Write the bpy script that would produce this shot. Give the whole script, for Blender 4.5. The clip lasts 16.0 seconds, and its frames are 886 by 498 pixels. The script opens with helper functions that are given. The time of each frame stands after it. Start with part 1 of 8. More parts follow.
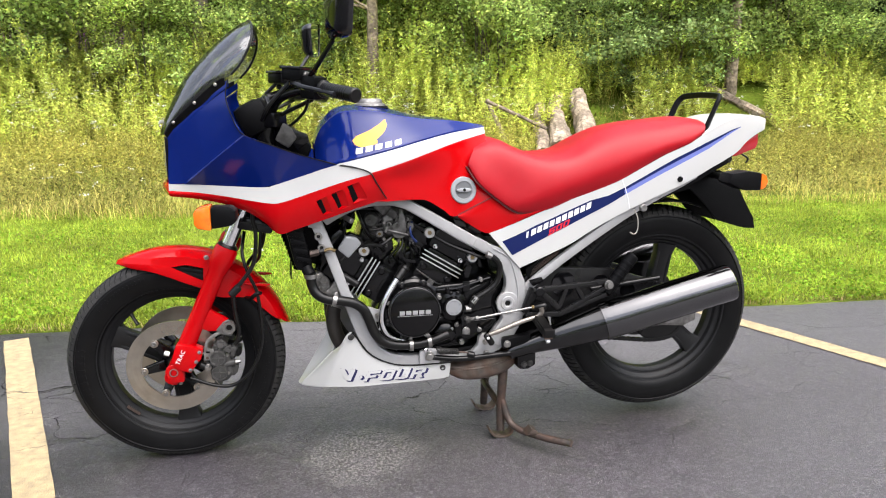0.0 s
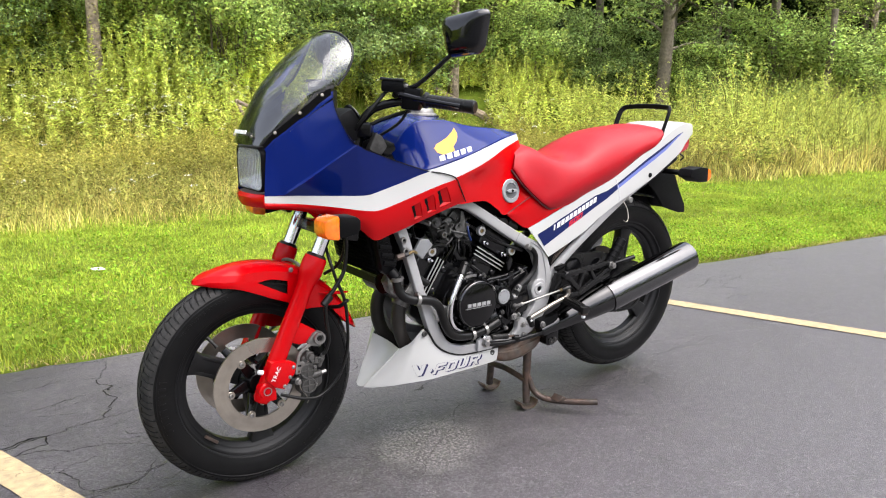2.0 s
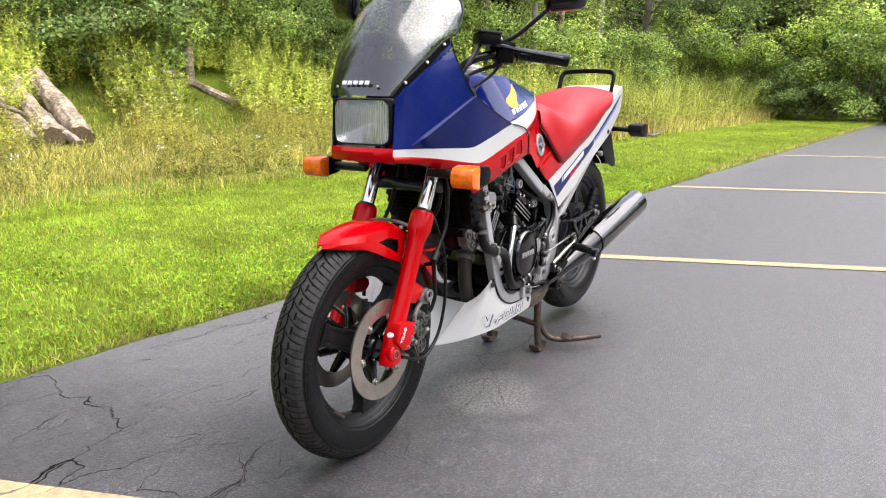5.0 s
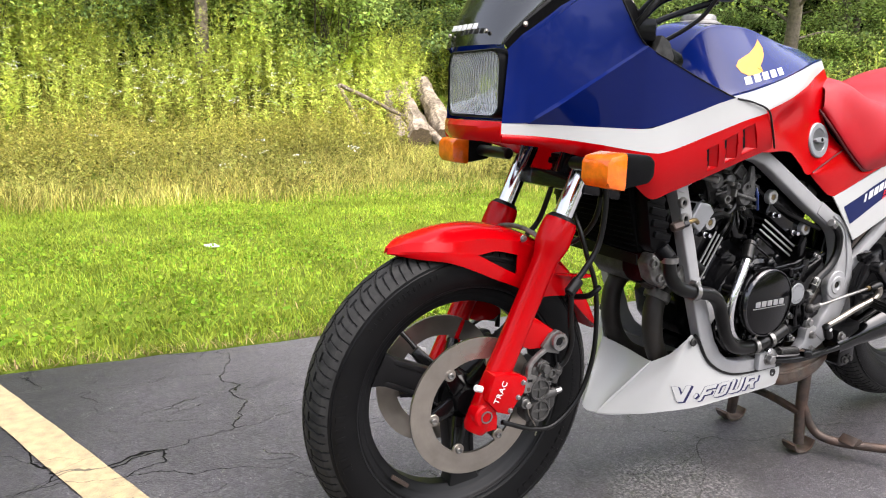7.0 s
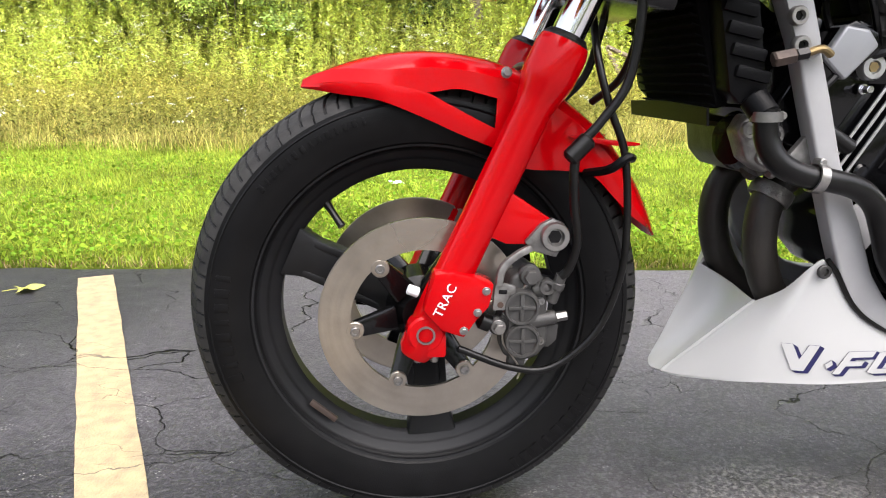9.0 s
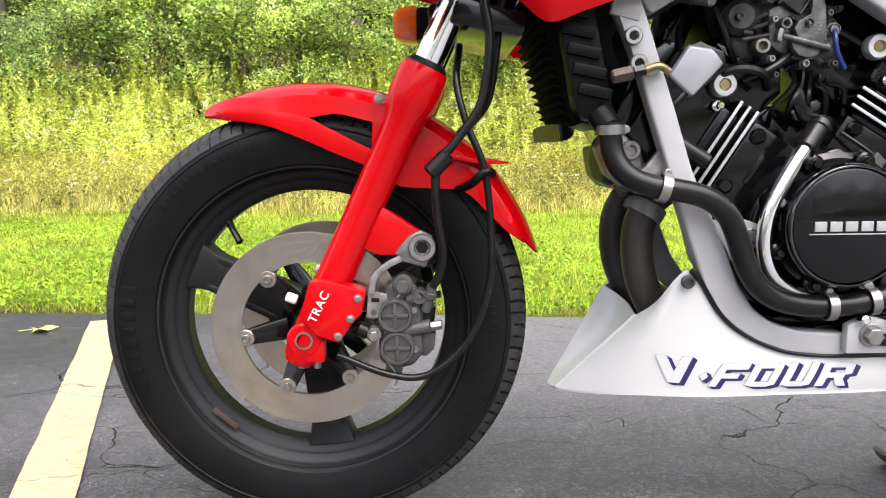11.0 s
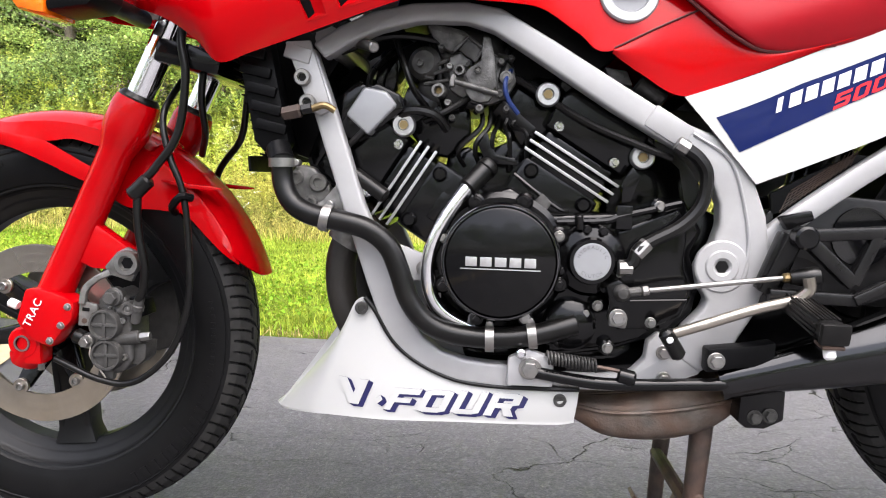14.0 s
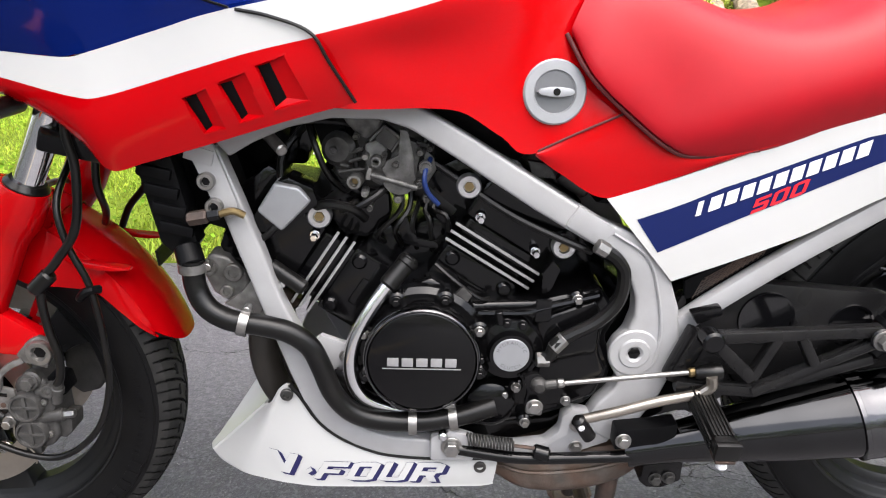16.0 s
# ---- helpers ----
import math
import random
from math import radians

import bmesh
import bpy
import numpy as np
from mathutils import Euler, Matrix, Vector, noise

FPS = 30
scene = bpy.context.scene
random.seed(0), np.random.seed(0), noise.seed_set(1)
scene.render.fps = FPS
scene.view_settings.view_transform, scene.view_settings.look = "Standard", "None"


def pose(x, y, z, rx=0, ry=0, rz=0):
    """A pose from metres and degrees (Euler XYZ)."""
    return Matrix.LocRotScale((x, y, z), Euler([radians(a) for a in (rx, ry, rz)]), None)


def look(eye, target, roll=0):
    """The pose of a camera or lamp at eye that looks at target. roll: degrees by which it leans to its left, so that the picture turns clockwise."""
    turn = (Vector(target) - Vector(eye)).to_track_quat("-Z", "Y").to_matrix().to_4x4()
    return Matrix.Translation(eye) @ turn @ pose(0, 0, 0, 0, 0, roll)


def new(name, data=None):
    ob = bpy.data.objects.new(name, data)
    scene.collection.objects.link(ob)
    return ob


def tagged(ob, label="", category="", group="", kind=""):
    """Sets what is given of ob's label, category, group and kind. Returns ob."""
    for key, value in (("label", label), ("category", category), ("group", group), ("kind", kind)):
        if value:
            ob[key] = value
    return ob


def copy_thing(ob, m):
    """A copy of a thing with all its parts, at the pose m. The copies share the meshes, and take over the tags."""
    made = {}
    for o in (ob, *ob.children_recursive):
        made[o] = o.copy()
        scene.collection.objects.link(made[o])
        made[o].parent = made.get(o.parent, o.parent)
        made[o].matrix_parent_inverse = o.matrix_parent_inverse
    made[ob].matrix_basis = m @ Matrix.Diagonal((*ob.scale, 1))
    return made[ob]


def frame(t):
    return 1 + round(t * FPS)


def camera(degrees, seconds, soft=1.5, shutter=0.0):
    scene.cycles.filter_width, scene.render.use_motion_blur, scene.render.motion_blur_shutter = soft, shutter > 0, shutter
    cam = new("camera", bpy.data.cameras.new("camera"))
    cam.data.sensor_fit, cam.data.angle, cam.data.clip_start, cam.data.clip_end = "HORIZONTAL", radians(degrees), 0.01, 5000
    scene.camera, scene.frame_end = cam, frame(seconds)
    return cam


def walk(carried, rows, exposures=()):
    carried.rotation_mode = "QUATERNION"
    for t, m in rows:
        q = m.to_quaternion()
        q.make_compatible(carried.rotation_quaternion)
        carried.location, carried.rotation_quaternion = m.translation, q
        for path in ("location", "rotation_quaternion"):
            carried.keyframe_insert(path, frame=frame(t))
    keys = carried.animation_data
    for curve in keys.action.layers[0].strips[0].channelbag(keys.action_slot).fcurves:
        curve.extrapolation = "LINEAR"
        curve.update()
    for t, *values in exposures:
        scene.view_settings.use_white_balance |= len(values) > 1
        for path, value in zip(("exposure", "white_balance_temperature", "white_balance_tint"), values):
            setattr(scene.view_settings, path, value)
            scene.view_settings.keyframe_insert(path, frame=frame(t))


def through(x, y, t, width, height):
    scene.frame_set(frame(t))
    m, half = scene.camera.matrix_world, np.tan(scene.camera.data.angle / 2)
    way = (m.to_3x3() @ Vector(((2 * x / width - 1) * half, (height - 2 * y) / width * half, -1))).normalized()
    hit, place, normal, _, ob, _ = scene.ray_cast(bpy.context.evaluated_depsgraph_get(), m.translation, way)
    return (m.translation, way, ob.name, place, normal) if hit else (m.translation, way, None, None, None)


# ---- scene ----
cam = camera(63.6, 16.0, soft=1.1)
PATH = [
    (0, (0.349, -2.049, 0.996), (0.739, -0.13, 0.591), -0.2),
    (0.5, (0.08, -2.022, 0.991), (0.661, -0.147, 0.607), 0.7),
    (1, (-0.235, -1.99, 1.016), (0.537, -0.186, 0.626), 1.2),
    (1.5, (-0.461, -1.893, 1.003), (0.497, -0.182, 0.609), 1.2),
    (2, (-0.639, -1.809, 1.025), (0.494, -0.212, 0.62), 0.4),
    (2.5, (-0.847, -1.679, 1.048), (0.443, -0.208, 0.635), -0.6),
    (3, (-0.958, -1.523, 1.029), (0.432, -0.15, 0.605), -1.2),
    (3.2, (-0.973, -1.454, 1.015), (0.449, -0.113, 0.59), -1.4),
    (5.3, (-1.402, -1.097, 0.925), (0.272, -0.093, 0.49), 0.6),
    (5.5, (-1.374, -1.108, 0.922), (0.275, -0.065, 0.485), 1.0),
    (6, (-1.181, -1.151, 0.903), (0.303, 0.115, 0.462), 1.1),
    (6.5, (-0.883, -1.203, 0.871), (0.339, 0.323, 0.446), 0.8),
    (7, (-0.633, -1.105, 0.827), (0.311, 0.609, 0.415), 1.2),
    (7.5, (-0.416, -0.996, 0.8), (0.271, 0.834, 0.377), 2.0),
    (8, (-0.241, -0.947, 0.73), (0.123, 0.962, 0.258), 2.3),
    (8.5, (-0.138, -0.91, 0.641), (0.112, 1.013, 0.151), 1.4),
    (11, (0.17, -1.002, 0.521), (0.184, 0.979, 0.242), -0.6),
    (11.5, (0.233, -1.01, 0.519), (0.205, 0.974, 0.267), 0.1),
    (12, (0.314, -1.044, 0.537), (0.271, 0.943, 0.309), 0.6),
    (12.5, (0.407, -1.059, 0.527), (0.387, 0.932, 0.344), 1.1),
    (13, (0.521, -1.054, 0.515), (0.5, 0.94, 0.367), 1.3),
    (13.5, (0.584, -1.056, 0.509), (0.527, 0.938, 0.362), 1.5),
    (14, (0.636, -1.051, 0.523), (0.506, 0.935, 0.334), 1.8),
    (14.5, (0.698, -1.03, 0.579), (0.546, 0.943, 0.29), 2.7),
    (15, (0.684, -1.012, 0.682), (0.548, 0.946, 0.297), 3.0),
    (15.5, (0.665, -0.997, 0.78), (0.619, 0.928, 0.239), 2.6),
    (16, (0.649, -0.967, 0.863), (0.703, 0.912, 0.179), 1.9),
]
# the film brightens a little while the dark engine fills the view
EXPOSURES = [(0.0, 1.72, 6500, 13), (8.0, 1.73, 6550, 14), (9.5, 1.95, 6550, 14), (11.0, 2.09, 6500, 15), (12.5, 2.07, 6500, 15), (13.5, 2.05, 6500, 15), (14.5, 2.01, 6500, 15), (15.2, 1.88, 6500, 14), (16.0, 1.85, 6500, 13)]
walk(cam, [(t, look(eye, target, roll)) for t, eye, target, roll in PATH], exposures=EXPOSURES)

# ---- light: a bright, thinly clouded summer sky ----
SUN_UP, SUN_TURN = 66.0, 150.0
world = bpy.data.worlds.new("sky")
scene.world = world
world.use_nodes = True
wn = world.node_tree.nodes
sky = wn.new("ShaderNodeTexSky")
sky.sky_type = "NISHITA"
sky.sun_disc = False
sky.sun_elevation, sky.sun_rotation = radians(SUN_UP), radians(SUN_TURN)
sky.dust_density = 3.0
sky.air_density = 1.0
haze = wn.new("ShaderNodeHueSaturation")
haze.inputs["Saturation"].default_value = 0.40
world.node_tree.links.new(sky.outputs[0], haze.inputs["Color"])
world.node_tree.links.new(haze.outputs[0], wn["Background"].inputs[0])
wn["Background"].inputs[1].default_value = 0.15
sun = new("sun", bpy.data.lights.new("sun", "SUN"))
sun.data.energy, sun.data.angle, sun.data.color = 1.5, radians(80), (1.0, 0.97, 0.92)
sun.matrix_world = look((0, 0, 20), Vector((0, 0, 20)) - Vector((math.sin(radians(SUN_TURN)) * math.cos(radians(SUN_UP)), math.cos(radians(SUN_TURN)) * math.cos(radians(SUN_UP)), math.sin(radians(SUN_UP)))))
scene.view_settings.exposure = 1.5
from mathutils.bvhtree import BVHTree

# ---- materials ----
def material(name, color, rough=0.5, metal=0.0, vary=0.12, scale=40.0, bump=0.0, bump_scale=200.0, coat=0.0, rough_vary=0.1, dirt=None, dirt_amount=0.0, dirt_scale=9.0, sheen=0.0, island=False, spec=0.5):
    """A surface with colour, roughness and relief that vary at two scales, and dirt in patches."""
    m = bpy.data.materials.new(name)
    m.use_nodes = True
    nt = m.node_tree
    b = nt.nodes["Principled BSDF"]
    tc = nt.nodes.new("ShaderNodeTexCoord")

    def noise_tex(s, detail=4.0):
        n = nt.nodes.new("ShaderNodeTexNoise")
        n.inputs["Scale"].default_value, n.inputs["Detail"].default_value = s, detail
        nt.links.new(tc.outputs["Object"], n.inputs["Vector"])
        return n.outputs["Fac"]

    def ramp(fac, a, c):
        r = nt.nodes.new("ShaderNodeMapRange")
        r.inputs["From Min"].default_value, r.inputs["From Max"].default_value = 0.3, 0.7
        r.inputs["To Min"].default_value, r.inputs["To Max"].default_value = a, c
        nt.links.new(fac, r.inputs["Value"])
        return r.outputs["Result"]

    def mix(fac, a, c, mode="MIX"):
        x = nt.nodes.new("ShaderNodeMix")
        x.data_type, x.blend_type = "RGBA", mode
        for socket, v in ((x.inputs["Factor"], fac), (x.inputs["A"], a), (x.inputs["B"], c)):
            if isinstance(v, bpy.types.NodeSocket):
                nt.links.new(v, socket)
            else:
                socket.default_value = v
        return x.outputs["Result"]

    fine, wide = noise_tex(scale), noise_tex(scale * 0.11)
    value = nt.nodes.new("ShaderNodeMath")
    value.operation = "MULTIPLY"
    nt.links.new(ramp(fine, 1 - vary, 1 + vary), value.inputs[0])
    nt.links.new(ramp(wide, 1 - vary, 1 + vary), value.inputs[1])
    hsv = nt.nodes.new("ShaderNodeHueSaturation")
    hsv.inputs["Color"].default_value = (*color, 1)
    nt.links.new(value.outputs[0], hsv.inputs["Value"])
    out = hsv.outputs["Color"]
    if island:
        geo = nt.nodes.new("ShaderNodeNewGeometry")
        h2 = nt.nodes.new("ShaderNodeHueSaturation")
        nt.links.new(out, h2.inputs["Color"])
        r = nt.nodes.new("ShaderNodeMapRange")
        r.inputs["To Min"].default_value, r.inputs["To Max"].default_value = island
        nt.links.new(geo.outputs["Random Per Island"], r.inputs["Value"])
        nt.links.new(r.outputs[0], h2.inputs["Value"])
        r2 = nt.nodes.new("ShaderNodeMapRange")
        r2.inputs["To Min"].default_value, r2.inputs["To Max"].default_value = 0.475, 0.52
        mm = nt.nodes.new("ShaderNodeMath")
        mm.operation = "FRACT"
        m7 = nt.nodes.new("ShaderNodeMath")
        m7.operation = "MULTIPLY"
        m7.inputs[1].default_value = 7.31
        nt.links.new(geo.outputs["Random Per Island"], m7.inputs[0])
        nt.links.new(m7.outputs[0], mm.inputs[0])
        nt.links.new(mm.outputs[0], r2.inputs["Value"])
        nt.links.new(r2.outputs[0], h2.inputs["Hue"])
        out = h2.outputs["Color"]
    if dirt:
        d = ramp(noise_tex(dirt_scale, 8.0), 0.0, dirt_amount)
        out = mix(d, out, (*dirt, 1))
    nt.links.new(out, b.inputs["Base Color"])
    nt.links.new(ramp(wide, max(0.02, rough * (1 - rough_vary)), min(1, rough * (1 + rough_vary))), b.inputs["Roughness"])
    b.inputs["Metallic"].default_value = metal
    b.inputs["Specular IOR Level"].default_value = spec
    b.inputs["Coat Weight"].default_value = coat
    b.inputs["Coat Roughness"].default_value = 0.03
    if sheen:
        b.inputs["Sheen Weight"].default_value = sheen
    if bump:
        bp = nt.nodes.new("ShaderNodeBump")
        bp.inputs["Strength"].default_value, bp.inputs["Distance"].default_value = 1.0, bump
        nt.links.new(noise_tex(bump_scale, 3.0), bp.inputs["Height"])
        nt.links.new(bp.outputs[0], b.inputs["Normal"])
    return m


def leafy(name, color, vary=0.3, through=0.35, spread=(0.22, 1.75)):
    """Leaves and blades: rough, a little light shines through, each one a shade of its own."""
    m = material(name, color, rough=0.6, vary=vary, scale=3.0, island=spread, spec=0.06)
    nt = m.node_tree
    b = nt.nodes["Principled BSDF"]
    tr = nt.nodes.new("ShaderNodeBsdfTranslucent")
    link = b.inputs["Base Color"].links[0].from_socket
    nt.links.new(link, tr.inputs["Color"])
    mx = nt.nodes.new("ShaderNodeMixShader")
    mx.inputs[0].default_value = through
    nt.links.new(b.outputs[0], mx.inputs[1])
    nt.links.new(tr.outputs[0], mx.inputs[2])
    nt.links.new(mx.outputs[0], nt.nodes["Material Output"].inputs["Surface"])
    return m


RED = material("red_paint", (0.41, 0.0008, 0.0025), 0.20, vary=0.04, scale=6, coat=0.30, bump=0.000008, bump_scale=90, spec=0.06)
RED.node_tree.nodes["Principled BSDF"].inputs["Coat Roughness"].default_value = 0.09
WHITE = material("white_paint", (0.465, 0.465, 0.455), 0.3, vary=0.02, scale=8, coat=0.3, bump=0.00003, bump_scale=120, dirt=(0.42, 0.40, 0.35), dirt_amount=0.07, spec=0.3)
BLUE = material("blue_paint", (0.0018, 0.0100, 0.104), 0.16, vary=0.05, scale=6, coat=0.30, bump=0.00003, bump_scale=120, spec=0.10)
STRIPE_BLUE = material("blue_stripe", (0.0035, 0.0095, 0.068), 0.3, vary=0.05, scale=8, coat=0.2, spec=0.15)
STRIPE_LIGHT = material("pale_blue_stripe", (0.13, 0.16, 0.42), 0.35, vary=0.05, scale=8, coat=0.4, spec=0.3)
NAVY = material("navy_decal", (0.012, 0.012, 0.07), 0.4, vary=0.05)
YELLOW = material("yellow_decal", (0.70, 0.29, 0.008), 0.4, vary=0.04)
DECAL_WHITE = material("white_decal", (0.70, 0.70, 0.70), 0.4, vary=0.03)
DECAL_RED = material("red_decal", (0.6, 0.01, 0.02), 0.4, vary=0.03)
VINYL = material("red_seat_vinyl", (0.32, 0.0024, 0.008), 0.44, vary=0.05, scale=25, bump=0.00006, bump_scale=700, spec=0.26)
SILVER = material("silver_frame_paint", (0.325, 0.325, 0.33), 0.36, metal=0.12, vary=0.05, scale=30, bump=0.00008, bump_scale=300, dirt=(0.2, 0.17, 0.13), dirt_amount=0.12, dirt_scale=25)
BLACK = material("black_paint", (0.0028, 0.0028, 0.0032), 0.19, vary=0.2, scale=40, coat=0.15, dirt=(0.04, 0.036, 0.032), dirt_amount=0.05, dirt_scale=30, spec=0.17)
ENGINE = material("black_engine_enamel", (0.0018, 0.0018, 0.0021), 0.12, vary=0.25, scale=60, bump=0.00008, bump_scale=300, dirt=(0.03, 0.026, 0.023), dirt_amount=0.04, dirt_scale=35, spec=0.27)
WHEEL = material("satin_black_wheel_paint", (0.0055, 0.0057, 0.0064), 0.42, vary=0.2, scale=40, coat=0.0, dirt=(0.03, 0.028, 0.026), dirt_amount=0.10, dirt_scale=30, spec=0.25)
GLOSS = material("gloss_black", (0.003, 0.003, 0.0035), 0.14, vary=0.1, coat=0.4, spec=0.35)
PLASTIC = material("black_plastic", (0.0030, 0.0030, 0.0034), 0.40, vary=0.15, scale=50, bump=0.0002, bump_scale=500, spec=0.09)
RUBBER = material("rubber_hose", (0.0026, 0.0026, 0.0026), 0.30, vary=0.2, scale=60, dirt=(0.04, 0.036, 0.032), dirt_amount=0.1, dirt_scale=40, bump=0.0001, bump_scale=500, spec=0.26)
TREAD = material("dusty_tread", (0.014, 0.014, 0.014), 0.62, vary=0.25, scale=60, dirt=(0.055, 0.052, 0.048), dirt_amount=0.4, dirt_scale=30, bump=0.0004, bump_scale=500, spec=0.18)
TYRE = material("tyre_rubber", (0.0040, 0.0040, 0.0043), 0.36, vary=0.2, scale=30, dirt=(0.018, 0.017, 0.016), dirt_amount=0.10, dirt_scale=22, bump=0.0002, bump_scale=700, spec=0.12)
CHROME = material("chrome", (0.72, 0.72, 0.73), 0.09, metal=1.0, vary=0.04, scale=30, rough_vary=0.4)
BLACK_CHROME = material("black_chrome", (0.085, 0.085, 0.088), 0.13, metal=1.0, vary=0.05, scale=20, rough_vary=0.4, coat=0.3, spec=0.5)
BURNT_CHROME = material("black_chrome_cone", (0.032, 0.032, 0.033), 0.12, metal=1.0, vary=0.1, scale=20, rough_vary=0.4, coat=0.3, spec=0.4)
STEEL = material("zinc_bolt", (0.27, 0.27, 0.265), 0.35, metal=0.9, vary=0.15, scale=120, dirt=(0.25, 0.17, 0.1), dirt_amount=0.2, dirt_scale=60)
ALLOY = material("cast_alloy", (0.24, 0.235, 0.225), 0.45, metal=0.7, vary=0.25, scale=90, bump=0.0006, bump_scale=400, dirt=(0.03, 0.025, 0.02), dirt_amount=0.6, dirt_scale=40)
FIN = material("machined_fin_edge", (0.48, 0.48, 0.48), 0.3, metal=0.8, vary=0.08, scale=100)
DARK_ALLOY = material("grimy_dark_alloy", (0.075, 0.073, 0.07), 0.5, metal=0.6, vary=0.35, scale=80, bump=0.0006, bump_scale=400, dirt=(0.012, 0.011, 0.010), dirt_amount=0.7, dirt_scale=35)
DISC = material("brake_disc", (0.36, 0.325, 0.28), 0.30, metal=0.9, vary=0.12, scale=30, bump=0.0001, bump_scale=300)
CALIPER = material("worn_caliper", (0.046, 0.045, 0.043), 0.48, metal=0.25, vary=0.3, scale=60, bump=0.0005, bump_scale=350, dirt=(0.075, 0.070, 0.066), dirt_amount=0.45, dirt_scale=45)
RUSTY = material("rusty_steel", (0.11, 0.095, 0.082), 0.55, metal=0.5, vary=0.3, scale=50, bump=0.0006, bump_scale=300, dirt=(0.13, 0.060, 0.032), dirt_amount=0.60, dirt_scale=24)
STAND = material("worn_stand_steel", (0.045, 0.040, 0.036), 0.55, metal=0.4, vary=0.3, scale=60, bump=0.0006, bump_scale=300, dirt=(0.12, 0.055, 0.032), dirt_amount=0.45, dirt_scale=30)
AMBER = material("amber_lens", (0.78, 0.135, 0.004), 0.14, vary=0.25, scale=45, coat=0.6, bump=0.0012, bump_scale=130)
TAIL_RED = material("red_lens", (0.35, 0.008, 0.015), 0.15, vary=0.12, scale=10, coat=0.6)
MIRROR = material("mirror_glass", (0.85, 0.86, 0.87), 0.02, metal=1.0, vary=0.01)
BRASS = material("brass", (0.24, 0.18, 0.085), 0.4, metal=0.9, vary=0.2, scale=120, dirt=(0.12, 0.07, 0.04), dirt_amount=0.4, dirt_scale=50)
GREY_RING = material("grey_plastic_ring", (0.27, 0.275, 0.285), 0.4, metal=0.4, vary=0.05)
DIAL_FACE = material("dull_dial_face", (0.13, 0.132, 0.138), 0.35, metal=0.5, vary=0.08)
SHUT_LINE = material("dark_red_gap", (0.060, 0.0012, 0.0020), 0.6, vary=0.1)
SATIN = material("satin_black_casting", (0.0060, 0.0060, 0.0064), 0.27, vary=0.2, scale=50, bump=0.0002, bump_scale=300, dirt=(0.035, 0.031, 0.028), dirt_amount=0.12, dirt_scale=30, spec=0.22)
BLUE_HOSE = material("blue_hose", (0.008, 0.025, 0.12), 0.4, vary=0.1)

# smoked screen: clear in the upper part, painted black towards its foot
SCREEN = bpy.data.materials.new("smoked_screen")
SCREEN.use_nodes = True
nt = SCREEN.node_tree
tc = nt.nodes.new("ShaderNodeTexCoord")
sep = nt.nodes.new("ShaderNodeSeparateXYZ")
nt.links.new(tc.outputs["Object"], sep.inputs[0])
nz = nt.nodes.new("ShaderNodeTexNoise")
nz.inputs["Scale"].default_value = 14
nt.links.new(tc.outputs["Object"], nz.inputs["Vector"])
ad = nt.nodes.new("ShaderNodeMath")
ad.operation = "MULTIPLY_ADD"
ad.inputs[1].default_value = 0.05
nt.links.new(nz.outputs[0], ad.inputs[0])
nt.links.new(sep.outputs["Z"], ad.inputs[2])
rg = nt.nodes.new("ShaderNodeMapRange")
rg.interpolation_type = "SMOOTHSTEP"
rg.inputs["From Min"].default_value, rg.inputs["From Max"].default_value = 0.990, 1.12
nt.links.new(ad.outputs[0], rg.inputs["Value"])
tint = nt.nodes.new("ShaderNodeMix")
tint.data_type = "RGBA"
nt.links.new(rg.outputs[0], tint.inputs["Factor"])
tint.inputs["A"].default_value = (0.004, 0.004, 0.005, 1)
tint.inputs["B"].default_value = (0.46, 0.47, 0.46, 1)
tp = nt.nodes.new("ShaderNodeBsdfTransparent")
nt.links.new(tint.outputs["Result"], tp.inputs[0])
gl = nt.nodes.new("ShaderNodeBsdfGlossy")
gl.inputs["Roughness"].default_value = 0.12
gl.inputs["Color"].default_value = (0.9, 0.9, 0.9, 1)
fr = nt.nodes.new("ShaderNodeFresnel")
fr.inputs[0].default_value = 1.6
more = nt.nodes.new("ShaderNodeMath")
more.operation = "MULTIPLY_ADD"
more.inputs[1].default_value, more.inputs[2].default_value = 0.9, 0.085
nt.links.new(fr.outputs[0], more.inputs[0])
mx = nt.nodes.new("ShaderNodeMixShader")
nt.links.new(more.outputs[0], mx.inputs[0])
nt.links.new(tp.outputs[0], mx.inputs[1])
nt.links.new(gl.outputs[0], mx.inputs[2])
nt.links.new(mx.outputs[0], nt.nodes["Material Output"].inputs["Surface"])

# headlamp glass: clear, with upright flutes that scatter a part of the light
LENS = bpy.data.materials.new("fluted_glass")
LENS.use_nodes = True
nt = LENS.node_tree
b = nt.nodes["Principled BSDF"]
b.inputs["Base Color"].default_value = (0.45, 0.46, 0.47, 1)
b.inputs["Roughness"].default_value = 0.08
tc = nt.nodes.new("ShaderNodeTexCoord")
wv = nt.nodes.new("ShaderNodeTexWave")
wv.bands_direction = "Y"
wv.inputs["Scale"].default_value = 52
wv.inputs["Distortion"].default_value = 0.03
nt.links.new(tc.outputs["Object"], wv.inputs["Vector"])
bp = nt.nodes.new("ShaderNodeBump")
bp.inputs["Distance"].default_value = 0.0016
nt.links.new(wv.outputs["Fac"], bp.inputs["Height"])
nt.links.new(bp.outputs[0], b.inputs["Normal"])
tp = nt.nodes.new("ShaderNodeBsdfTransparent")
share = nt.nodes.new("ShaderNodeMapRange")
share.inputs["To Min"].default_value, share.inputs["To Max"].default_value = 0.12, 0.55
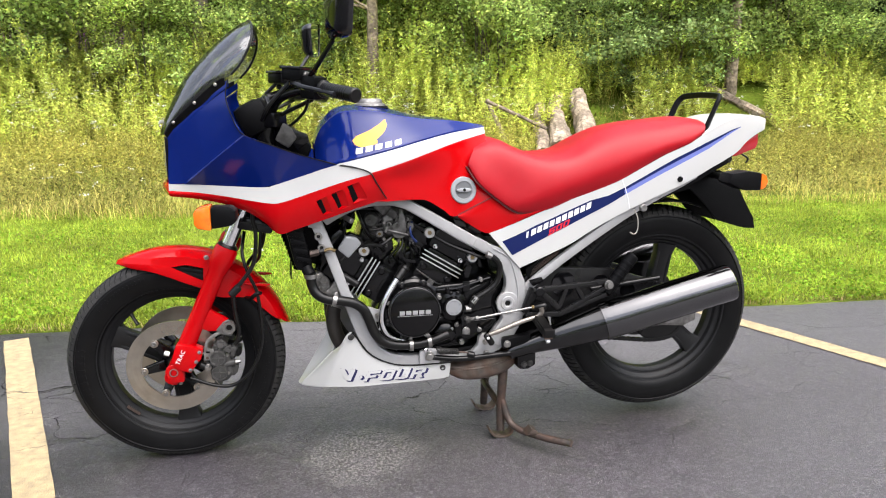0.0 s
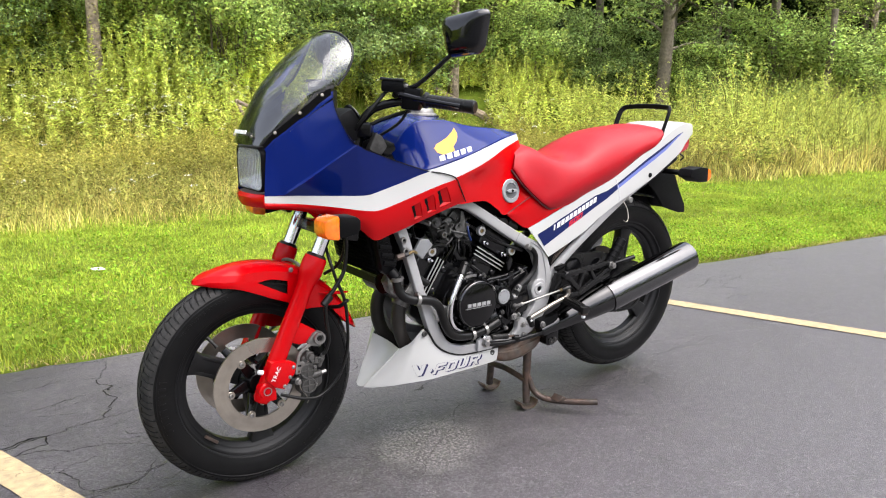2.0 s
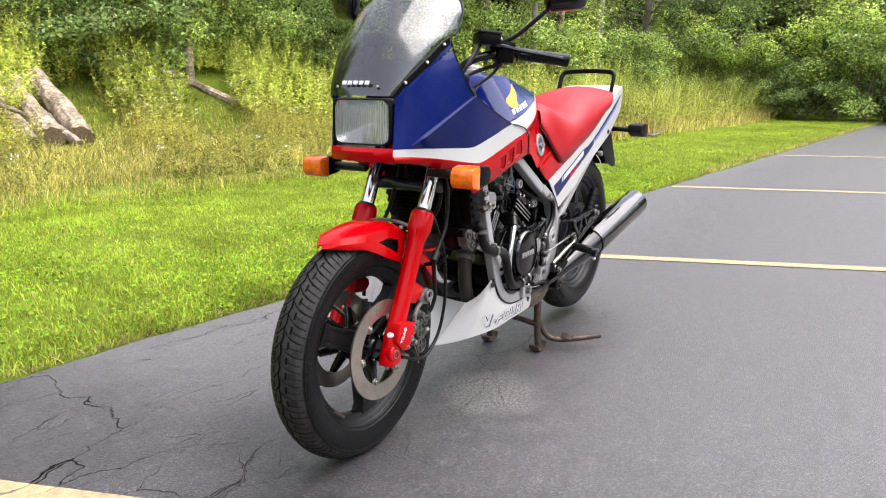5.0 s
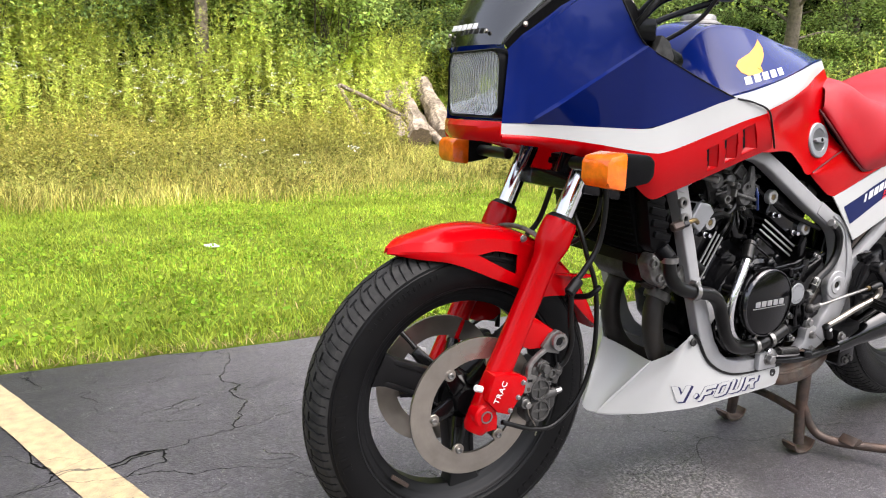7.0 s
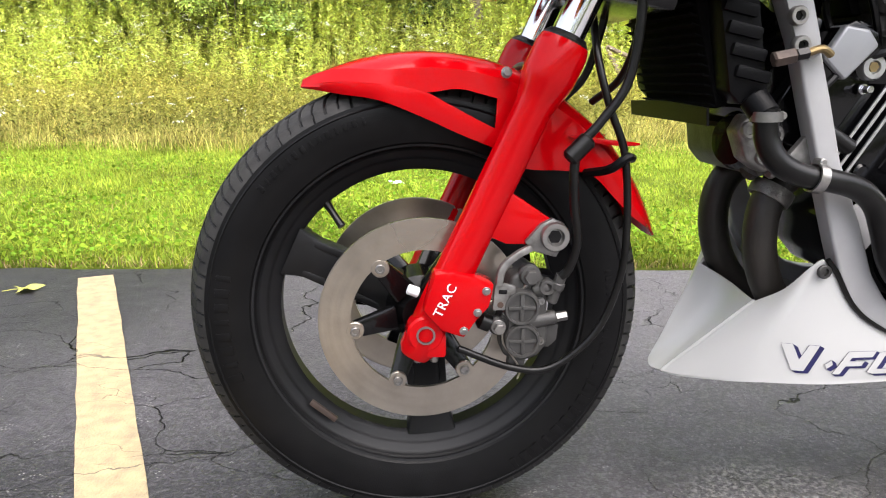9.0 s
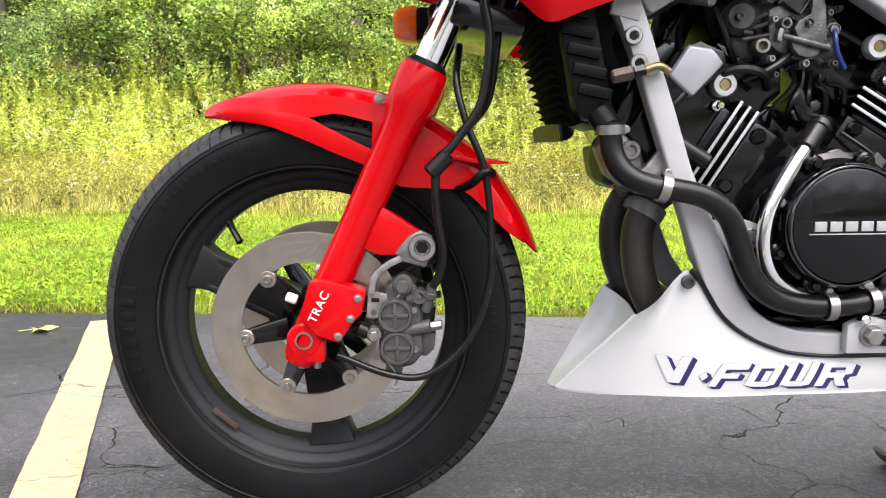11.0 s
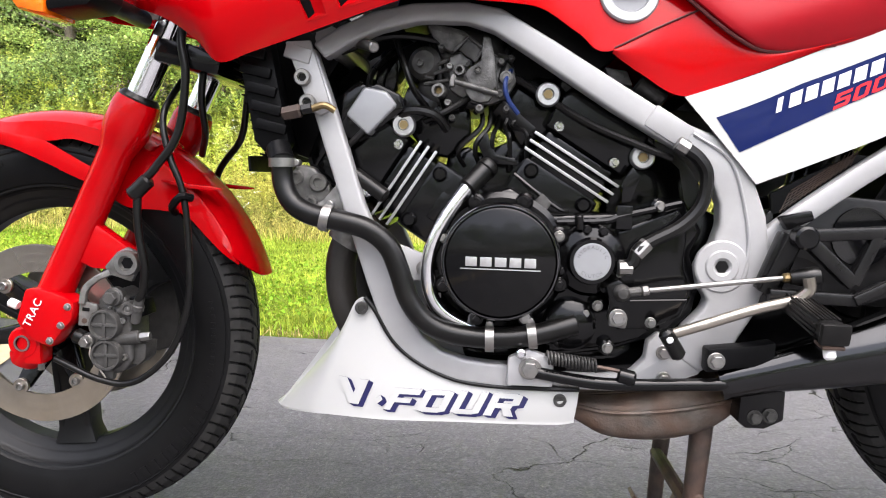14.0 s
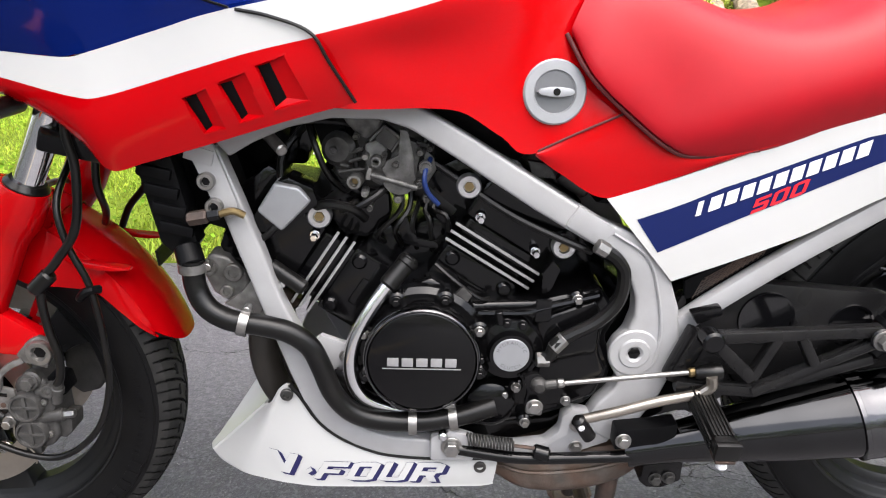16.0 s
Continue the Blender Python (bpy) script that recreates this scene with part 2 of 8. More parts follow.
nt.links.new(wv.outputs["Fac"], share.inputs["Value"])
mx = nt.nodes.new("ShaderNodeMixShader")
nt.links.new(share.outputs[0], mx.inputs[0])
nt.links.new(tp.outputs[0], mx.inputs[1])
nt.links.new(b.outputs[0], mx.inputs[2])
nt.links.new(mx.outputs[0], nt.nodes["Material Output"].inputs["Surface"])
REFLECTOR = material("silvered_reflector", (0.85, 0.86, 0.86), 0.08, metal=1.0, vary=0.03)


# ---- shapes ----
def part(name, bm, mat, parent, label="", smooth=35.0, kind=""):
    """Links a bmesh as one mesh object under a thing or part."""
    me = bpy.data.meshes.new(name)
    bmesh.ops.recalc_face_normals(bm, faces=bm.faces[:]) if len(bm.faces) < 60000 else None
    bm.to_mesh(me)
    bm.free()
    for m in mat if isinstance(mat, (list, tuple)) else [mat]:
        me.materials.append(m)
    me.polygons.foreach_set("use_smooth", [True] * len(me.polygons))
    me.set_sharp_from_angle(angle=radians(smooth))
    ob = new(name, me)
    if parent:
        ob.parent = parent
    return tagged(ob, label, kind=kind)


def raw_mesh(name, verts, faces, mats, smooth=False):
    """A mesh from arrays: verts (n, 3), faces a list of index arrays (k, 3) or (k, 4)."""
    me = bpy.data.meshes.new(name)
    me.vertices.add(len(verts))
    me.vertices.foreach_set("co", np.asarray(verts, np.float32).ravel())
    loops = np.concatenate([f.ravel() for f in faces])
    sizes = np.concatenate([np.full(len(f), f.shape[1]) for f in faces])
    me.loops.add(len(loops))
    me.loops.foreach_set("vertex_index", loops.astype(np.int32))
    me.polygons.add(len(sizes))
    me.polygons.foreach_set("loop_start", np.concatenate([[0], np.cumsum(sizes)[:-1]]).astype(np.int32))
    for m in mats:
        me.materials.append(m)
    me.update(calc_edges=True)
    me.validate()
    if smooth:
        me.polygons.foreach_set("use_smooth", [True] * len(me.polygons))
    return me


def spline(points, n):
    """n points, evenly spread, on a smooth curve through the points."""
    p = [Vector(q) for q in points]
    if len(p) == 2:
        return [p[0].lerp(p[1], i / (n - 1)) for i in range(n)]
    e = [2 * p[0] - p[1], *p, 2 * p[-1] - p[-2]]
    dense = []
    for i in range(1, len(e) - 2):
        a, b_, c, d = e[i - 1:i + 3]
        for k in range(16):
            t = k / 16
            dense.append(0.5 * (2 * b_ + (c - a) * t + (2 * a - 5 * b_ + 4 * c - d) * t * t + (3 * b_ - a - 3 * c + d) * t ** 3))
    dense.append(p[-1])
    along = [0.0]
    for u, v in zip(dense, dense[1:]):
        along.append(along[-1] + (v - u).length)
    out, j = [], 0
    for i in range(n):
        s = along[-1] * i / (n - 1)
        while j < len(along) - 2 and along[j + 1] < s:
            j += 1
        f = (s - along[j]) / max(1e-9, along[j + 1] - along[j])
        out.append(dense[j].lerp(dense[j + 1], min(1, max(0, f))))
    return out


def straight(points, n):
    """n points, evenly spread, on straight lines from point to point."""
    p = [Vector(q) for q in points]
    along = np.concatenate([[0], np.cumsum([(v - u).length for u, v in zip(p, p[1:])])])
    return [Vector([float(np.interp(along[-1] * i / (n - 1), along, [q[k] for q in p])) for k in range(3)]) for i in range(n)]


def hull(pts):
    """The convex outline round points of a plane."""
    pts = sorted(set((round(a, 6), round(c, 6)) for a, c in pts))
    out = []
    for seq in (pts, pts[::-1]):
        part_ = []
        for q in seq:
            while len(part_) > 1 and (part_[-1][0] - part_[-2][0]) * (q[1] - part_[-2][1]) - (part_[-1][1] - part_[-2][1]) * (q[0] - part_[-2][0]) <= 1e-12:
                part_.pop()
            part_.append(q)
        out += part_[:-1]
    return out


def grid(bm, rows, mat=0, close=False):
    """Quads between rows of equally many points."""
    vs = [[bm.verts.new(p) for p in r] for r in rows]
    for r, q in zip(vs, vs[1:]):
        n = len(r)
        for i in range(n if close else n - 1):
            f = bm.faces.new((r[i], r[(i + 1) % n], q[(i + 1) % n], q[i]))
            f.material_index = mat if not callable(mat) else mat(i)
    return vs


def sweep(bm, points, section, up=(0, 1, 0), cap=True, scales=None, mat=0):
    """Carries a closed section (a along up, b across) along points."""
    p = [Vector(q) for q in points]
    rows, last = [], Vector(up)
    for i, q in enumerate(p):
        t = (p[min(i + 1, len(p) - 1)] - p[max(i - 1, 0)]).normalized()
        a = (last - t * last.dot(t))
        a = a.normalized() if a.length > 1e-6 else t.orthogonal().normalized()
        last = a if up is None else a
        c = t.cross(a)
        s = scales[i] if scales else 1.0
        rows.append([q + a * (u * s) + c * (v * s) for u, v in section])
    vs = grid(bm, rows, mat, close=True)
    if cap:
        for r in (vs[0], vs[-1]):
            bm.faces.new(r).material_index = mat
    return bm


def ring(r, n=12):
    return [(r * math.cos(2 * math.pi * i / n), r * math.sin(2 * math.pi * i / n)) for i in range(n)]


def box_ring(a, b, r=0.004):
    """A rounded rectangle, 2a by 2b."""
    out = []
    for sx, sy, s in ((1, 1, 0), (-1, 1, 90), (-1, -1, 180), (1, -1, 270)):
        for k in (0, 45, 90):
            t = radians(s + k)
            out.append((sx * (a - r) + r * math.cos(t), sy * (b - r) + r * math.sin(t)))
    return out


def tube(points, r, n=40, seg=12, bm=None, scales=None):
    bm = bm or bmesh.new()
    pts = spline(points, n) if len(points) > 2 else [Vector(q) for q in points]
    sc = None
    if scales:
        sc = [float(np.interp(i / (len(pts) - 1), np.linspace(0, 1, len(scales)), scales)) for i in range(len(pts))]
    return sweep(bm, pts, ring(r, seg), cap=True, scales=sc)


def prism(poly, y0, y1, bevel=0.003, bm=None, seg=2):
    """An outline of (x, z) with depth from y0 to y1 and rounded edges."""
    own = bmesh.new()
    f = own.faces.new([own.verts.new((x, y0, z)) for x, z in poly])
    r = bmesh.ops.extrude_face_region(own, geom=[f])
    bmesh.ops.translate(own, verts=[v for v in r["geom"] if isinstance(v, bmesh.types.BMVert)], vec=(0, y1 - y0, 0))
    if bevel:
        bmesh.ops.bevel(own, geom=own.edges[:], offset=bevel, segments=seg, affect="EDGES", profile=0.6)
    return merge(bm, own)


def merge(bm, own, m=None):
    if m is not None:
        own.transform(m)
    if bm is None:
        return own
    me = bpy.data.meshes.new("scratch")
    own.to_mesh(me)
    own.free()
    bm.from_mesh(me)
    bpy.data.meshes.remove(me)
    return bm


def lathe(profile, m=None, seg=48, bm=None, close=False):
    """A profile of (radius, along) turned about the y axis, then posed by m."""
    own = bmesh.new()
    pr = list(profile) + ([profile[0]] if close else [])
    rows = [[(r * math.cos(2 * math.pi * k / seg), a, r * math.sin(2 * math.pi * k / seg)) for k in range(seg)] for r, a in pr]
    grid(own, rows, close=True)
    bmesh.ops.remove_doubles(own, verts=own.verts[:], dist=1e-6)
    return merge(bm, own, m)


def aim(p, d, up=(0, 0, 1)):
    """A pose at p whose y axis points along d."""
    return Matrix.Translation(p) @ Vector(d).to_track_quat("Y", "Z").to_matrix().to_4x4()


def rod(p0, p1, r, seg=16, bevel=0.0, bm=None, r1=None):
    p0, p1 = Vector(p0), Vector(p1)
    h = (p1 - p0).length
    r1 = r if r1 is None else r1
    b_ = min(bevel, r * 0.6, h * 0.4)
    prof = [(0.0, 0.0), (r - b_, 0.0), (r, b_), (r1, h - b_), (r1 - b_, h), (0.0, h)] if b_ else [(0.0, 0.0), (r, 0.0), (r1, h), (0.0, h)]
    return lathe(prof, aim(p0, p1 - p0), seg, bm)


def block(c, s, bevel=0.003, rot=(0, 0, 0), bm=None, seg=2):
    own = bmesh.new()
    bmesh.ops.create_cube(own, size=1.0)
    bmesh.ops.scale(own, vec=s, verts=own.verts[:])
    if bevel:
        bmesh.ops.bevel(own, geom=own.edges[:], offset=bevel, segments=seg, affect="EDGES", profile=0.6)
    return merge(bm, own, pose(*c, *rot))


def bolt(p, r=0.007, h=0.006, d=(0, -1, 0), bm=None):
    """A hexagon bolt head on a washer."""
    bm = rod(p, Vector(p) + Vector(d) * h * 0.3, r * 1.35, 20, 0.0006, bm)
    q = Vector(p) + Vector(d) * h * 0.3
    return rod(q, q + Vector(d) * h, r, 6, 0.0008, bm)


def cap_screw(p, r=0.010, h=0.008, d=(0, -1, 0), bm=None):
    """A round head with a sunk socket."""
    return lathe([(0.0, 0.0), (r, 0.0), (r, h * 0.8), (r * 0.88, h), (r * 0.55, h), (r * 0.5, h * 0.45), (0.0, h * 0.45)], aim(p, d), 20, bm)


def mirrored(bm):
    """Adds the same shape on the other side of y = 0."""
    me = bpy.data.meshes.new("scratch")
    bm.to_mesh(me)
    own = bmesh.new()
    own.from_mesh(me)
    bpy.data.meshes.remove(me)
    bmesh.ops.scale(own, vec=(1, -1, 1), verts=own.verts[:])
    bmesh.ops.reverse_faces(own, faces=own.faces[:])
    bm = merge(bm, own)
    bmesh.ops.remove_doubles(bm, verts=[v for v in bm.verts if abs(v.co.y) < 1e-4], dist=1e-4)
    return bm


def words(name, body, m, size, mat, parent, label="", shear=0.0, thick=0.0004, spacing=1.0, wide=1.0, heavy=0.0):
    """Lettering as a mesh: it reads along the pose's x axis, with its top along y."""
    cu = bpy.data.curves.new(name, "FONT")
    cu.body, cu.size, cu.shear, cu.extrude, cu.space_character = body, size, shear, thick, spacing
    cu.align_x, cu.align_y = "CENTER", "CENTER"
    cu.resolution_u = 3
    cu.offset = heavy
    tmp = bpy.data.objects.new(name, cu)
    scene.collection.objects.link(tmp)
    me = bpy.data.meshes.new_from_object(tmp.evaluated_get(bpy.context.evaluated_depsgraph_get()))
    bpy.data.objects.remove(tmp)
    bpy.data.curves.remove(cu)
    me.materials.clear()
    me.materials.append(mat)
    me.transform(m @ Matrix.Diagonal((wide, 1, 1, 1)))
    ob = new(name, me)
    ob.parent = parent
    return tagged(ob, label)


def strip_mesh(rows, n, bm=None, inset=0.0, mid=0, bulge=(0, 0, 0), mat=0):
    """A smooth skin between long rows; between two rows, mid extra rows that bulge."""
    bm = bm or bmesh.new()
    rr = [spline(r, n) for r in rows]
    out = [rr[0]]
    for a, c in zip(rr, rr[1:]):
        for k in range(1, mid + 1):
            t = k / (mid + 1)
            w = math.sin(math.pi * t)
            out.append([p.lerp(q, t) + Vector(bulge) * w for p, q in zip(a, c)])
        out.append(c)
    grid(bm, out, mat)
    return bm


def loft(rows, n, m, bm=None, mats=None):
    """A skin that is smooth both along the rows and across them; mats: a material index for each gap between rows."""
    bm = bm or bmesh.new()
    rr = [spline(r, n) for r in rows]
    k = len(rr)
    cols = []
    for i in range(n):
        pts = [r[i] for r in rr]
        e = [2 * pts[0] - pts[1], *pts, 2 * pts[-1] - pts[-2]]
        col = []
        for j in range(1, len(e) - 2):
            a, b_, c, d = e[j - 1:j + 3]
            for s in range(m):
                t = s / m
                col.append(0.5 * (2 * b_ + (c - a) * t + (2 * a - 5 * b_ + 4 * c - d) * t * t + (3 * b_ - a - 3 * c + d) * t ** 3))
        col.append(pts[-1])
        cols.append(col)
    grid(bm, cols, mat=(lambda i: mats[i // m]) if mats else 0)
    return bm


def shell(ob, t=0.003, offset=-1.0):
    """Gives an open skin its thickness, inwards (offset -1) or to both sides (0)."""
    bm = bmesh.new()
    bm.from_mesh(ob.data)
    bmesh.ops.remove_doubles(bm, verts=bm.verts[:], dist=2e-5)
    bmesh.ops.recalc_face_normals(bm, faces=bm.faces[:])
    mid = sum((v.co for v in bm.verts), Vector()) / len(bm.verts)
    mid.y = 0.0
    if sum(f.normal.dot(f.calc_center_median() - mid) * f.calc_area() for f in bm.faces) < 0:
        bmesh.ops.reverse_faces(bm, faces=bm.faces[:])
    bm.normal_update()
    old = list(bm.faces)
    rim = [e for e in bm.edges if len(e.link_faces) == 1]
    inner = {v: bm.verts.new(v.co - v.normal * t * (1.0 if offset else 0.5)) for v in list(bm.verts)}
    for f in old:
        q = bm.faces.new([inner[v] for v in reversed(f.verts)])
        q.material_index = f.material_index
    for e in rim:
        f = e.link_faces[0]
        a, b_ = e.verts
        q = bm.faces.new((b_, a, inner[a], inner[b_]) if [l for l in f.loops if l.vert == a][0].link_loop_next.vert == b_ else (a, b_, inner[b_], inner[a]))
        q.material_index = f.material_index
    if not offset:
        for v in inner:
            v.co += v.normal * t * 0.5
    bm.to_mesh(ob.data)
    bm.free()
    ob.data.polygons.foreach_set("use_smooth", [True] * len(ob.data.polygons))
    ob.data.set_sharp_from_angle(angle=radians(35))
    return ob


def surface(obs):
    """A function that tells y where a line along y, from the side s, first meets the given parts at (x, z)."""
    trees_ = []
    for ob in obs:
        bm = bmesh.new()
        bm.from_mesh(ob.data)
        trees_.append(BVHTree.FromBMesh(bm))
        bm.free()

    def at(x, z, s, miss=0.15):
        found = [h[0].y for h in (q.ray_cast(Vector((x, s * 0.6, z)), Vector((0, -s, 0))) for q in trees_) if h[0] is not None]
        return s * max(s * y for y in found) if found else s * miss
    return at


def decal(name, shape, at, s, mat, parent, label="", lift=0.0008):
    """A thin mark with the outline shape of (x, z), laid on a surface."""
    bm = bmesh.new()
    f = bm.faces.new([bm.verts.new((x, 0, z)) for x, z in shape])
    bmesh.ops.triangulate(bm, faces=[f])
    bmesh.ops.subdivide_edges(bm, edges=bm.edges[:], cuts=3)
    for v in bm.verts:
        v.co.y = at(v.co.x, v.co.z, s) + s * lift
    ob = part(name, bm, mat, parent, label)
    return shell(ob, 0.0007)


def drape(ob, at, s, lift=0.0006):
    """Lays lettering that stands in a plane of y on a surface."""
    co = [v.co.copy() for v in ob.data.vertices]
    far = min(s * c.y for c in co)
    for v, c in zip(ob.data.vertices, co):
        v.co.y = at(c.x, c.z, s) + s * (lift + (s * c.y - far))
    return ob


def sided(name, rows, n, mid, bulge, mat, parent, label="", t=0.003):
    """The same panel on both sides, each a part of its own; parent may be a pair."""
    out = []
    for s in (-1, 1):
        bm = strip_mesh([[(x, -s * y, z) for x, y, z in r] for r in rows], n, mid=mid, bulge=(bulge[0], -s * bulge[1], bulge[2]))
        out.append(shell(part(name, bm, mat, parent[0 if s < 0 else 1] if isinstance(parent, (list, tuple)) else parent, label), t))
    return out


def thing(name, label, category, at=None, group="", kind=""):
    ob = new(name)
    if at is not None:
        ob.matrix_basis = at
    ob.empty_display_size = 0.1
    return tagged(ob, label, category, group, kind)

# ---- the place: car park edge, verge, weedy bank and woods ----
def verge(x, y):
    """Metres from the edge of the asphalt into the green."""
    return y + 0.085 * x - 1.20


def height(x, y):
    v = verge(x, y)
    s = min(1, max(0, (v - 8.4) / 5.4))
    rise = 1.5 * s * s * (3 - 2 * s) + max(0.0, v - 14) * 0.03
    far = max(0.0, math.hypot(x, y) - 34)
    rise += min(5.0 if v < 6 else 16.0, far * 0.55) * (1.0 if v > 6 or x > 26 else 0.0)
    bump = 0.03 * noise.noise((x * 0.7, y * 0.7, 0)) * min(1, max(0, v))
    return (-0.06 if v < 0.02 else 0.004 + min(0.02, v * 0.03)) + rise + bump


ASPHALT = material("asphalt", (0.0450, 0.0345, 0.0450), 0.46, vary=0.5, scale=170, bump=0.0030, bump_scale=210, dirt=(0.060, 0.051, 0.061), dirt_amount=0.6, dirt_scale=1.6, spec=1.0)
nt = ASPHALT.node_tree
b = nt.nodes["Principled BSDF"]
tc = nt.nodes.new("ShaderNodeTexCoord")
base = b.inputs["Base Color"].links[0].from_socket


def node(kind, **inputs):
    n = nt.nodes.new(kind)
    for k, v in inputs.items():
        key = k.replace("_", " ")
        if isinstance(v, bpy.types.NodeSocket):
            nt.links.new(v, n.inputs[key])
        else:
            n.inputs[key].default_value = v
    return n


def math_node(op, a, c=0.0, d=None):
    n = nt.nodes.new("ShaderNodeMath")
    n.operation = op
    for i, v in enumerate((a, c) if d is None else (a, c, d)):
        if isinstance(v, bpy.types.NodeSocket):
            nt.links.new(v, n.inputs[i])
        else:
            n.inputs[i].default_value = v
    return n.outputs[0]


def mix_color(fac, a, c):
    n = nt.nodes.new("ShaderNodeMix")
    n.data_type = "RGBA"
    for s, v in ((n.inputs["Factor"], fac), (n.inputs["A"], a), (n.inputs["B"], c)):
        if isinstance(v, bpy.types.NodeSocket):
            nt.links.new(v, s)
        else:
            s.default_value = v
    return n.outputs["Result"]


def smooth_step(v, lo, hi):
    n = nt.nodes.new("ShaderNodeMapRange")
    n.interpolation_type = "SMOOTHSTEP"
    nt.links.new(v, n.inputs["Value"])
    n.inputs["From Min"].default_value, n.inputs["From Max"].default_value = lo, hi
    return n.outputs["Result"]


# cracks: webs drawn out along the verge, each broken up, fading out away from the edge
obj = tc.outputs["Object"]
# the black seal coat survives on one side and is worn off to grey stone on the other
across = nt.nodes.new("ShaderNodeSeparateXYZ")
nt.links.new(obj, across.inputs[0])
blotch = node("ShaderNodeTexNoise", Scale=1.3, Detail=5.0, Vector=obj)
worn = smooth_step(math_node("ADD", across.outputs["X"], math_node("MULTIPLY", blotch.outputs["Fac"], 1.6)), -0.15, 1.35)
base = mix_color(worn, (0.0120, 0.0115, 0.0130, 1), base)
pits = node("ShaderNodeTexNoise", Scale=310.0, Detail=2.0, Vector=obj)
base = mix_color(math_node("MULTIPLY", smooth_step(pits.outputs[0], 0.58, 0.66), 0.75), base, (0.008, 0.008, 0.008, 1))
# pale grit in the worn surface
grit = node("ShaderNodeTexNoise", Scale=230.0, Detail=2.0, Vector=obj)
base = mix_color(math_node("MULTIPLY", math_node("MULTIPLY", smooth_step(grit.outputs[0], 0.60, 0.70), math_node("MULTIPLY_ADD", worn, 0.8, 0.2)), 0.60), base, (0.20, 0.19, 0.20, 1))


def crack_web(obj):
    wob = node("ShaderNodeTexNoise", Scale=4.0, Detail=10.0, Vector=obj)
    vm = nt.nodes.new("ShaderNodeVectorMath")
    vm.operation = "MULTIPLY_ADD"
    nt.links.new(wob.outputs["Color"], vm.inputs[0])
    vm.inputs[1].default_value = (0.34, 0.22, 0)
    nt.links.new(obj, vm.inputs[2])
    longer = nt.nodes.new("ShaderNodeVectorMath")
    longer.operation = "MULTIPLY"
    nt.links.new(vm.outputs[0], longer.inputs[0])
    longer.inputs[1].default_value = (0.62, 1.45, 1.0)
    parts_ = nt.nodes.new("ShaderNodeSeparateXYZ")
    nt.links.new(obj, parts_.inputs[0])
    aged = smooth_step(math_node("ADD", parts_.outputs["Y"], math_node("MULTIPLY", wob.outputs["Fac"], 0.5)), -0.25, 0.35)
    web = None
    for scale, width, seed, lo, hi in ((1.6, 0.0023, 1.7, 0.36, 0.48), (4.2, 0.0045, 3.1, 0.48, 0.58), (12.0, 0.010, 5.0, 0.57, 0.66)):
        vo = node("ShaderNodeTexVoronoi", Scale=scale, Vector=longer.outputs[0])
        vo.feature = "DISTANCE_TO_EDGE"
        line = math_node("SUBTRACT", 1.0, smooth_step(vo.outputs["Distance"], width * 0.3, width))
        area = node("ShaderNodeTexNoise", Scale=0.9 * seed, Detail=3.0, Vector=obj)
        line = math_node("MULTIPLY", line, smooth_step(area.outputs["Fac"], lo, hi))
        web = line if web is None else math_node("MAXIMUM", web, line)
    return math_node("MULTIPLY", web, math_node("MULTIPLY_ADD", aged, 0.93, 0.07))


cracks = crack_web(obj)
# pale grit: sparse specks everywhere, and one scuffed patch beside the motorcycle
specks = node("ShaderNodeTexVoronoi", Scale=150.0, Vector=obj)
rare = node("ShaderNodeTexNoise", Scale=18.0, Detail=3.0, Vector=obj)
spot = math_node("MULTIPLY", math_node("SUBTRACT", 1.0, smooth_step(specks.outputs["Distance"], 0.12, 0.28)), smooth_step(rare.outputs["Fac"], 0.55, 0.67))
frayed = node("ShaderNodeTexNoise", Scale=9.0, Detail=6.0, Vector=obj)
dist = nt.nodes.new("ShaderNodeVectorMath")
dist.operation = "DISTANCE"
nt.links.new(obj, dist.inputs[0])
dist.inputs[1].default_value = (0.50, -0.13, 0)
patch = math_node("SUBTRACT", 1.0, smooth_step(math_node("MULTIPLY_ADD", frayed.outputs["Fac"], 0.16, dist.outputs["Value"]), 0.20, 0.29))
scuff = math_node("MULTIPLY", patch, smooth_step(node("ShaderNodeTexNoise", Scale=120.0, Detail=5.0, Roughness=0.7, Vector=obj).outputs["Fac"], 0.46, 0.64))
pale = math_node("MAXIMUM", math_node("MULTIPLY", spot, 0.8), math_node("MULTIPLY", scuff, 0.52))
stone = node("ShaderNodeTexVoronoi", Scale=185.0, Vector=obj)
stone_mix = math_node("MULTIPLY", math_node("MULTIPLY", smooth_step(stone.outputs["Color"], 0.42, 0.95), math_node("MULTIPLY_ADD", worn, 0.85, 0.15)), 0.48)
c1 = mix_color(stone_mix, base, (0.235, 0.23, 0.24, 1))
# paler towards the verge: grazing sky sheen put into the colour
verge_sheen = smooth_step(math_node("MULTIPLY_ADD", blotch.outputs["Fac"], 0.5, across.outputs["Y"]), 0.20, 0.85)
c1 = mix_color(math_node("MULTIPLY", verge_sheen, math_node("MULTIPLY_ADD", worn, 0.26, 0.08)), c1, (0.150, 0.142, 0.156, 1))
# darker and less cracked on the near side and far to the right
darker_side = math_node("MAXIMUM", math_node("SUBTRACT", 1.0, smooth_step(math_node("MULTIPLY_ADD", blotch.outputs["Fac"], 0.5, across.outputs["Y"]), 0.10, 0.65)), smooth_step(math_node("MULTIPLY_ADD", blotch.outputs["Fac"], 0.6, across.outputs["X"]), 1.5, 2.5))
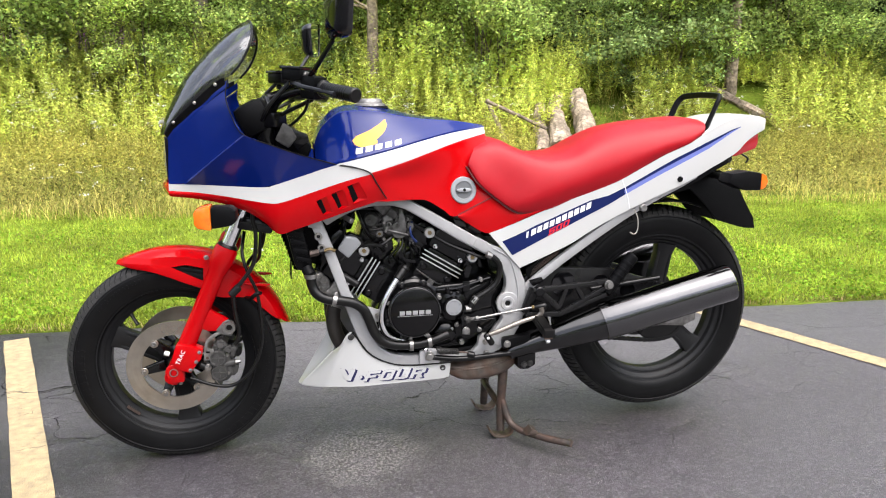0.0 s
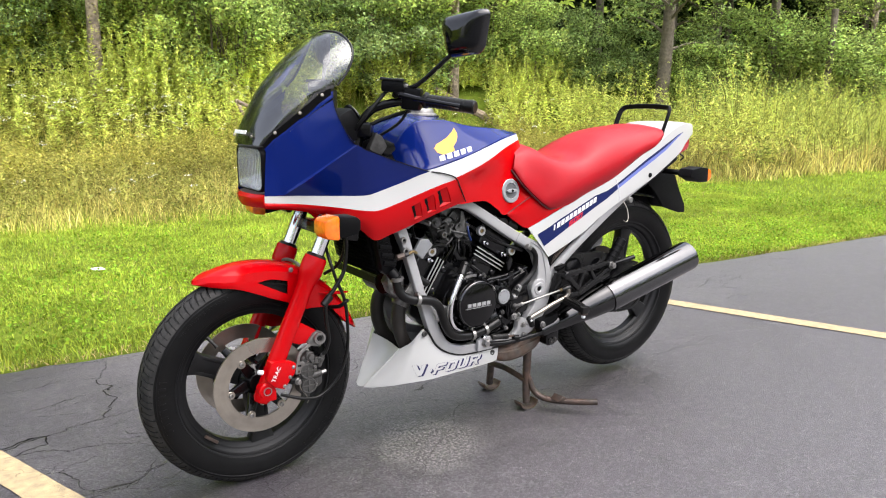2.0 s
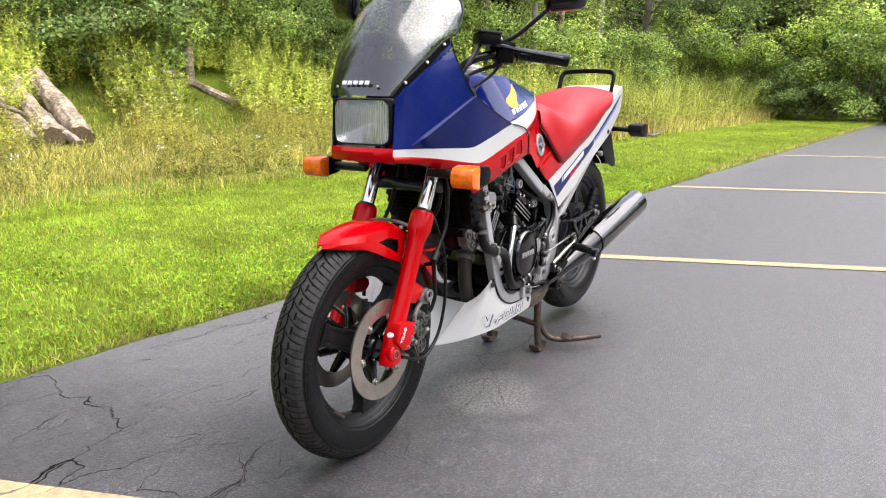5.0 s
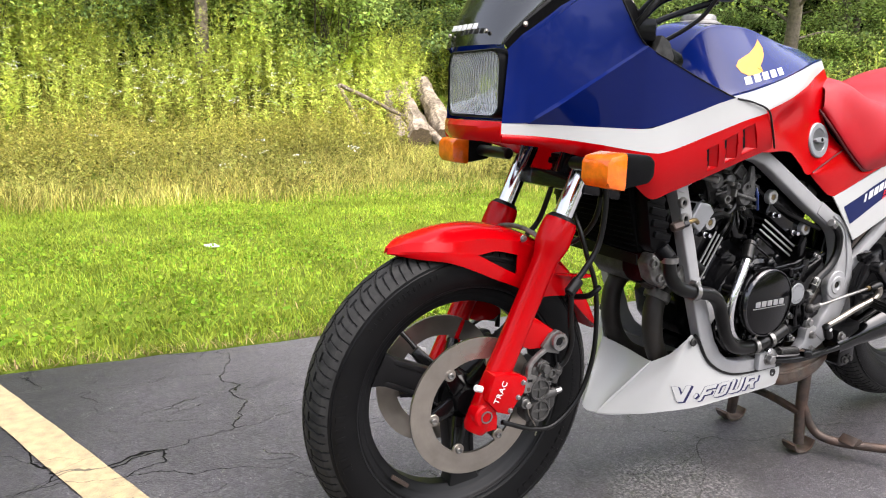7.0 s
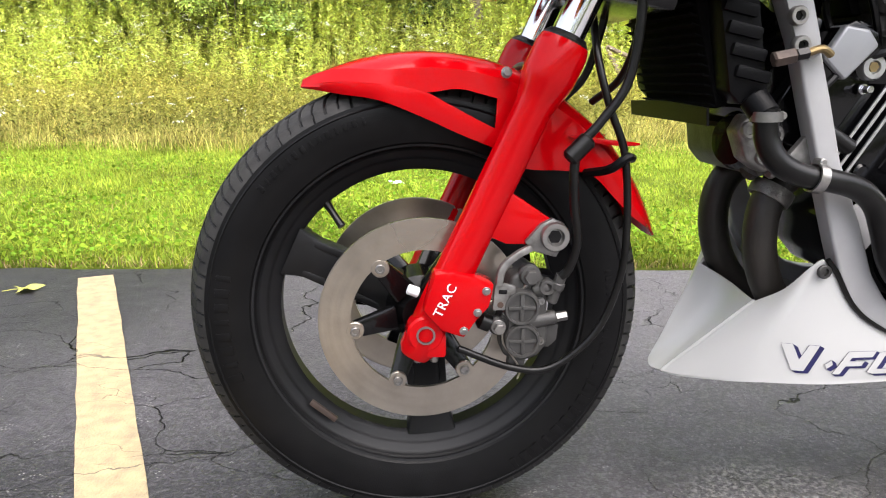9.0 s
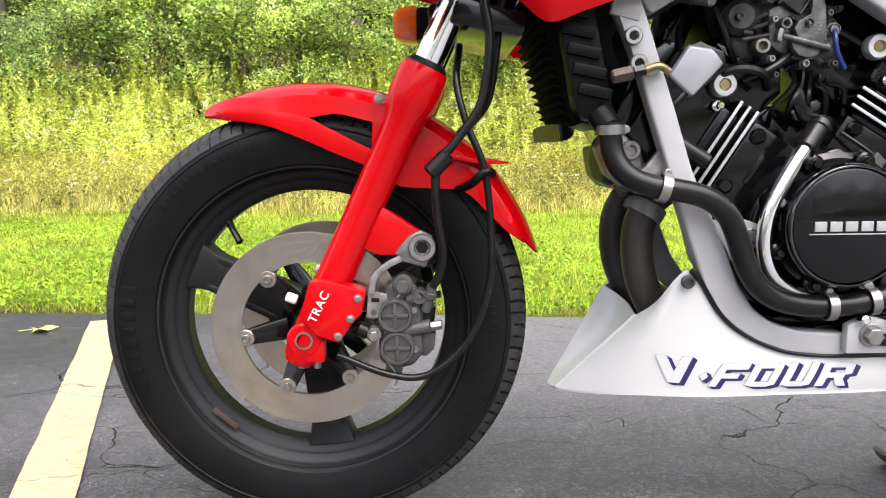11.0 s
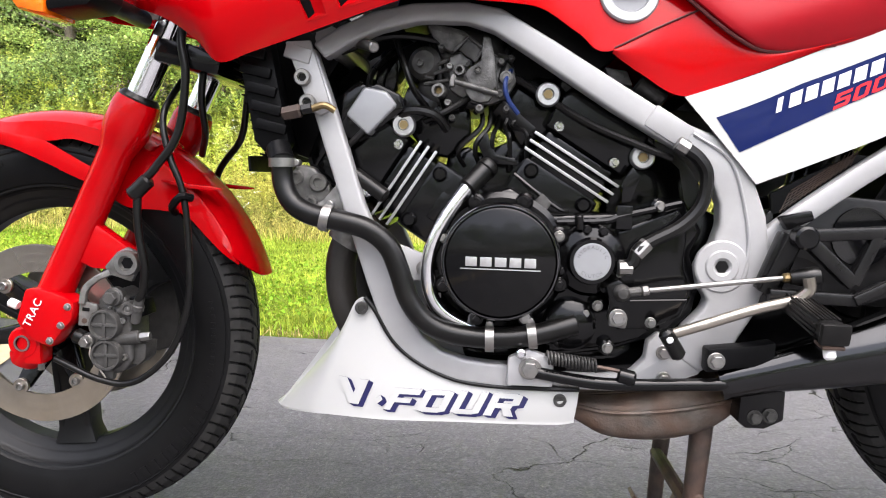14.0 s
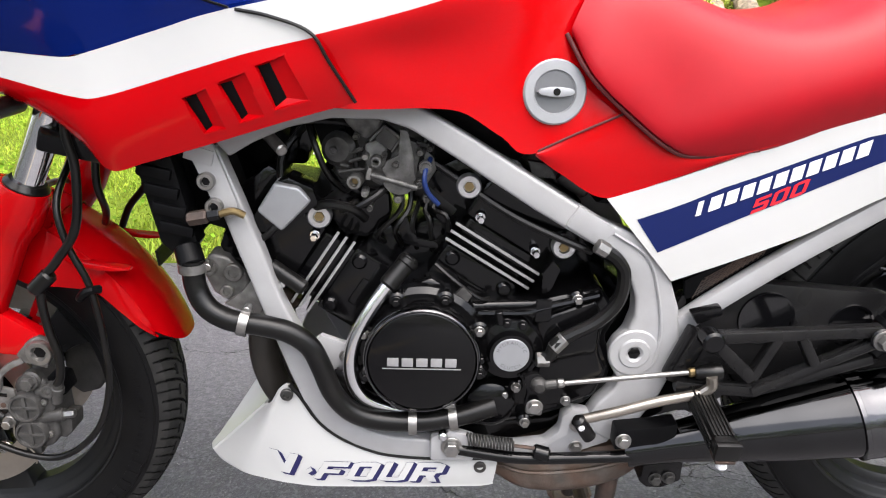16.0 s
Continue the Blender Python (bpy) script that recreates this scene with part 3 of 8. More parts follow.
c1 = mix_color(math_node("MULTIPLY", darker_side, 0.36), c1, (0.0, 0.0, 0.0, 1))
mottle = node("ShaderNodeTexNoise", Scale=60.0, Detail=6.0, Roughness=0.75, Vector=obj)
c1 = mix_color(math_node("MULTIPLY", smooth_step(mottle.outputs["Fac"], 0.48, 0.66), 0.55), c1, (0.004, 0.004, 0.0045, 1))
cracks = math_node("MULTIPLY", cracks, math_node("MULTIPLY_ADD", darker_side, -0.6, 1.0))
c2 = mix_color(pale, c1, (0.36, 0.35, 0.33, 1))
c3 = mix_color(math_node("MULTIPLY", cracks, 0.95), c2, (0.004, 0.004, 0.004, 1))
nt.links.new(math_node("MULTIPLY", math_node("MULTIPLY_ADD", cracks, -0.95, 1.0), math_node("MULTIPLY_ADD", worn, 0.66, 0.34)), b.inputs["Specular IOR Level"])
nt.links.new(c3, b.inputs["Base Color"])
bump2 = nt.nodes.new("ShaderNodeBump")
bump2.inputs["Distance"].default_value = 0.012
bump2.invert = True
nt.links.new(cracks, bump2.inputs["Height"])
nt.links.new(b.inputs["Normal"].links[0].from_socket, bump2.inputs["Normal"])
nt.links.new(bump2.outputs[0], b.inputs["Normal"])

SOIL = material("grassy_soil", (0.105, 0.155, 0.016), 0.9, vary=0.35, scale=14, bump=0.02, bump_scale=30, dirt=(0.12, 0.11, 0.030), dirt_amount=0.35, dirt_scale=2.2, spec=0.03)
LINE = material("worn_yellow_line_paint", (0.39, 0.300, 0.160), 0.7, vary=0.08, scale=30, bump=0.0025, bump_scale=210, dirt=(0.10, 0.09, 0.075), dirt_amount=0.5, dirt_scale=38)
nt = LINE.node_tree
b = nt.nodes["Principled BSDF"]
tc = nt.nodes.new("ShaderNodeTexCoord")
paint = b.inputs["Base Color"].links[0].from_socket
nt.links.new(mix_color(math_node("MULTIPLY", crack_web(tc.outputs["Object"]), 0.8), paint, (0.03, 0.028, 0.025, 1)), b.inputs["Base Color"])
GRASS = leafy("lawn_grass", (0.290, 0.378, 0.046), vary=0.34, spread=(0.55, 1.45))
GRASS_DRY = leafy("dry_grass", (0.400, 0.310, 0.150))
CLOVER = leafy("clover_leaf", (0.230, 0.380, 0.032), spread=(0.5, 1.3))
MEADOW = leafy("meadow_grass", (0.430, 0.385, 0.105))
REED = leafy("reed_leaf", (0.420, 0.465, 0.110))
MEADOW_DRY = leafy("yellowing_meadow_grass", (0.500, 0.450, 0.140))
WEED = leafy("goldenrod_leaf", (0.600, 0.670, 0.160), spread=(0.55, 1.40))
WEED_DARK = leafy("weed_leaf", (0.300, 0.300, 0.075), spread=(0.35, 1.6))
FORB = leafy("olive_forb_leaf", (0.420, 0.405, 0.095), spread=(0.45, 1.5))
FLOWER = leafy("white_umbel", (0.75, 0.75, 0.66), vary=0.1)
PURPLE = leafy("purple_flower", (0.32, 0.12, 0.34), vary=0.2)
LEAF = leafy("shrub_leaf", (0.340, 0.450, 0.130), vary=0.45)
LEAF_LIGHT = leafy("sunlit_leaf", (0.465, 0.580, 0.160), vary=0.45)
LEAF_DARK = leafy("wood_leaf", (0.245, 0.335, 0.115), vary=0.45)
# leaf colour darkened to carry the shade deep inside the wood
SHADED_LEAF = leafy("shaded_wood_leaf", (0.020, 0.034, 0.010))
BARK = material("grey_bark", (0.20, 0.165, 0.13), 0.9, vary=0.3, scale=18, bump=0.02, bump_scale=40, dirt=(0.07, 0.055, 0.04), dirt_amount=0.6, dirt_scale=8)
PALE_BARK = material("pale_bark", (0.36, 0.285, 0.21), 0.9, vary=0.6, scale=16, bump=0.03, bump_scale=26, dirt=(0.085, 0.065, 0.048), dirt_amount=0.75, dirt_scale=5)
WOOD_END = material("cut_log_end", (0.16, 0.11, 0.075), 0.9, vary=0.3, scale=30, bump=0.01, bump_scale=60)

# ground: one sheet to the horizon, finer near the bank
xs = np.unique(np.concatenate([np.linspace(-400, -30, 12), np.linspace(-30, 60, 130), np.linspace(60, 400, 12)]))
ys = np.unique(np.concatenate([np.linspace(-400, -12, 10), np.linspace(-12, 50, 120), np.linspace(50, 400, 12)]))
verts = np.array([(x, y, height(x, y)) for y in ys for x in xs])
nx = len(xs)
idx = np.arange(len(verts)).reshape(len(ys), nx)
quads = np.stack([idx[:-1, :-1], idx[:-1, 1:], idx[1:, 1:], idx[1:, :-1]], -1).reshape(-1, 4)
tagged(new("ground", raw_mesh("ground", verts, [quads], [SOIL], True)), "grassy earth rising to a wooded bank", "ground", kind="structure")

# asphalt: a slab with a ragged edge along the verge
rng = random.Random(5)
edge = []
x = -60.0
while x < 34:
    edge.append((x, 1.20 - 0.085 * x + 0.035 * noise.noise((x * 1.7, 0, 3)) + 0.02 * noise.noise((x * 7, 0, 5))))
    x += 0.12 if -4 < x < 8 else 0.6
bm = bmesh.new()
top = [bm.verts.new((x, y, 0.0)) for x, y in edge]
low = [bm.verts.new((x, y + 0.012, -0.05)) for x, y in edge]
mids = [bm.verts.new((x, -3.0, 0.0)) for x, y in edge]
back = [bm.verts.new((x, -160.0, 0.0)) for x, y in edge]
for r, q in ((low, top), (top, mids), (mids, back)):
    for i in range(len(edge) - 1):
        bm.faces.new((r[i], r[i + 1], q[i + 1], q[i]))
part("pavement", bm, ASPHALT, None, "cracked dark grey asphalt of a car park", kind="structure")["category"] = "pavement"

# painted bay lines, each a thin skin of paint on the asphalt
def bay_line(a, c, w):
    a, c = Vector(a), Vector(c)
    d = (c - a).normalized()
    n = Vector((-d.y, d.x, 0)) * w / 2
    k = max(2, int((c - a).length / 0.05))
    bm = bmesh.new()
    rows = []
    for i in range(k + 1):
        p = a.lerp(c, i / k)
        o = 0.004 * noise.noise((p.x * 9, p.y * 9, 1))
        o2 = 0.004 * noise.noise((p.x * 9, p.y * 9, 7))
        rows.append([p - n * (1 + 2 * o / w), p + n * (1 + 2 * o2 / w)])
    grid(bm, [[(p.x, p.y, 0.004) for p in r] for r in rows])
    ob = part("parking_line", bm, LINE, None, "worn pale yellow parking line painted on asphalt", kind="structure")
    return tagged(ob, category="line", group="parking lines")


bay_line((-0.861, 1.175, 0), (0.462, -2.4, 0), 0.094)
bay_line((2.23, 0.94, 0), (3.57, -2.5, 0), 0.094)
bay_line((5.907, 0.66, 0), (7.352, -3.2, 0), 0.11)
bay_line((10.55, 0.22, 0), (12.2, -3.6, 0), 0.13)


# ---- plants ----
def open_ground(xy, tall):
    """Nothing tall grows on the trodden ground in front of the felled logs."""
    if tall[1] < 0.30:
        return xy
    near = (abs(xy[:, 0] - 0.55 * xy[:, 1] + 0.05) < 0.80 + 0.25 * np.sin(xy[:, 1] * 2.1)) & (xy[:, 1] > 3.6) & (xy[:, 1] < 11.9)
    long_log = (abs(xy[:, 0] - 9.4 + (11.5 - xy[:, 1]) * 0.76) < 0.70 + 0.2 * np.sin(xy[:, 1] * 2.7)) & (xy[:, 1] > 6.8) & (xy[:, 1] < 12.4)
    return xy[~(near | long_log)] if tall[1] > 0.45 else xy[~near]


def swell(xy, tall):
    """Wild growth stands higher and lower in clumps."""
    if tall[1] < 0.15:
        return 1.0
    f = np.array([noise.noise((a * 0.75, c * 0.75, 4.0)) + 0.6 * noise.noise((a * 2.3, c * 2.3, 9.0)) for a, c in xy])
    return np.clip(0.85 + 0.75 * f, 0.4, 1.5)


def blades(n, place, tall, wide, lean, seed, tip=0.1):
    """Arrays of n blades of grass: place(rng) gives x, y; tall and wide are (least, most)."""
    g = np.random.default_rng(seed)
    xy = open_ground(place(g, n), tall)
    n = len(xy)
    z = np.array([height(a, c) for a, c in xy])
    h = g.uniform(tall[0], tall[1], n) * swell(xy, tall)
    w = g.uniform(wide[0], wide[1], n) / 2
    a = g.uniform(0, 2 * np.pi, n)
    side = np.stack([np.cos(a), np.sin(a), 0 * a], -1)
    out = np.stack([-np.sin(a), np.cos(a), 0 * a], -1) * (g.uniform(0.05, lean, n) * h)[:, None]
    root = np.stack([xy[:, 0], xy[:, 1], z - 0.01], -1)
    mid = root + out * 0.35 + np.stack([0 * h, 0 * h, h * 0.6], -1)
    top = root + out + np.stack([0 * h, 0 * h, h], -1)
    v = np.stack([root - side * w[:, None], root + side * w[:, None], mid + side * w[:, None] * 0.8, mid - side * w[:, None] * 0.8, top], 1)
    k = np.arange(n)[:, None] * 5
    return v.reshape(-1, 3), [k + np.array([[0, 1, 2, 3]]), k + np.array([[3, 2, 4]])]


def leaves(pos, size, seed, flat=0.5, slim=0.5):
    """Arrays of leaves, each a folded diamond at pos."""
    g = np.random.default_rng(seed)
    n = len(pos)
    d = g.normal(size=(n, 3))
    d[:, 2] *= flat
    d /= np.linalg.norm(d, axis=1)[:, None]
    s = np.cross(d, g.normal(size=(n, 3)) * (1 - flat * 0.5) + np.array([0, 0, 1.0]))
    s /= np.linalg.norm(s, axis=1)[:, None] + 1e-9
    up = np.cross(s, d)
    ln = (g.uniform(size[0], size[1], n))[:, None]
    a, c = pos, pos + d * ln
    m = pos + d * ln * 0.45
    l = m + s * ln * slim * 0.5 + up * ln * 0.08
    r = m - s * ln * slim * 0.5 + up * ln * 0.08
    k = np.arange(n)[:, None] * 4
    return np.stack([a, r, c, l], 1).reshape(-1, 3), [k + np.array([[0, 1, 2]]), k + np.array([[0, 2, 3]])]


def joined(parts):
    vs, fs, o = [], {}, 0
    for v, f in parts:
        vs.append(v)
        for q in f:
            fs.setdefault(q.shape[1], []).append(q + o)
        o += len(v)
    return np.concatenate(vs), [np.concatenate(q) for q in fs.values()]


def strip_place(x0, x1, v0, v1, power=1.0):
    def place(g, n):
        x = g.uniform(x0, x1, n)
        v = v0 + (v1 - v0) * g.uniform(0, 1, n) ** power
        return np.stack([x, v + 1.20 - 0.085 * x], -1)
    return place


def stuff(name, data, mats, label, category):
    return tagged(new(name, raw_mesh(name, *data, mats)), label, category, kind="stuff")


def clumped(inner, scale, keep, seed):
    """Only where a noise field is high: grass grows in tufts."""
    def place(g, n):
        p = inner(g, n * 2)
        f = np.array([noise.noise((a * scale, c * scale, seed)) for a, c in p])
        p = p[f + g.uniform(-0.25, 0.25, len(p)) > keep]
        return p[:n]
    return place


stuff("lawn_grass", joined([
    blades(210000, strip_place(-4.5, 6.5, 0.03, 3.6, 0.9), (0.016, 0.040), (0.003, 0.006), 1.6, 1),
    blades(9000, strip_place(-4.5, 7.0, 0.02, 0.30), (0.022, 0.055), (0.003, 0.006), 1.8, 20),
    blades(26000, clumped(strip_place(-4.5, 6.5, 0.0, 3.6), 1.6, 0.1, 2.0), (0.03, 0.065), (0.0025, 0.005), 1.3, 2),
    blades(70000, strip_place(6.5, 28, 0.02, 3.6), (0.018, 0.05), (0.006, 0.011), 1.2, 3),
    blades(9000, strip_place(-12, -4.5, 0.02, 4.2), (0.03, 0.09), (0.008, 0.016), 0.9, 4)]), [GRASS], "mown bright green lawn grass along the asphalt", "grass")
stuff("dry_grass", joined([
    blades(12000, strip_place(-4.5, 7.0, -0.07, 0.07), (0.008, 0.035), (0.0015, 0.004), 3.0, 5),
    blades(2500, strip_place(7.0, 26, -0.1, 0.12), (0.03, 0.08), (0.006, 0.012), 1.8, 6),
    blades(5000, clumped(strip_place(-4.5, 6.5, 0.1, 3.4), 2.2, 0.22, 9.0), (0.02, 0.05), (0.003, 0.005), 1.2, 7)]), [GRASS_DRY], "dry straw-coloured grass fringe at the asphalt edge", "grass")
g = np.random.default_rng(8)
p2 = clumped(strip_place(-4.5, 7.0, 0.02, 3.3, 1.6), 1.3, 0.02, 4.0)(g, 26000)
p3 = np.stack([p2[:, 0], p2[:, 1], np.array([height(a, c) for a, c in p2]) + g.uniform(0.012, 0.045, len(p2))], -1)
p4 = clumped(strip_place(-4.5, 7.0, 0.08, 1.1, 1.3), 1.8, 0.0, 7.0)(g, 5000)
p5 = np.stack([p4[:, 0], p4[:, 1], np.array([height(a, c) for a, c in p4]) + g.uniform(0.03, 0.07, len(p4))], -1)
stuff("clover", joined([leaves(p3, (0.009, 0.022), 9, flat=0.25, slim=0.95), leaves(p5, (0.012, 0.026), 19, flat=0.3, slim=0.7)]), [CLOVER], "low clover and plantain leaves in the lawn", "clover")

# meadow: yellowing grass in front, taller weeds behind, rank growth further along
stuff("meadow_grass", joined([
    blades(22000, strip_place(-10, 9, 3.0, 4.6), (0.05, 0.17), (0.003, 0.006), 1.6, 10),
    blades(17000, strip_place(-10, 9, 4.2, 8.8), (0.10, 0.28), (0.004, 0.008), 2.4, 11),
    blades(3500, strip_place(-10, 11, 8.0, 12.0), (0.25, 0.55), (0.006, 0.011), 1.9, 12),
    blades(15000, strip_place(0.0, 10, 4.0, 11.0), (0.05, 0.18), (0.004, 0.009), 1.6, 19),
    blades(13000, strip_place(8.0, 30, 3.0, 6.5), (0.20, 0.55), (0.010, 0.018), 1.5, 13)]), [MEADOW], "unmown meadow grass on the bank", "grass")
stuff("yellowing_grass", joined([
    blades(16000, clumped(strip_place(-10, 8, 2.95, 7.5), 0.6, -0.05, 1.0), (0.05, 0.17), (0.003, 0.006), 2.6, 14),
    blades(9000, strip_place(0.5, 8, 4.0, 11.0), (0.05, 0.20), (0.004, 0.008), 1.8, 18),
    blades(4500, strip_place(8.0, 24, 2.9, 4.2), (0.12, 0.35), (0.008, 0.014), 1.6, 15)]), [MEADOW_DRY], "yellowing long grass at the foot of the bank", "grass")


def weeds(n, place, tall, seed, leaf, slim, per):
    """Upright weeds: a stem with leaves all the way up, denser at the top."""
    g = np.random.default_rng(seed)
    xy = open_ground(place(g, n), tall)
    n = len(xy)
    z = np.array([height(a, c) for a, c in xy])
    h = g.uniform(tall[0], tall[1], n) * swell(xy, tall)
    lean = g.normal(scale=0.20, size=(n, 2)) * h[:, None]
    t = g.uniform(0.15, 1.0, (n, per)) ** 0.8
    pos = np.stack([xy[:, 0:1] + lean[:, 0:1] * t, xy[:, 1:2] + lean[:, 1:2] * t, z[:, None] + h[:, None] * t], -1).reshape(-1, 3)
    a = g.uniform(0, 2 * np.pi, len(pos))
    d = np.stack([np.cos(a), np.sin(a), g.uniform(0.1, 1.5, len(pos))], -1)
    d /= np.linalg.norm(d, axis=1)[:, None]
    s = np.stack([-np.sin(a), np.cos(a), 0 * a], -1)
    ln = (leaf * g.uniform(0.6, 1.3, len(pos)) * (1.25 - 0.75 * t.ravel()))[:, None]
    tipv = pos + d * ln - np.array([0, 0, 0.25]) * ln
    m = pos + d * ln * 0.5
    k = np.arange(len(pos))[:, None] * 4
    lv = np.stack([pos, m - s * ln * slim, tipv, m + s * ln * slim], 1).reshape(-1, 3), [k + np.array([[0, 1, 2]]), k + np.array([[0, 2, 3]])]
    base = np.stack([xy[:, 0], xy[:, 1], z - 0.02], -1)
    topv = base + np.stack([lean[:, 0], lean[:, 1], h], -1)
    w = np.array([0.0022, 0.0018, 0])
    k = np.arange(n)[:, None] * 3
    st = np.stack([base - w, base + w, topv], 1).reshape(-1, 3), [k + np.array([[0, 1, 2]])]
    return joined([lv, st])


stuff("rank_weeds", joined([
    blades(11000, strip_place(11.5, 28, 3.7, 8.5), (0.6, 1.6), (0.009, 0.016), 1.0, 16),
    weeds(1500, strip_place(8.5, 26, 3.4, 7.5), (0.4, 1.3), 17, 0.13, 0.10, 26)]), [REED], "pale green rank weeds beyond the lawn", "weeds")
stuff("goldenrod", joined([
    weeds(3600, strip_place(-12, 14, 9.2, 13.5), (0.6, 1.3), 21, 0.12, 0.15, 36),
    weeds(1700, clumped(strip_place(-12, 12, 10.5, 13.5), 0.5, 0.0, 8.0), (1.1, 1.75), 22, 0.13, 0.15, 46),
    weeds(700, strip_place(10, 30, 5.5, 10.0), (1.0, 1.8), 23, 0.15, 0.16, 36)]), [WEED], "tall yellow-green goldenrod on the bank", "weeds")
stuff("meadow_forbs", joined([
    weeds(2600, clumped(strip_place(-12, 14, 6.2, 9.6), 0.7, -0.15, 2.5), (0.30, 0.75), 28, 0.075, 0.20, 28),
    weeds(4200, clumped(strip_place(-11, 13, 4.8, 11.0), 0.5, 0.0, 2.5), (0.20, 0.62), 29, 0.065, 0.20, 24)]), [FORB], "olive green leafy plants among the meadow grass", "weeds")
stuff("meadow_weeds", joined([
    weeds(6500, strip_place(-11, 12, 3.6, 9.2), (0.10, 0.40), 24, 0.045, 0.24, 24),
    weeds(3000, strip_place(2.0, 9.5, 4.8, 11.8), (0.08, 0.23), 27, 0.04, 0.24, 20),
    weeds(1600, strip_place(-11, 12, 9.0, 12.0), (0.3, 0.9), 26, 0.08, 0.2, 26),
    weeds(1500, clumped(strip_place(-11, 12, 3.1, 8.0), 0.8, 0.05, 5.0), (0.2, 0.5), 25, 0.06, 0.25, 20)]), [WEED_DARK], "leafy dark green weeds among the meadow grass", "weeds")


def umbels(n, place, tall, r, seed):
    g = np.random.default_rng(seed)
    xy = open_ground(place(g, n), tall)
    n = len(xy)
    z = np.array([height(a, c) for a, c in xy]) + g.uniform(tall[0], tall[1], n)
    out = []
    k = 16
    a = g.uniform(0, 2 * np.pi, (n, k))
    rr = g.uniform(r[0], r[1], n)[:, None] * np.sqrt(g.uniform(0, 1, (n, k)))
    tilt = g.normal(scale=0.35, size=(n, 2))
    ox, oy = rr * np.cos(a), rr * np.sin(a)
    pos = np.stack([xy[:, 0:1] + ox, xy[:, 1:2] + oy, z[:, None] + ox * tilt[:, 0:1] + oy * tilt[:, 1:2]], -1).reshape(-1, 3)
    return leaves(pos, (0.008, 0.019), seed + 1, flat=0.15, slim=1.0)


stuff("wild_carrot", joined([
    umbels(620, strip_place(-11, 8, 5.0, 12.5), (0.5, 1.15), (0.03, 0.065), 31),
    umbels(60, clumped(strip_place(-9, 5, 3.0, 5.2), 0.5, -0.05, 3.0), (0.2, 0.45), (0.025, 0.05), 33)]), [FLOWER], "white wild carrot flowers in the meadow", "flowers")
g = np.random.default_rng(35)
pp = strip_place(-7.5, -2.5, 10.5, 12.5)(g, 70)
pos = np.concatenate([np.stack([np.full(14, a), np.full(14, c), height(a, c) + 1.25 + np.linspace(0, 0.28, 14)], -1) + g.normal(scale=0.015, size=(14, 3)) for a, c in pp])
stuff("loosestrife", leaves(pos, (0.02, 0.04), 36), [PURPLE], "purple flower spikes among the weeds", "flowers")


def crown_points(g, clumps, per, spread):
    """Leaf places gathered into clumps, with gaps between them."""
    out = []
    for c, r in clumps:
        d = g.normal(size=(per, 3))
        d /= np.linalg.norm(d, axis=1)[:, None]
        d *= (g.uniform(0.15, 1, per) ** 0.45)[:, None]
        out.append(np.array(c) + d * np.array(r) * spread)
    return np.concatenate(out)


def shrub(seed, w, h, mats, label, leaf=(0.05, 0.1), n=30, per=330):
    g = np.random.default_rng(seed)
    top = thing("shrub", label, "shrub", group="undergrowth")
    bm = bmesh.new()
    clumps = []
    for i in range(n):
        a = g.uniform(0, 2 * np.pi)
        t = g.uniform(0.08, 1) ** 0.8
        r = w * 0.5 * math.sqrt(1 - 0.75 * t * t) * g.uniform(0.3, 1.0)
        c = (r * math.cos(a), r * math.sin(a), h * t * 0.95)
        clumps.append((c, (w * 0.16, w * 0.16, h * 0.09)))
        if i % 4 == 0:
            tube([(0.1 * math.cos(a), 0.1 * math.sin(a), -0.2), (c[0] * 0.4, c[1] * 0.4, c[2] * 0.6), c], 0.018, 8, 5, bm, scales=[1, 0.7, 0.2])
    part("stem", bm, BARK, top)
    me = raw_mesh("foliage", *leaves(crown_points(g, clumps, per, 1.0), leaf, seed + 1, flat=0.6, slim=0.6), mats[:1])
    new("foliage", me).parent = top
    return top


def tree(seed, h, r, bark, mats, label, bare=0.35, n=34, per=420, leaf=(0.07, 0.13)):
    g = np.random.default_rng(seed)
    top = thing("tree", label, "tree", group="woodland trees")
    bm = bmesh.new()
    bend = g.normal(scale=0.03 * h, size=(3, 2))
    stem = [(0, 0, -0.4), (bend[0][0] * 0.3, bend[0][1] * 0.3, h * 0.33), (bend[1][0] * 0.6, bend[1][1] * 0.6, h * 0.66), (bend[2][0], bend[2][1], h)]
    tube(stem, r, 24, 12, bm, scales=[1.25, 0.95, 0.8, 0.55, 0.15])
    pts = spline(stem, 30)
    clumps = []
    for i in range(n):
        t = g.uniform(bare, 1.0)
        p = pts[int(t * 29)]
        a = g.uniform(0, 2 * np.pi)
        reach = h * 0.28 * (1.15 - 0.75 * t) * g.uniform(0.5, 1.1)
        q = p + Vector((reach * math.cos(a), reach * math.sin(a), reach * g.uniform(-0.1, 0.6)))
        tube([p, p.lerp(q, 0.5) + Vector((0, 0, 0.08 * reach)), q], r * 0.28, 7, 5, bm, scales=[1, 0.6, 0.15])
        for k in range(2):
            c = p.lerp(q, 0.75 + 0.3 * k)
            clumps.append(((c.x, c.y, c.z), (0.11 * h * 0.8, 0.11 * h * 0.8, 0.055 * h)))
    part("trunk", bm, bark, top)
    me = raw_mesh("crown", *leaves(crown_points(g, clumps, per // 2, 1.0), leaf, seed + 1, flat=0.6, slim=0.55), mats[:1])
    new("crown", me).parent = top
    return top


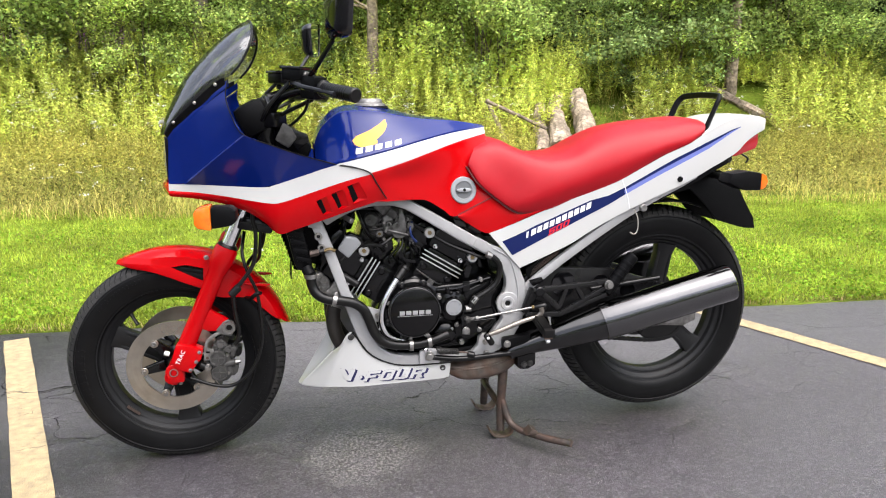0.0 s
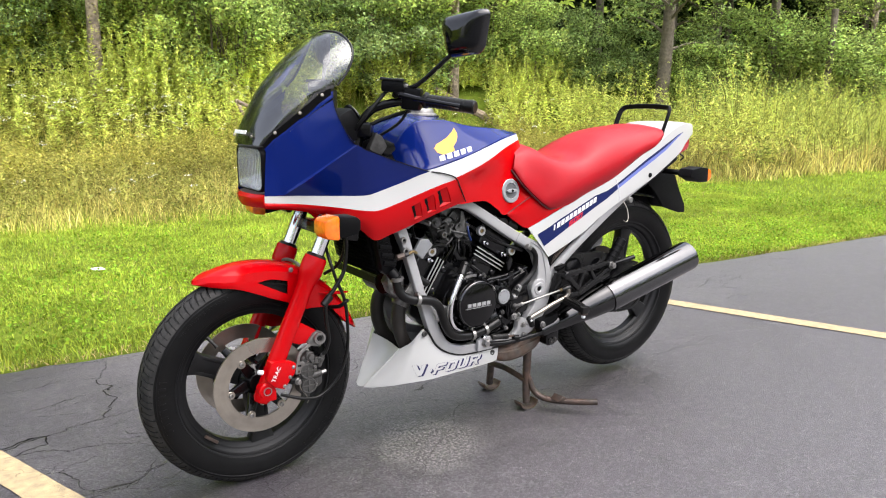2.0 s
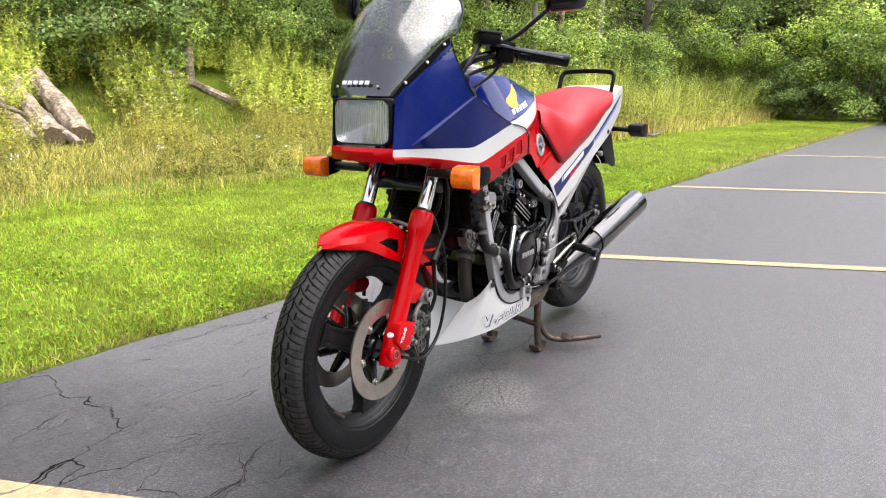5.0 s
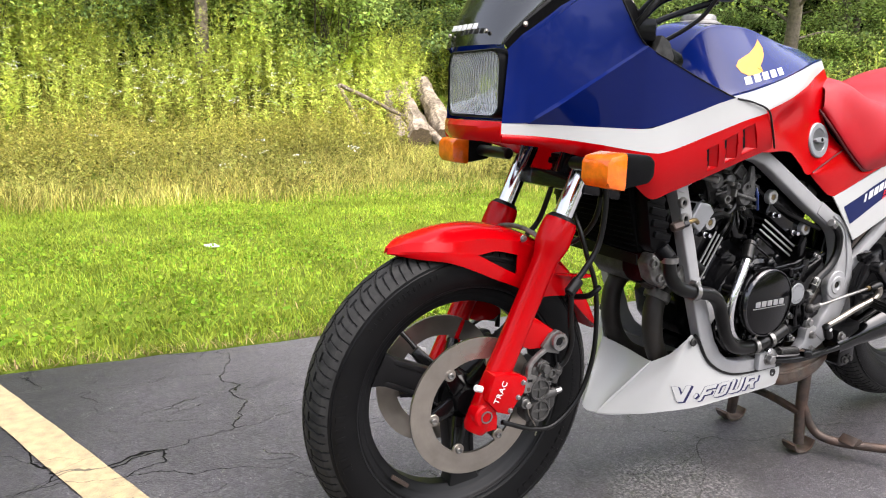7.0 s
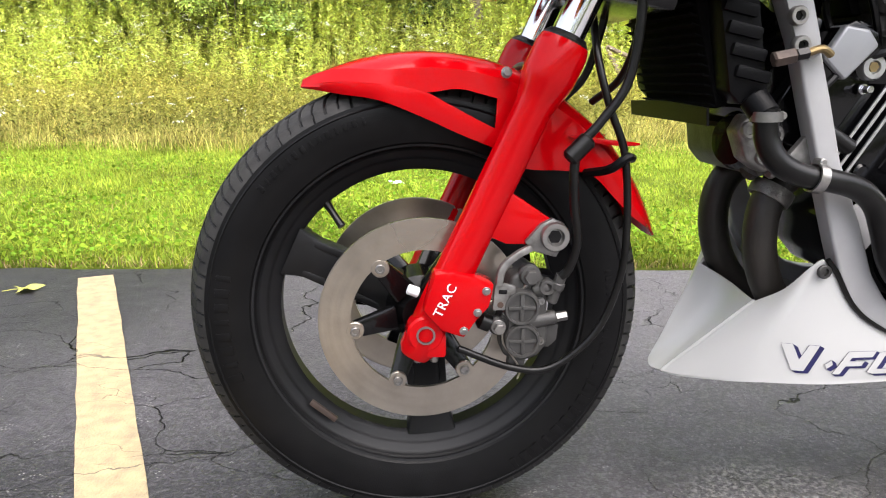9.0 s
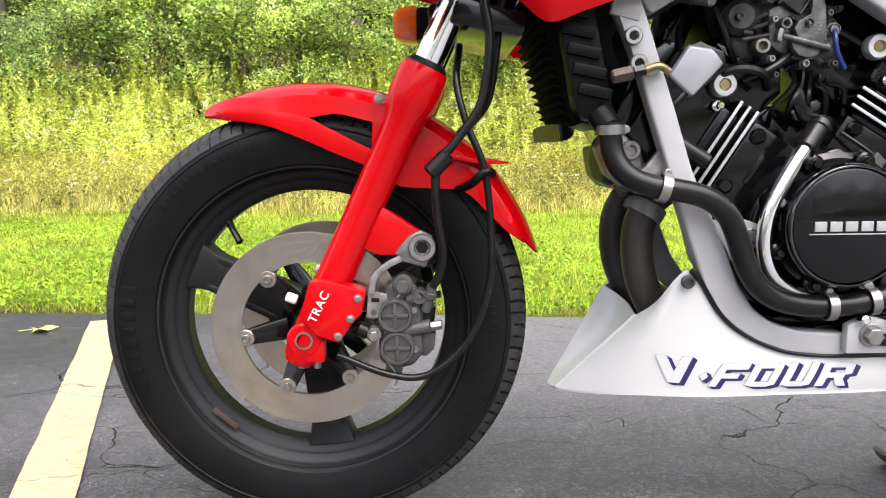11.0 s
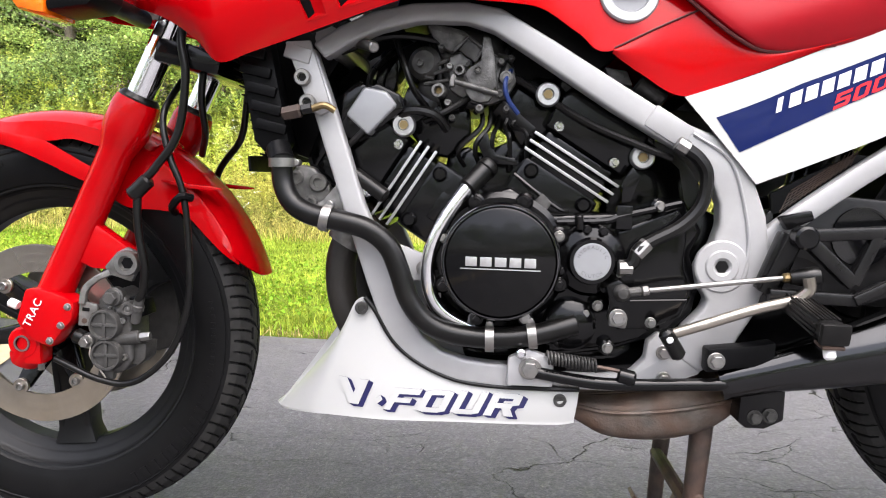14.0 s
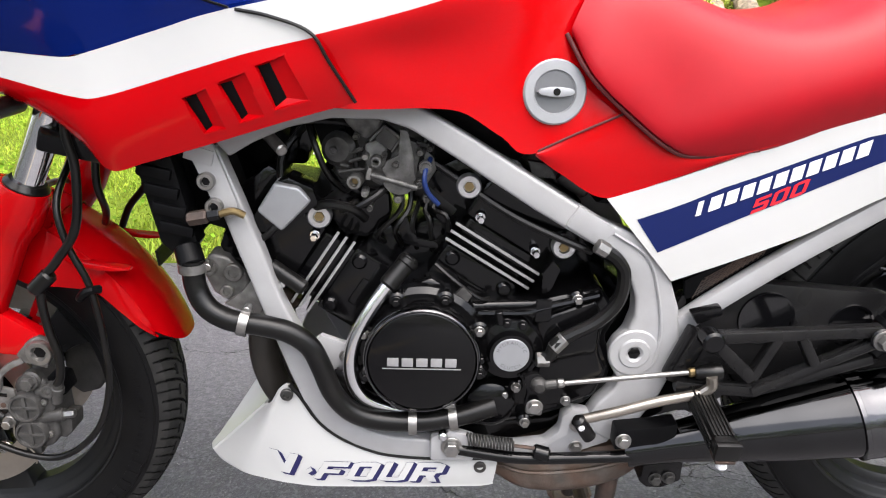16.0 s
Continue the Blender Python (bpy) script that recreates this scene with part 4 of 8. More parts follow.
def stand(ob, x, y, s=1.0, turn=0.0):
    ob.matrix_basis = pose(x, y, height(x, y), 0, 0, turn) @ Matrix.Diagonal((s, s, s, 1))
    return ob


def repeat(ob, x, y, s, turn):
    c = copy_thing(ob, Matrix())
    stand(c, x, y, s, turn)
    return c


kinds = [shrub(100, 3.0, 2.6, [LEAF], "dense green shrub at the edge of the wood"),
         shrub(110, 2.6, 3.4, [LEAF_LIGHT], "tall bright green shrub at the edge of the wood"),
         shrub(120, 3.4, 2.2, [LEAF_DARK], "dark green shrub under the trees")]
rs = random.Random(17)
first = [True] * 3
for i in range(46):
    x = -15 + i * 0.98 + rs.uniform(-0.5, 0.5)
    v = 12.6 + rs.uniform(-0.9, 1.6)
    if x > 12:
        v -= min(5.0, (x - 12) * 0.45)
    k = rs.choice((0, 0, 1, 2))
    args = (x, v + 1.2 - 0.085 * x, rs.uniform(0.8, 1.25), rs.uniform(0, 360))
    if first[k]:
        first[k] = False
        stand(kinds[k], *args)
    else:
        repeat(kinds[k], *args)

for i in range(18):
    repeat(kinds[rs.choice((0, 1, 2))], 26.5 + rs.uniform(-1.2, 1.2), -8 + i * 0.85, rs.uniform(0.8, 1.3), rs.uniform(0, 360))

woods = [tree(200, 9.0, 0.13, BARK, [LEAF], "slender grey-barked tree in full leaf"),
         tree(210, 10.0, 0.16, BARK, [LEAF_DARK], "dark woodland tree in full leaf", bare=0.22),
         tree(220, 8.0, 0.12, PALE_BARK, [LEAF_LIGHT], "pale-barked young tree with light green leaves", bare=0.28)]
first = [True] * 3
spots = [(1.9, 12.6, 2), (9.7, 12.4, 2), (-5.6, 14.2, 2), (-3.0, 13.6, 0), (4.9, 14.0, 0), (18.5, 9.6, 0), (21.5, 8.4, 2), (15.0, 10.5, 1), (25.0, 6.5, 1)]
for i in range(30):
    x = -17 + i * 1.55 + rs.uniform(-0.6, 0.6)
    v = 15.5 + rs.uniform(-0.8, 3.2)
    if x > 12:
        v -= min(7.0, (x - 12) * 0.4)
    spots.append((x, v + 1.2 - 0.085 * x, rs.choice((0, 1, 1, 2))))
for i in range(16):
    spots.append((29 + rs.uniform(0, 5), -7 + i * 0.95, rs.choice((0, 1, 1))))
for x, y, k in spots:
    args = (x, y, rs.uniform(0.85, 1.15), rs.uniform(0, 360))
    if first[k]:
        first[k] = False
        stand(woods[k], *args)
    else:
        repeat(woods[k], *args)

# unseen trees added behind the camera to darken reflections in paint and black parts
for i in range(34):
    a = radians(185 + i * 5.2)
    r = rs.uniform(25, 31)
    repeat(woods[rs.choice((0, 1, 1))], 1.5 + r * 1.3 * math.cos(a), -1.0 + r * math.sin(a), rs.uniform(0.9, 1.2), rs.uniform(0, 360))

# the wood goes on behind as one mass of leaves, its shade put into their colour
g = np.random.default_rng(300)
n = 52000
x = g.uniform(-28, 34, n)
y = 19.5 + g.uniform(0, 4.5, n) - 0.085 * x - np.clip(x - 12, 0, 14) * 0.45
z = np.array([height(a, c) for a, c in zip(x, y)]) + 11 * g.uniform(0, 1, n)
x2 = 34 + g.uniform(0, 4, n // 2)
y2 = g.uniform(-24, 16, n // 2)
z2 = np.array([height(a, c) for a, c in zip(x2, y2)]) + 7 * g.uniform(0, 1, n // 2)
# unseen half ring behind the camera, added to darken reflections
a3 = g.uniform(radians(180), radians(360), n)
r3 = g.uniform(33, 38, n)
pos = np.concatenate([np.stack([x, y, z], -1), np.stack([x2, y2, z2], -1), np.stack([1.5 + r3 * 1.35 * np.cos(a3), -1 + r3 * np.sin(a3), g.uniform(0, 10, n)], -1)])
stuff("far_woods", leaves(pos, (0.22, 0.45), 301, flat=0.6, slim=0.7), [SHADED_LEAF], "woods behind the first trees, leaves coloured dark for deep shade", "woods")


# cut logs lying up the bank, cut ends towards the lawn
def log(p, q, r, label, mat):
    p, q = Vector(p), Vector(q)
    top = thing("log", label, "log", group="felled logs")
    bm = bmesh.new()
    pts = [p.lerp(q, i / 13) for i in range(14)]
    g = np.random.default_rng(int(abs(p.x * 100)) + 5)
    rows = []
    axis = (q - p).normalized()
    a = axis.cross(Vector((0, 0, 1))).normalized()
    c = axis.cross(a)
    for i, s in enumerate(pts):
        s = s + a * 0.35 * r * noise.noise((i * 0.35, p.x, 2.0)) + c * 0.25 * r * noise.noise((i * 0.35, p.x, 7.0))
        rows.append([s + (a * math.cos(t) + c * math.sin(t)) * r * (1 - 0.014 * i) * (1 + 0.26 * noise.noise((math.cos(t) * 2, math.sin(t) * 2, i * 0.7 + p.x)) + 0.17 * noise.noise((math.cos(t) * 6, math.sin(t) * 6, i * 0.9 + p.y))) for t in np.linspace(0, 2 * math.pi, 33)[:-1]])
    grid(bm, rows, close=True)
    part("bark", bm, mat, top)
    for i in (0, -1):
        bm = bmesh.new()
        bm.faces.new([bm.verts.new(v) for v in rows[i]])
        part("cut_end", bm, WOOD_END, top)
    return top


log((5.30, 9.60, 0.16), (5.95, 11.9, 1.06), 0.20, "pale thick cut log lying up the bank", PALE_BARK)
log((4.66, 9.30, 0.18), (5.48, 11.8, 1.00), 0.185, "pinkish-grey split log lying up the bank", PALE_BARK)
log((4.98, 9.15, 0.08), (5.20, 10.9, 0.62), 0.075, "thin pale log in the pile", PALE_BARK)
log((4.38, 9.35, 0.12), (4.95, 11.3, 0.86), 0.12, "grey weathered log in the pile", PALE_BARK)
log((3.55, 10.0, 1.00), (4.62, 9.90, 0.52), 0.034, "thin grey branch lying across the pile", PALE_BARK)
log((3.95, 10.1, 0.30), (3.70, 10.5, 1.02), 0.04, "broken grey limb leaning in the pile", PALE_BARK)
log((9.95, 10.35, 0.28), (9.25, 12.7, 1.32), 0.13, "long pale birch log lying in the weeds", PALE_BARK)

# a dead branch at the foot of the reeds
branch = thing("fallen_branch", "bare grey fallen branch at the edge of the weeds", "branch")
bm = bmesh.new()
tube([(12.0, 3.1, 0.3), (12.5, 3.0, 0.22), (13.0, 2.85, 0.08), (13.6, 2.8, 0.12)], 0.022, 16, 7, bm, scales=[0.4, 1, 1.2, 0.8])
tube([(12.9, 2.9, 0.1), (12.6, 3.0, 0.45), (12.2, 3.1, 0.75)], 0.012, 10, 5, bm, scales=[1, 0.6, 0.2])
tube([(13.1, 2.85, 0.1), (13.2, 2.9, 0.4), (13.0, 3.0, 0.6)], 0.010, 10, 5, bm, scales=[1, 0.6, 0.2])
part("wood", bm, BARK, branch)

# a utility pole with its box, far along the lawn
POLE = material("weathered_pole", (0.42, 0.41, 0.39), 0.8, vary=0.15, scale=10, bump=0.004, bump_scale=60)
pole = thing("utility_pole", "pale weathered utility pole with a grey box", "pole")
part("post", rod((24.0, 8.0, 0), (24.3, 8.0, 8.5), 0.13, 14, 0.01, r1=0.10), POLE, pole)
part("transformer_box", block((24.25, 7.85, 6.0), (0.5, 0.4, 0.6), 0.03), GREY_RING, pole)
pole2 = thing("wooden_post", "short grey wooden post among the weeds", "post")
part("post", rod((18.5, 8.0, 0), (18.55, 8.0, 3.4), 0.08, 10, 0.01), BARK, pole2)

# a dead leaf and a bit of litter on the ground
leaf_mat = material("yellowing_fallen_leaf", (0.34, 0.34, 0.07), 0.7, vary=0.2, scale=60)
leaf = thing("fallen_leaf", "yellow-green maple leaf lying on the asphalt", "leaf", pose(-1.0, 1.05, 0.006, 0, 0, 30))
bm = bmesh.new()
pts = []
for i in range(20):
    a = 2 * math.pi * i / 20
    r = (0.05 if i % 4 == 0 else 0.022 if i % 2 == 0 else 0.030) * (0.7 if 7 < i < 13 else 1)
    pts.append(bm.verts.new((r * math.cos(a), r * math.sin(a), 0.004 + 0.006 * math.sin(3 * a))))
mid = bm.verts.new((0, 0, 0.001))
for i in range(20):
    bm.faces.new((pts[i], pts[(i + 1) % 20], mid))
part("blade", bm, leaf_mat, leaf)
part("stalk", tube([(0, 0, 0.003), (-0.03, 0.006, 0.003), (-0.055, 0.0, 0.004)], 0.0012, 8, 5), leaf_mat, leaf)
litter = thing("paper_scrap", "small white scrap lying in the lawn", "litter", pose(0.07, 2.68, 0.05, 8, 4, 20))
part("scrap", block((0, 0, 0), (0.07, 0.05, 0.004), 0.001), DECAL_WHITE, litter)

# ---- the motorcycle: x runs from the front axle to the tail, y to its right side ----
bike = thing("motorcycle", "red, white and blue sports motorcycle on its centre stand", "motorcycle", pose(0, -0.012, 0))


def wheel(name, c, tyre_profile, rim_r, bead_y, spokes, hub_r, groove_n, seed_label):
    """A cast wheel about c: rim, spokes, hub and a tyre with cut grooves."""
    m = Matrix.Translation(c)
    fr, by = rim_r, bead_y
    half_p = [(fr + 0.001, by + 0.003), (fr - 0.003, by + 0.0045), (fr - 0.007, by + 0.003), (fr - 0.009, by - 0.004), (fr - 0.014, by - 0.009), (fr - 0.020, by - 0.011), (fr - 0.0225, by - 0.014), (fr - 0.026, 0.019), (fr - 0.034, 0.0165), (fr - 0.038, 0.012)]
    ringp = [(r, -y) for r, y in half_p] + [(r, y) for r, y in reversed(half_p)] + [(fr - 0.004, by - 0.004), (fr - 0.012, 0.016), (fr - 0.014, 0.0), (fr - 0.012, -0.016), (fr - 0.004, -by + 0.004)]
    rim = part(name, lathe(ringp, m, 128, close=True), WHEEL, bike, "black cast three-spoke wheel")
    for a in spokes:
        bm = bmesh.new()
        t = radians(a)
        d = Vector((math.cos(t), 0, math.sin(t)))
        o = Vector(c)
        n = Vector((-math.sin(t), 0, math.cos(t)))
        pts = [o + d * (hub_r * 0.8 + (fr - 0.036 - hub_r * 0.8) * i / 8) for i in range(9)]
        sweep(bm, pts, box_ring(0.0155, 0.025, 0.005), cap=True, scales=[1.15, 1.08, 1.02, 0.98, 0.96, 0.97, 1.02, 1.14, 1.36])
        for s in (-1, 1):
            sweep(bm, [p + n * (s * 0.021 * (1.1 - 0.02 * i)) for i, p in enumerate(pts)], box_ring(0.017, 0.005, 0.002))
        part("spoke", bm, WHEEL, rim)
    part("hub", lathe([(0.0, -0.055), (hub_r * 0.55, -0.055), (hub_r * 0.7, -0.045), (hub_r, -0.03), (hub_r, 0.03), (hub_r * 0.7, 0.045), (hub_r * 0.55, 0.055), (0.0, 0.055)], m, 40), BLACK, rim)
    # tyre: sides turned, tread cut with slanting grooves
    per = 16
    seg = per * groove_n
    own = bmesh.new()
    rows = []
    half = tyre_profile[-1][0]
    fullp = tyre_profile + [(r, -y) for r, y in reversed(tyre_profile[:-1])]
    prof = []
    for (r0, y0), (r1, y1) in zip(fullp, fullp[1:]):
        k = 6 if min(r0, r1) > half - 0.030 else 2
        prof += [(r0 + (r1 - r0) * i / k, y0 + (y1 - y0) * i / k) for i in range(k)]
    prof.append(fullp[-1])
    wide = max(abs(y) for r, y in prof)
    cuts = []
    for r, y in prof:
        row, crow = [], []
        for k in range(seg):
            t = 2 * math.pi * k / seg
            cut = 0.0
            if r > half - 0.028:
                ay = abs(y)
                u = k / per - 1.9 * (1 - math.exp(-ay / 0.020)) + (0.5 if y > 0 else 0)
                cell = math.floor(u + 0.5) % groove_n
                d = abs(u - math.floor(u + 0.5))
                zig = abs((k / per / 2) % 1.0 - 0.5) * 2
                if 0.002 < ay < wide * (0.92 if cell % 3 == 0 else 0.86) and (cell % 2 == 0 or ay > wide * 0.34):
                    cut = (0.0030 if ay < wide * 0.6 else 0.0021) * min(1.0, max(0.0, ((0.085 if cell % 2 == 0 else 0.055) - d) / 0.03))
                if cell % 2 and wide * 0.30 < ay < wide * 0.36:
                    cut = max(cut, 0.004)
                if abs(y - 0.004 * (zig - 0.5)) < 0.0016:
                    cut = 0.005
            row.append((c[0] + (r - cut) * math.cos(t), c[1] + y, c[2] + (r - cut) * math.sin(t)))
            crow.append(cut)
        rows.append(row)
        cuts.append(crow)
    grid(own, rows, close=True)
    own.faces.ensure_lookup_table()
    for j in range(len(prof) - 1):
        ym = abs(prof[j][1] + prof[j + 1][1]) / 2
        if min(prof[j][0], prof[j + 1][0]) < half - 0.028 or ym > wide * 0.93:
            continue
        for k in range(seg):
            q = (k + 1) % seg
            if max(cuts[j][k], cuts[j][q], cuts[j + 1][k], cuts[j + 1][q]) == 0.0:
                own.faces[j * seg + k].material_index = 1
    ty = part("tyre", own, [TYRE, TREAD], rim, "black road tyre with slanting tread grooves", smooth=24)
    for s in (-1, 1):
        part("shoulder_ridge", lathe([(half - 0.032, s * (wide * 0.965)), (half - 0.0305, s * (wide * 0.985)), (half - 0.029, s * (wide * 0.955))], m, 96), TYRE, rim)
    for rr in (0.985, ):
        for s in (-1, 1):
            yy = s * (wide * 0.80)
            part("sidewall_rib", lathe([(rim_r + 0.007, yy * 0.94), (rim_r + 0.0095, yy * 0.985), (rim_r + 0.012, yy * 0.99)], m, 72), TYRE, rim)
    return rim


FW, RW = (0.0, 0.0, 0.288), (1.437, 0.0, 0.352)
front = wheel("front_wheel", FW, [(0.207, -0.034), (0.215, -0.0425), (0.232, -0.0485), (0.252, -0.0505), (0.268, -0.047), (0.280, -0.038), (0.288, -0.024), (0.2925, -0.010), (0.293, 0.0)], 0.217, 0.036, (155, 275, 35), 0.045, 106, "front")
rear = wheel("rear_wheel", RW, [(0.232, -0.038), (0.242, -0.048), (0.260, -0.055), (0.282, -0.0575), (0.300, -0.053), (0.313, -0.043), (0.322, -0.028), (0.3265, -0.012), (0.327, 0.0)], 0.242, 0.041, (78, 198, 318), 0.060, 112, "rear")


# raised maker's marks on the tyre side, as plain blocks
def sidewall_marks(c, r, y, a0, n, step, parent, tall=0.017, wide=0.011):
    for i in range(n):
        t = radians(a0 + i * step)
        o = Vector(c) + Vector((math.cos(t) * r, y, math.sin(t) * r))
        bm = bmesh.new()
        rot = Matrix.Translation(o) @ Matrix.Rotation(-t, 4, "Y")
        block((0, 0, 0), (tall, 0.0026, wide * (1.0 if i % 3 else 0.6)), 0.0005, bm=bm)
        bm.transform(rot)
        part("sidewall_mark", bm, TYRE, parent)


sidewall_marks(FW, 0.247, -0.0495, 168, 8, 4.4, front)
sidewall_marks(FW, 0.250, -0.0498, 106, 14, 2.6, front, 0.009, 0.006)
sidewall_marks(FW, 0.244, -0.0492, -24, 16, 2.4, front, 0.008, 0.006)
sidewall_marks(FW, 0.250, -0.0498, 300, 9, 4.2, front)

# scuffs on the edge of the front rim
for a0, a1 in ((100, 146), (172, 214)):
    bm = bmesh.new()
    sweep(bm, [(0.2178 * math.cos(radians(a0 + (a1 - a0) * i / 24)), -0.0405, FW[2] + 0.2178 * math.sin(radians(a0 + (a1 - a0) * i / 24))) for i in range(25)], ring(0.0009, 6), scales=[0.3 + 0.7 * abs(math.sin(i * 1.7)) for i in range(25)])
    part("rim_scuff", bm, DISC, front)

# discs with six bolted tabs each
for s, label in ((-1, "near"), (1, "off")):
    y = s * 0.072
    disc = part("brake_disc", lathe([(0.089 + 0.0395 * k / 16, y - 0.0025 - (0.00014 if k % 2 else 0) - (0.0002 if k % 5 == 0 else 0)) for k in range(17)] + [(0.1285 - 0.0395 * k / 16, y + 0.0025 + (0.00014 if k % 2 else 0)) for k in range(17)], Matrix.Translation(FW), 128, close=True), DISC, front, "worn steel brake disc")
    for k in range(6):
        t = radians(8 + 60 * k)
        o = Vector(FW) + Vector((math.cos(t) * 0.0845, y, math.sin(t) * 0.0845))
        part("disc_bolt", cap_screw(o + Vector((0, s * 0.003, 0)), 0.0060, 0.005, (0, s, 0)), STEEL, disc)
        bm = rod(o - Vector((0, 0.0028, 0)), o + Vector((0, 0.0028, 0)), 0.0112, 20, 0.0008)
        part("tab", bm, DISC, disc)
        bm = bmesh.new()
        a = Vector(FW) + Vector((math.cos(t) * 0.035, s * 0.045, math.sin(t) * 0.035))
        sweep(bm, [a.lerp(o - Vector((0, s * 0.006, 0)), i / 4) for i in range(5)], box_ring(0.007, 0.013, 0.003), scales=[1.2, 1.1, 1.0, 0.9, 0.8])
        part("carrier_arm", bm, BLACK, front)
part("valve", tube([(-0.118, -0.008, 0.425), (-0.108, -0.02, 0.412), (-0.098, -0.028, 0.398)], 0.0052, 10, 10, scales=[1.2, 0.9, 0.85, 1.0]), RUBBER, front)
part("balance_weight", block((-0.128, -0.034, 0.152), (0.042, 0.006, 0.008), 0.002, (0, 40, 0)), STAND, front)

# fork: polished upper tubes, red sliders
FA, FB, FC = Vector((-0.004, 0, 0.268)), Vector((0.157, 0, 0.617)), Vector((0.262, 0, 0.845))
fdir = (FB - FA).normalized()
fnor = Vector((-fdir.z, 0, fdir.x))
for s in (-1, 1):
    y = s * 0.092
    o = Vector((0, y, 0))
    prof = [(0.0, -0.02), (0.018, -0.02), (0.0230, -0.010), (0.0238, 0.06), (0.0228, 0.16), (0.0225, 0.308), (0.0262, 0.322), (0.0305, 0.338), (0.0315, 0.346), (0.0312, 0.376), (0.0285, 0.386), (0.0, 0.386)]
    leg = part("fork_leg", lathe(prof, aim(FA + o, fdir), 36), RED, bike, "red painted fork leg with polished upper tube")
    part("upper_tube", rod(FB + o - fdir * 0.01, FC + o, 0.0185, 28), CHROME, leg, "polished chrome fork tube")
    part("dust_seal", lathe([(0.0185, 0.0), (0.027, 0.0), (0.027, 0.006), (0.022, 0.012), (0.0185, 0.012)], aim(FB + o - fdir * 0.002, fdir), 28), RUBBER, leg)
    axle = Vector((0.0, y + s * 0.018, 0.283))
    bm = lathe([(0.0, -0.005), (0.0225, -0.005), (0.0225, 0.019), (0.0195, 0.022), (0.0100, 0.022), (0.0098, 0.004), (0.0, 0.004)], aim((0, y, 0.283), (0, s, 0)), 32)
    block((0.006, y + s * 0.006, 0.268), (0.038, 0.03, 0.03), 0.005, bm=bm)
    part("axle_clamp", bm, RED, leg)
    part("axle_end", lathe([(0.0112, -0.002), (0.0112, 0.002), (0.0090, 0.002), (0.0085, -0.004)], aim((0, y + s * 0.0225, 0.283), (0, s, 0)), 28), STEEL, leg)
    part("axle_bore", lathe([(0.0088, 0.0012), (0.0080, -0.010), (0.0, -0.010)], aim((0, y + s * 0.0225, 0.283), (0, s, 0)), 24), BLACK, leg)
    # a short pale bolt on the front of the leg
    part("reflector", rod((-0.008, y + s * 0.016, 0.334), (-0.021, y + s * 0.016, 0.339), 0.0062, 16, 0.001), DECAL_WHITE, leg)
    # lug behind the slider that carries the caliper
    bm = prism([(0.066, 0.438), (0.098, 0.452), (0.149, 0.418), (0.152, 0.398), (0.135, 0.387), (0.095, 0.389), (0.058, 0.405)], y - 0.011, y + 0.011, 0.004)
    part("caliper_lug", bm, RED, leg)
    # clinch bolts under the axle
    for dx in (-0.008, 0.012):
        part("pinch_bolt", bolt((dx, y, 0.251), 0.005, 0.008, (0, 0, -1)), STEEL, leg)
    # caliper with two pistons outside, hanger and hose union
    out = s
    cy = y + s * 0.010
    cal = part("brake_caliper", prism([(0.096, 0.330), (0.103, 0.350), (0.126, 0.361), (0.142, 0.350), (0.148, 0.322), (0.150, 0.262), (0.138, 0.246), (0.110, 0.238), (0.094, 0.252), (0.089, 0.290)], min(y - s * 0.045, cy), max(y - s * 0.045, cy), 0.006, seg=3), CALIPER, bike, "worn dark grey twin-piston brake caliper")
    for px, pz in ((0.115, 0.313), (0.117, 0.271)):
        bm = lathe([(0.0, -0.01), (0.0222, -0.01), (0.0222, 0.007), (0.0205, 0.0125), (0.0178, 0.0125), (0.0168, 0.0085), (0.0, 0.0085)], aim((px, cy, pz), (0, s, 0)), 36)
        part("piston_boss", bm, CALIPER, cal)
        bm = block((px, cy + s * 0.0092, pz), (0.034, 0.0046, 0.0048), 0.0012)
        block((px, cy + s * 0.0092, pz), (0.0048, 0.0046, 0.034), 0.0012, bm=bm)
        part("cross_rib", bm, CALIPER, cal)
    part("web", prism([(0.100, 0.300), (0.100, 0.284), (0.134, 0.284), (0.134, 0.300)], *sorted((cy - s * 0.004, cy + s * 0.005)), 0.002), CALIPER, cal)
    part("bleed_boss", rod((0.126, cy - s * 0.004, 0.291), (0.160, cy - s * 0.004, 0.296), 0.0095, 16, 0.002), CALIPER, cal)
    part("bleed_nipple", rod((0.158, cy - s * 0.004, 0.2955), (0.174, cy - s * 0.004, 0.298), 0.0062, 6, 0.001), STEEL, cal)
    part("lug", rod((0.128, cy - s * 0.006, 0.330), (0.150, cy - s * 0.004, 0.337), 0.0100, 16, 0.003), CALIPER, cal)
    part("lug_eye", lathe([(0.0, 0.002), (0.0045, 0.002), (0.0055, 0.006), (0.0090, 0.006), (0.0100, 0.003), (0.0100, -0.010)], aim((0.146, cy, 0.336), (0, s, 0)), 20), CALIPER, cal)
    part("hose_ferrule", rod((0.153, cy - s * 0.002, 0.316), (0.163, cy + s * 0.004, 0.352), 0.0068, 14, 0.001), CALIPER, cal)
    part("ferrule_band", rod((0.158, cy + s * 0.001, 0.333), (0.1605, cy + s * 0.0025, 0.342), 0.0082, 14, 0.001), CALIPER, cal)
    part("pad_box", prism([(0.138, 0.288), (0.166, 0.286), (0.164, 0.264), (0.154, 0.254), (0.138, 0.256)], *sorted((y - s * 0.034, y + s * 0.002)), 0.004), CALIPER, cal)
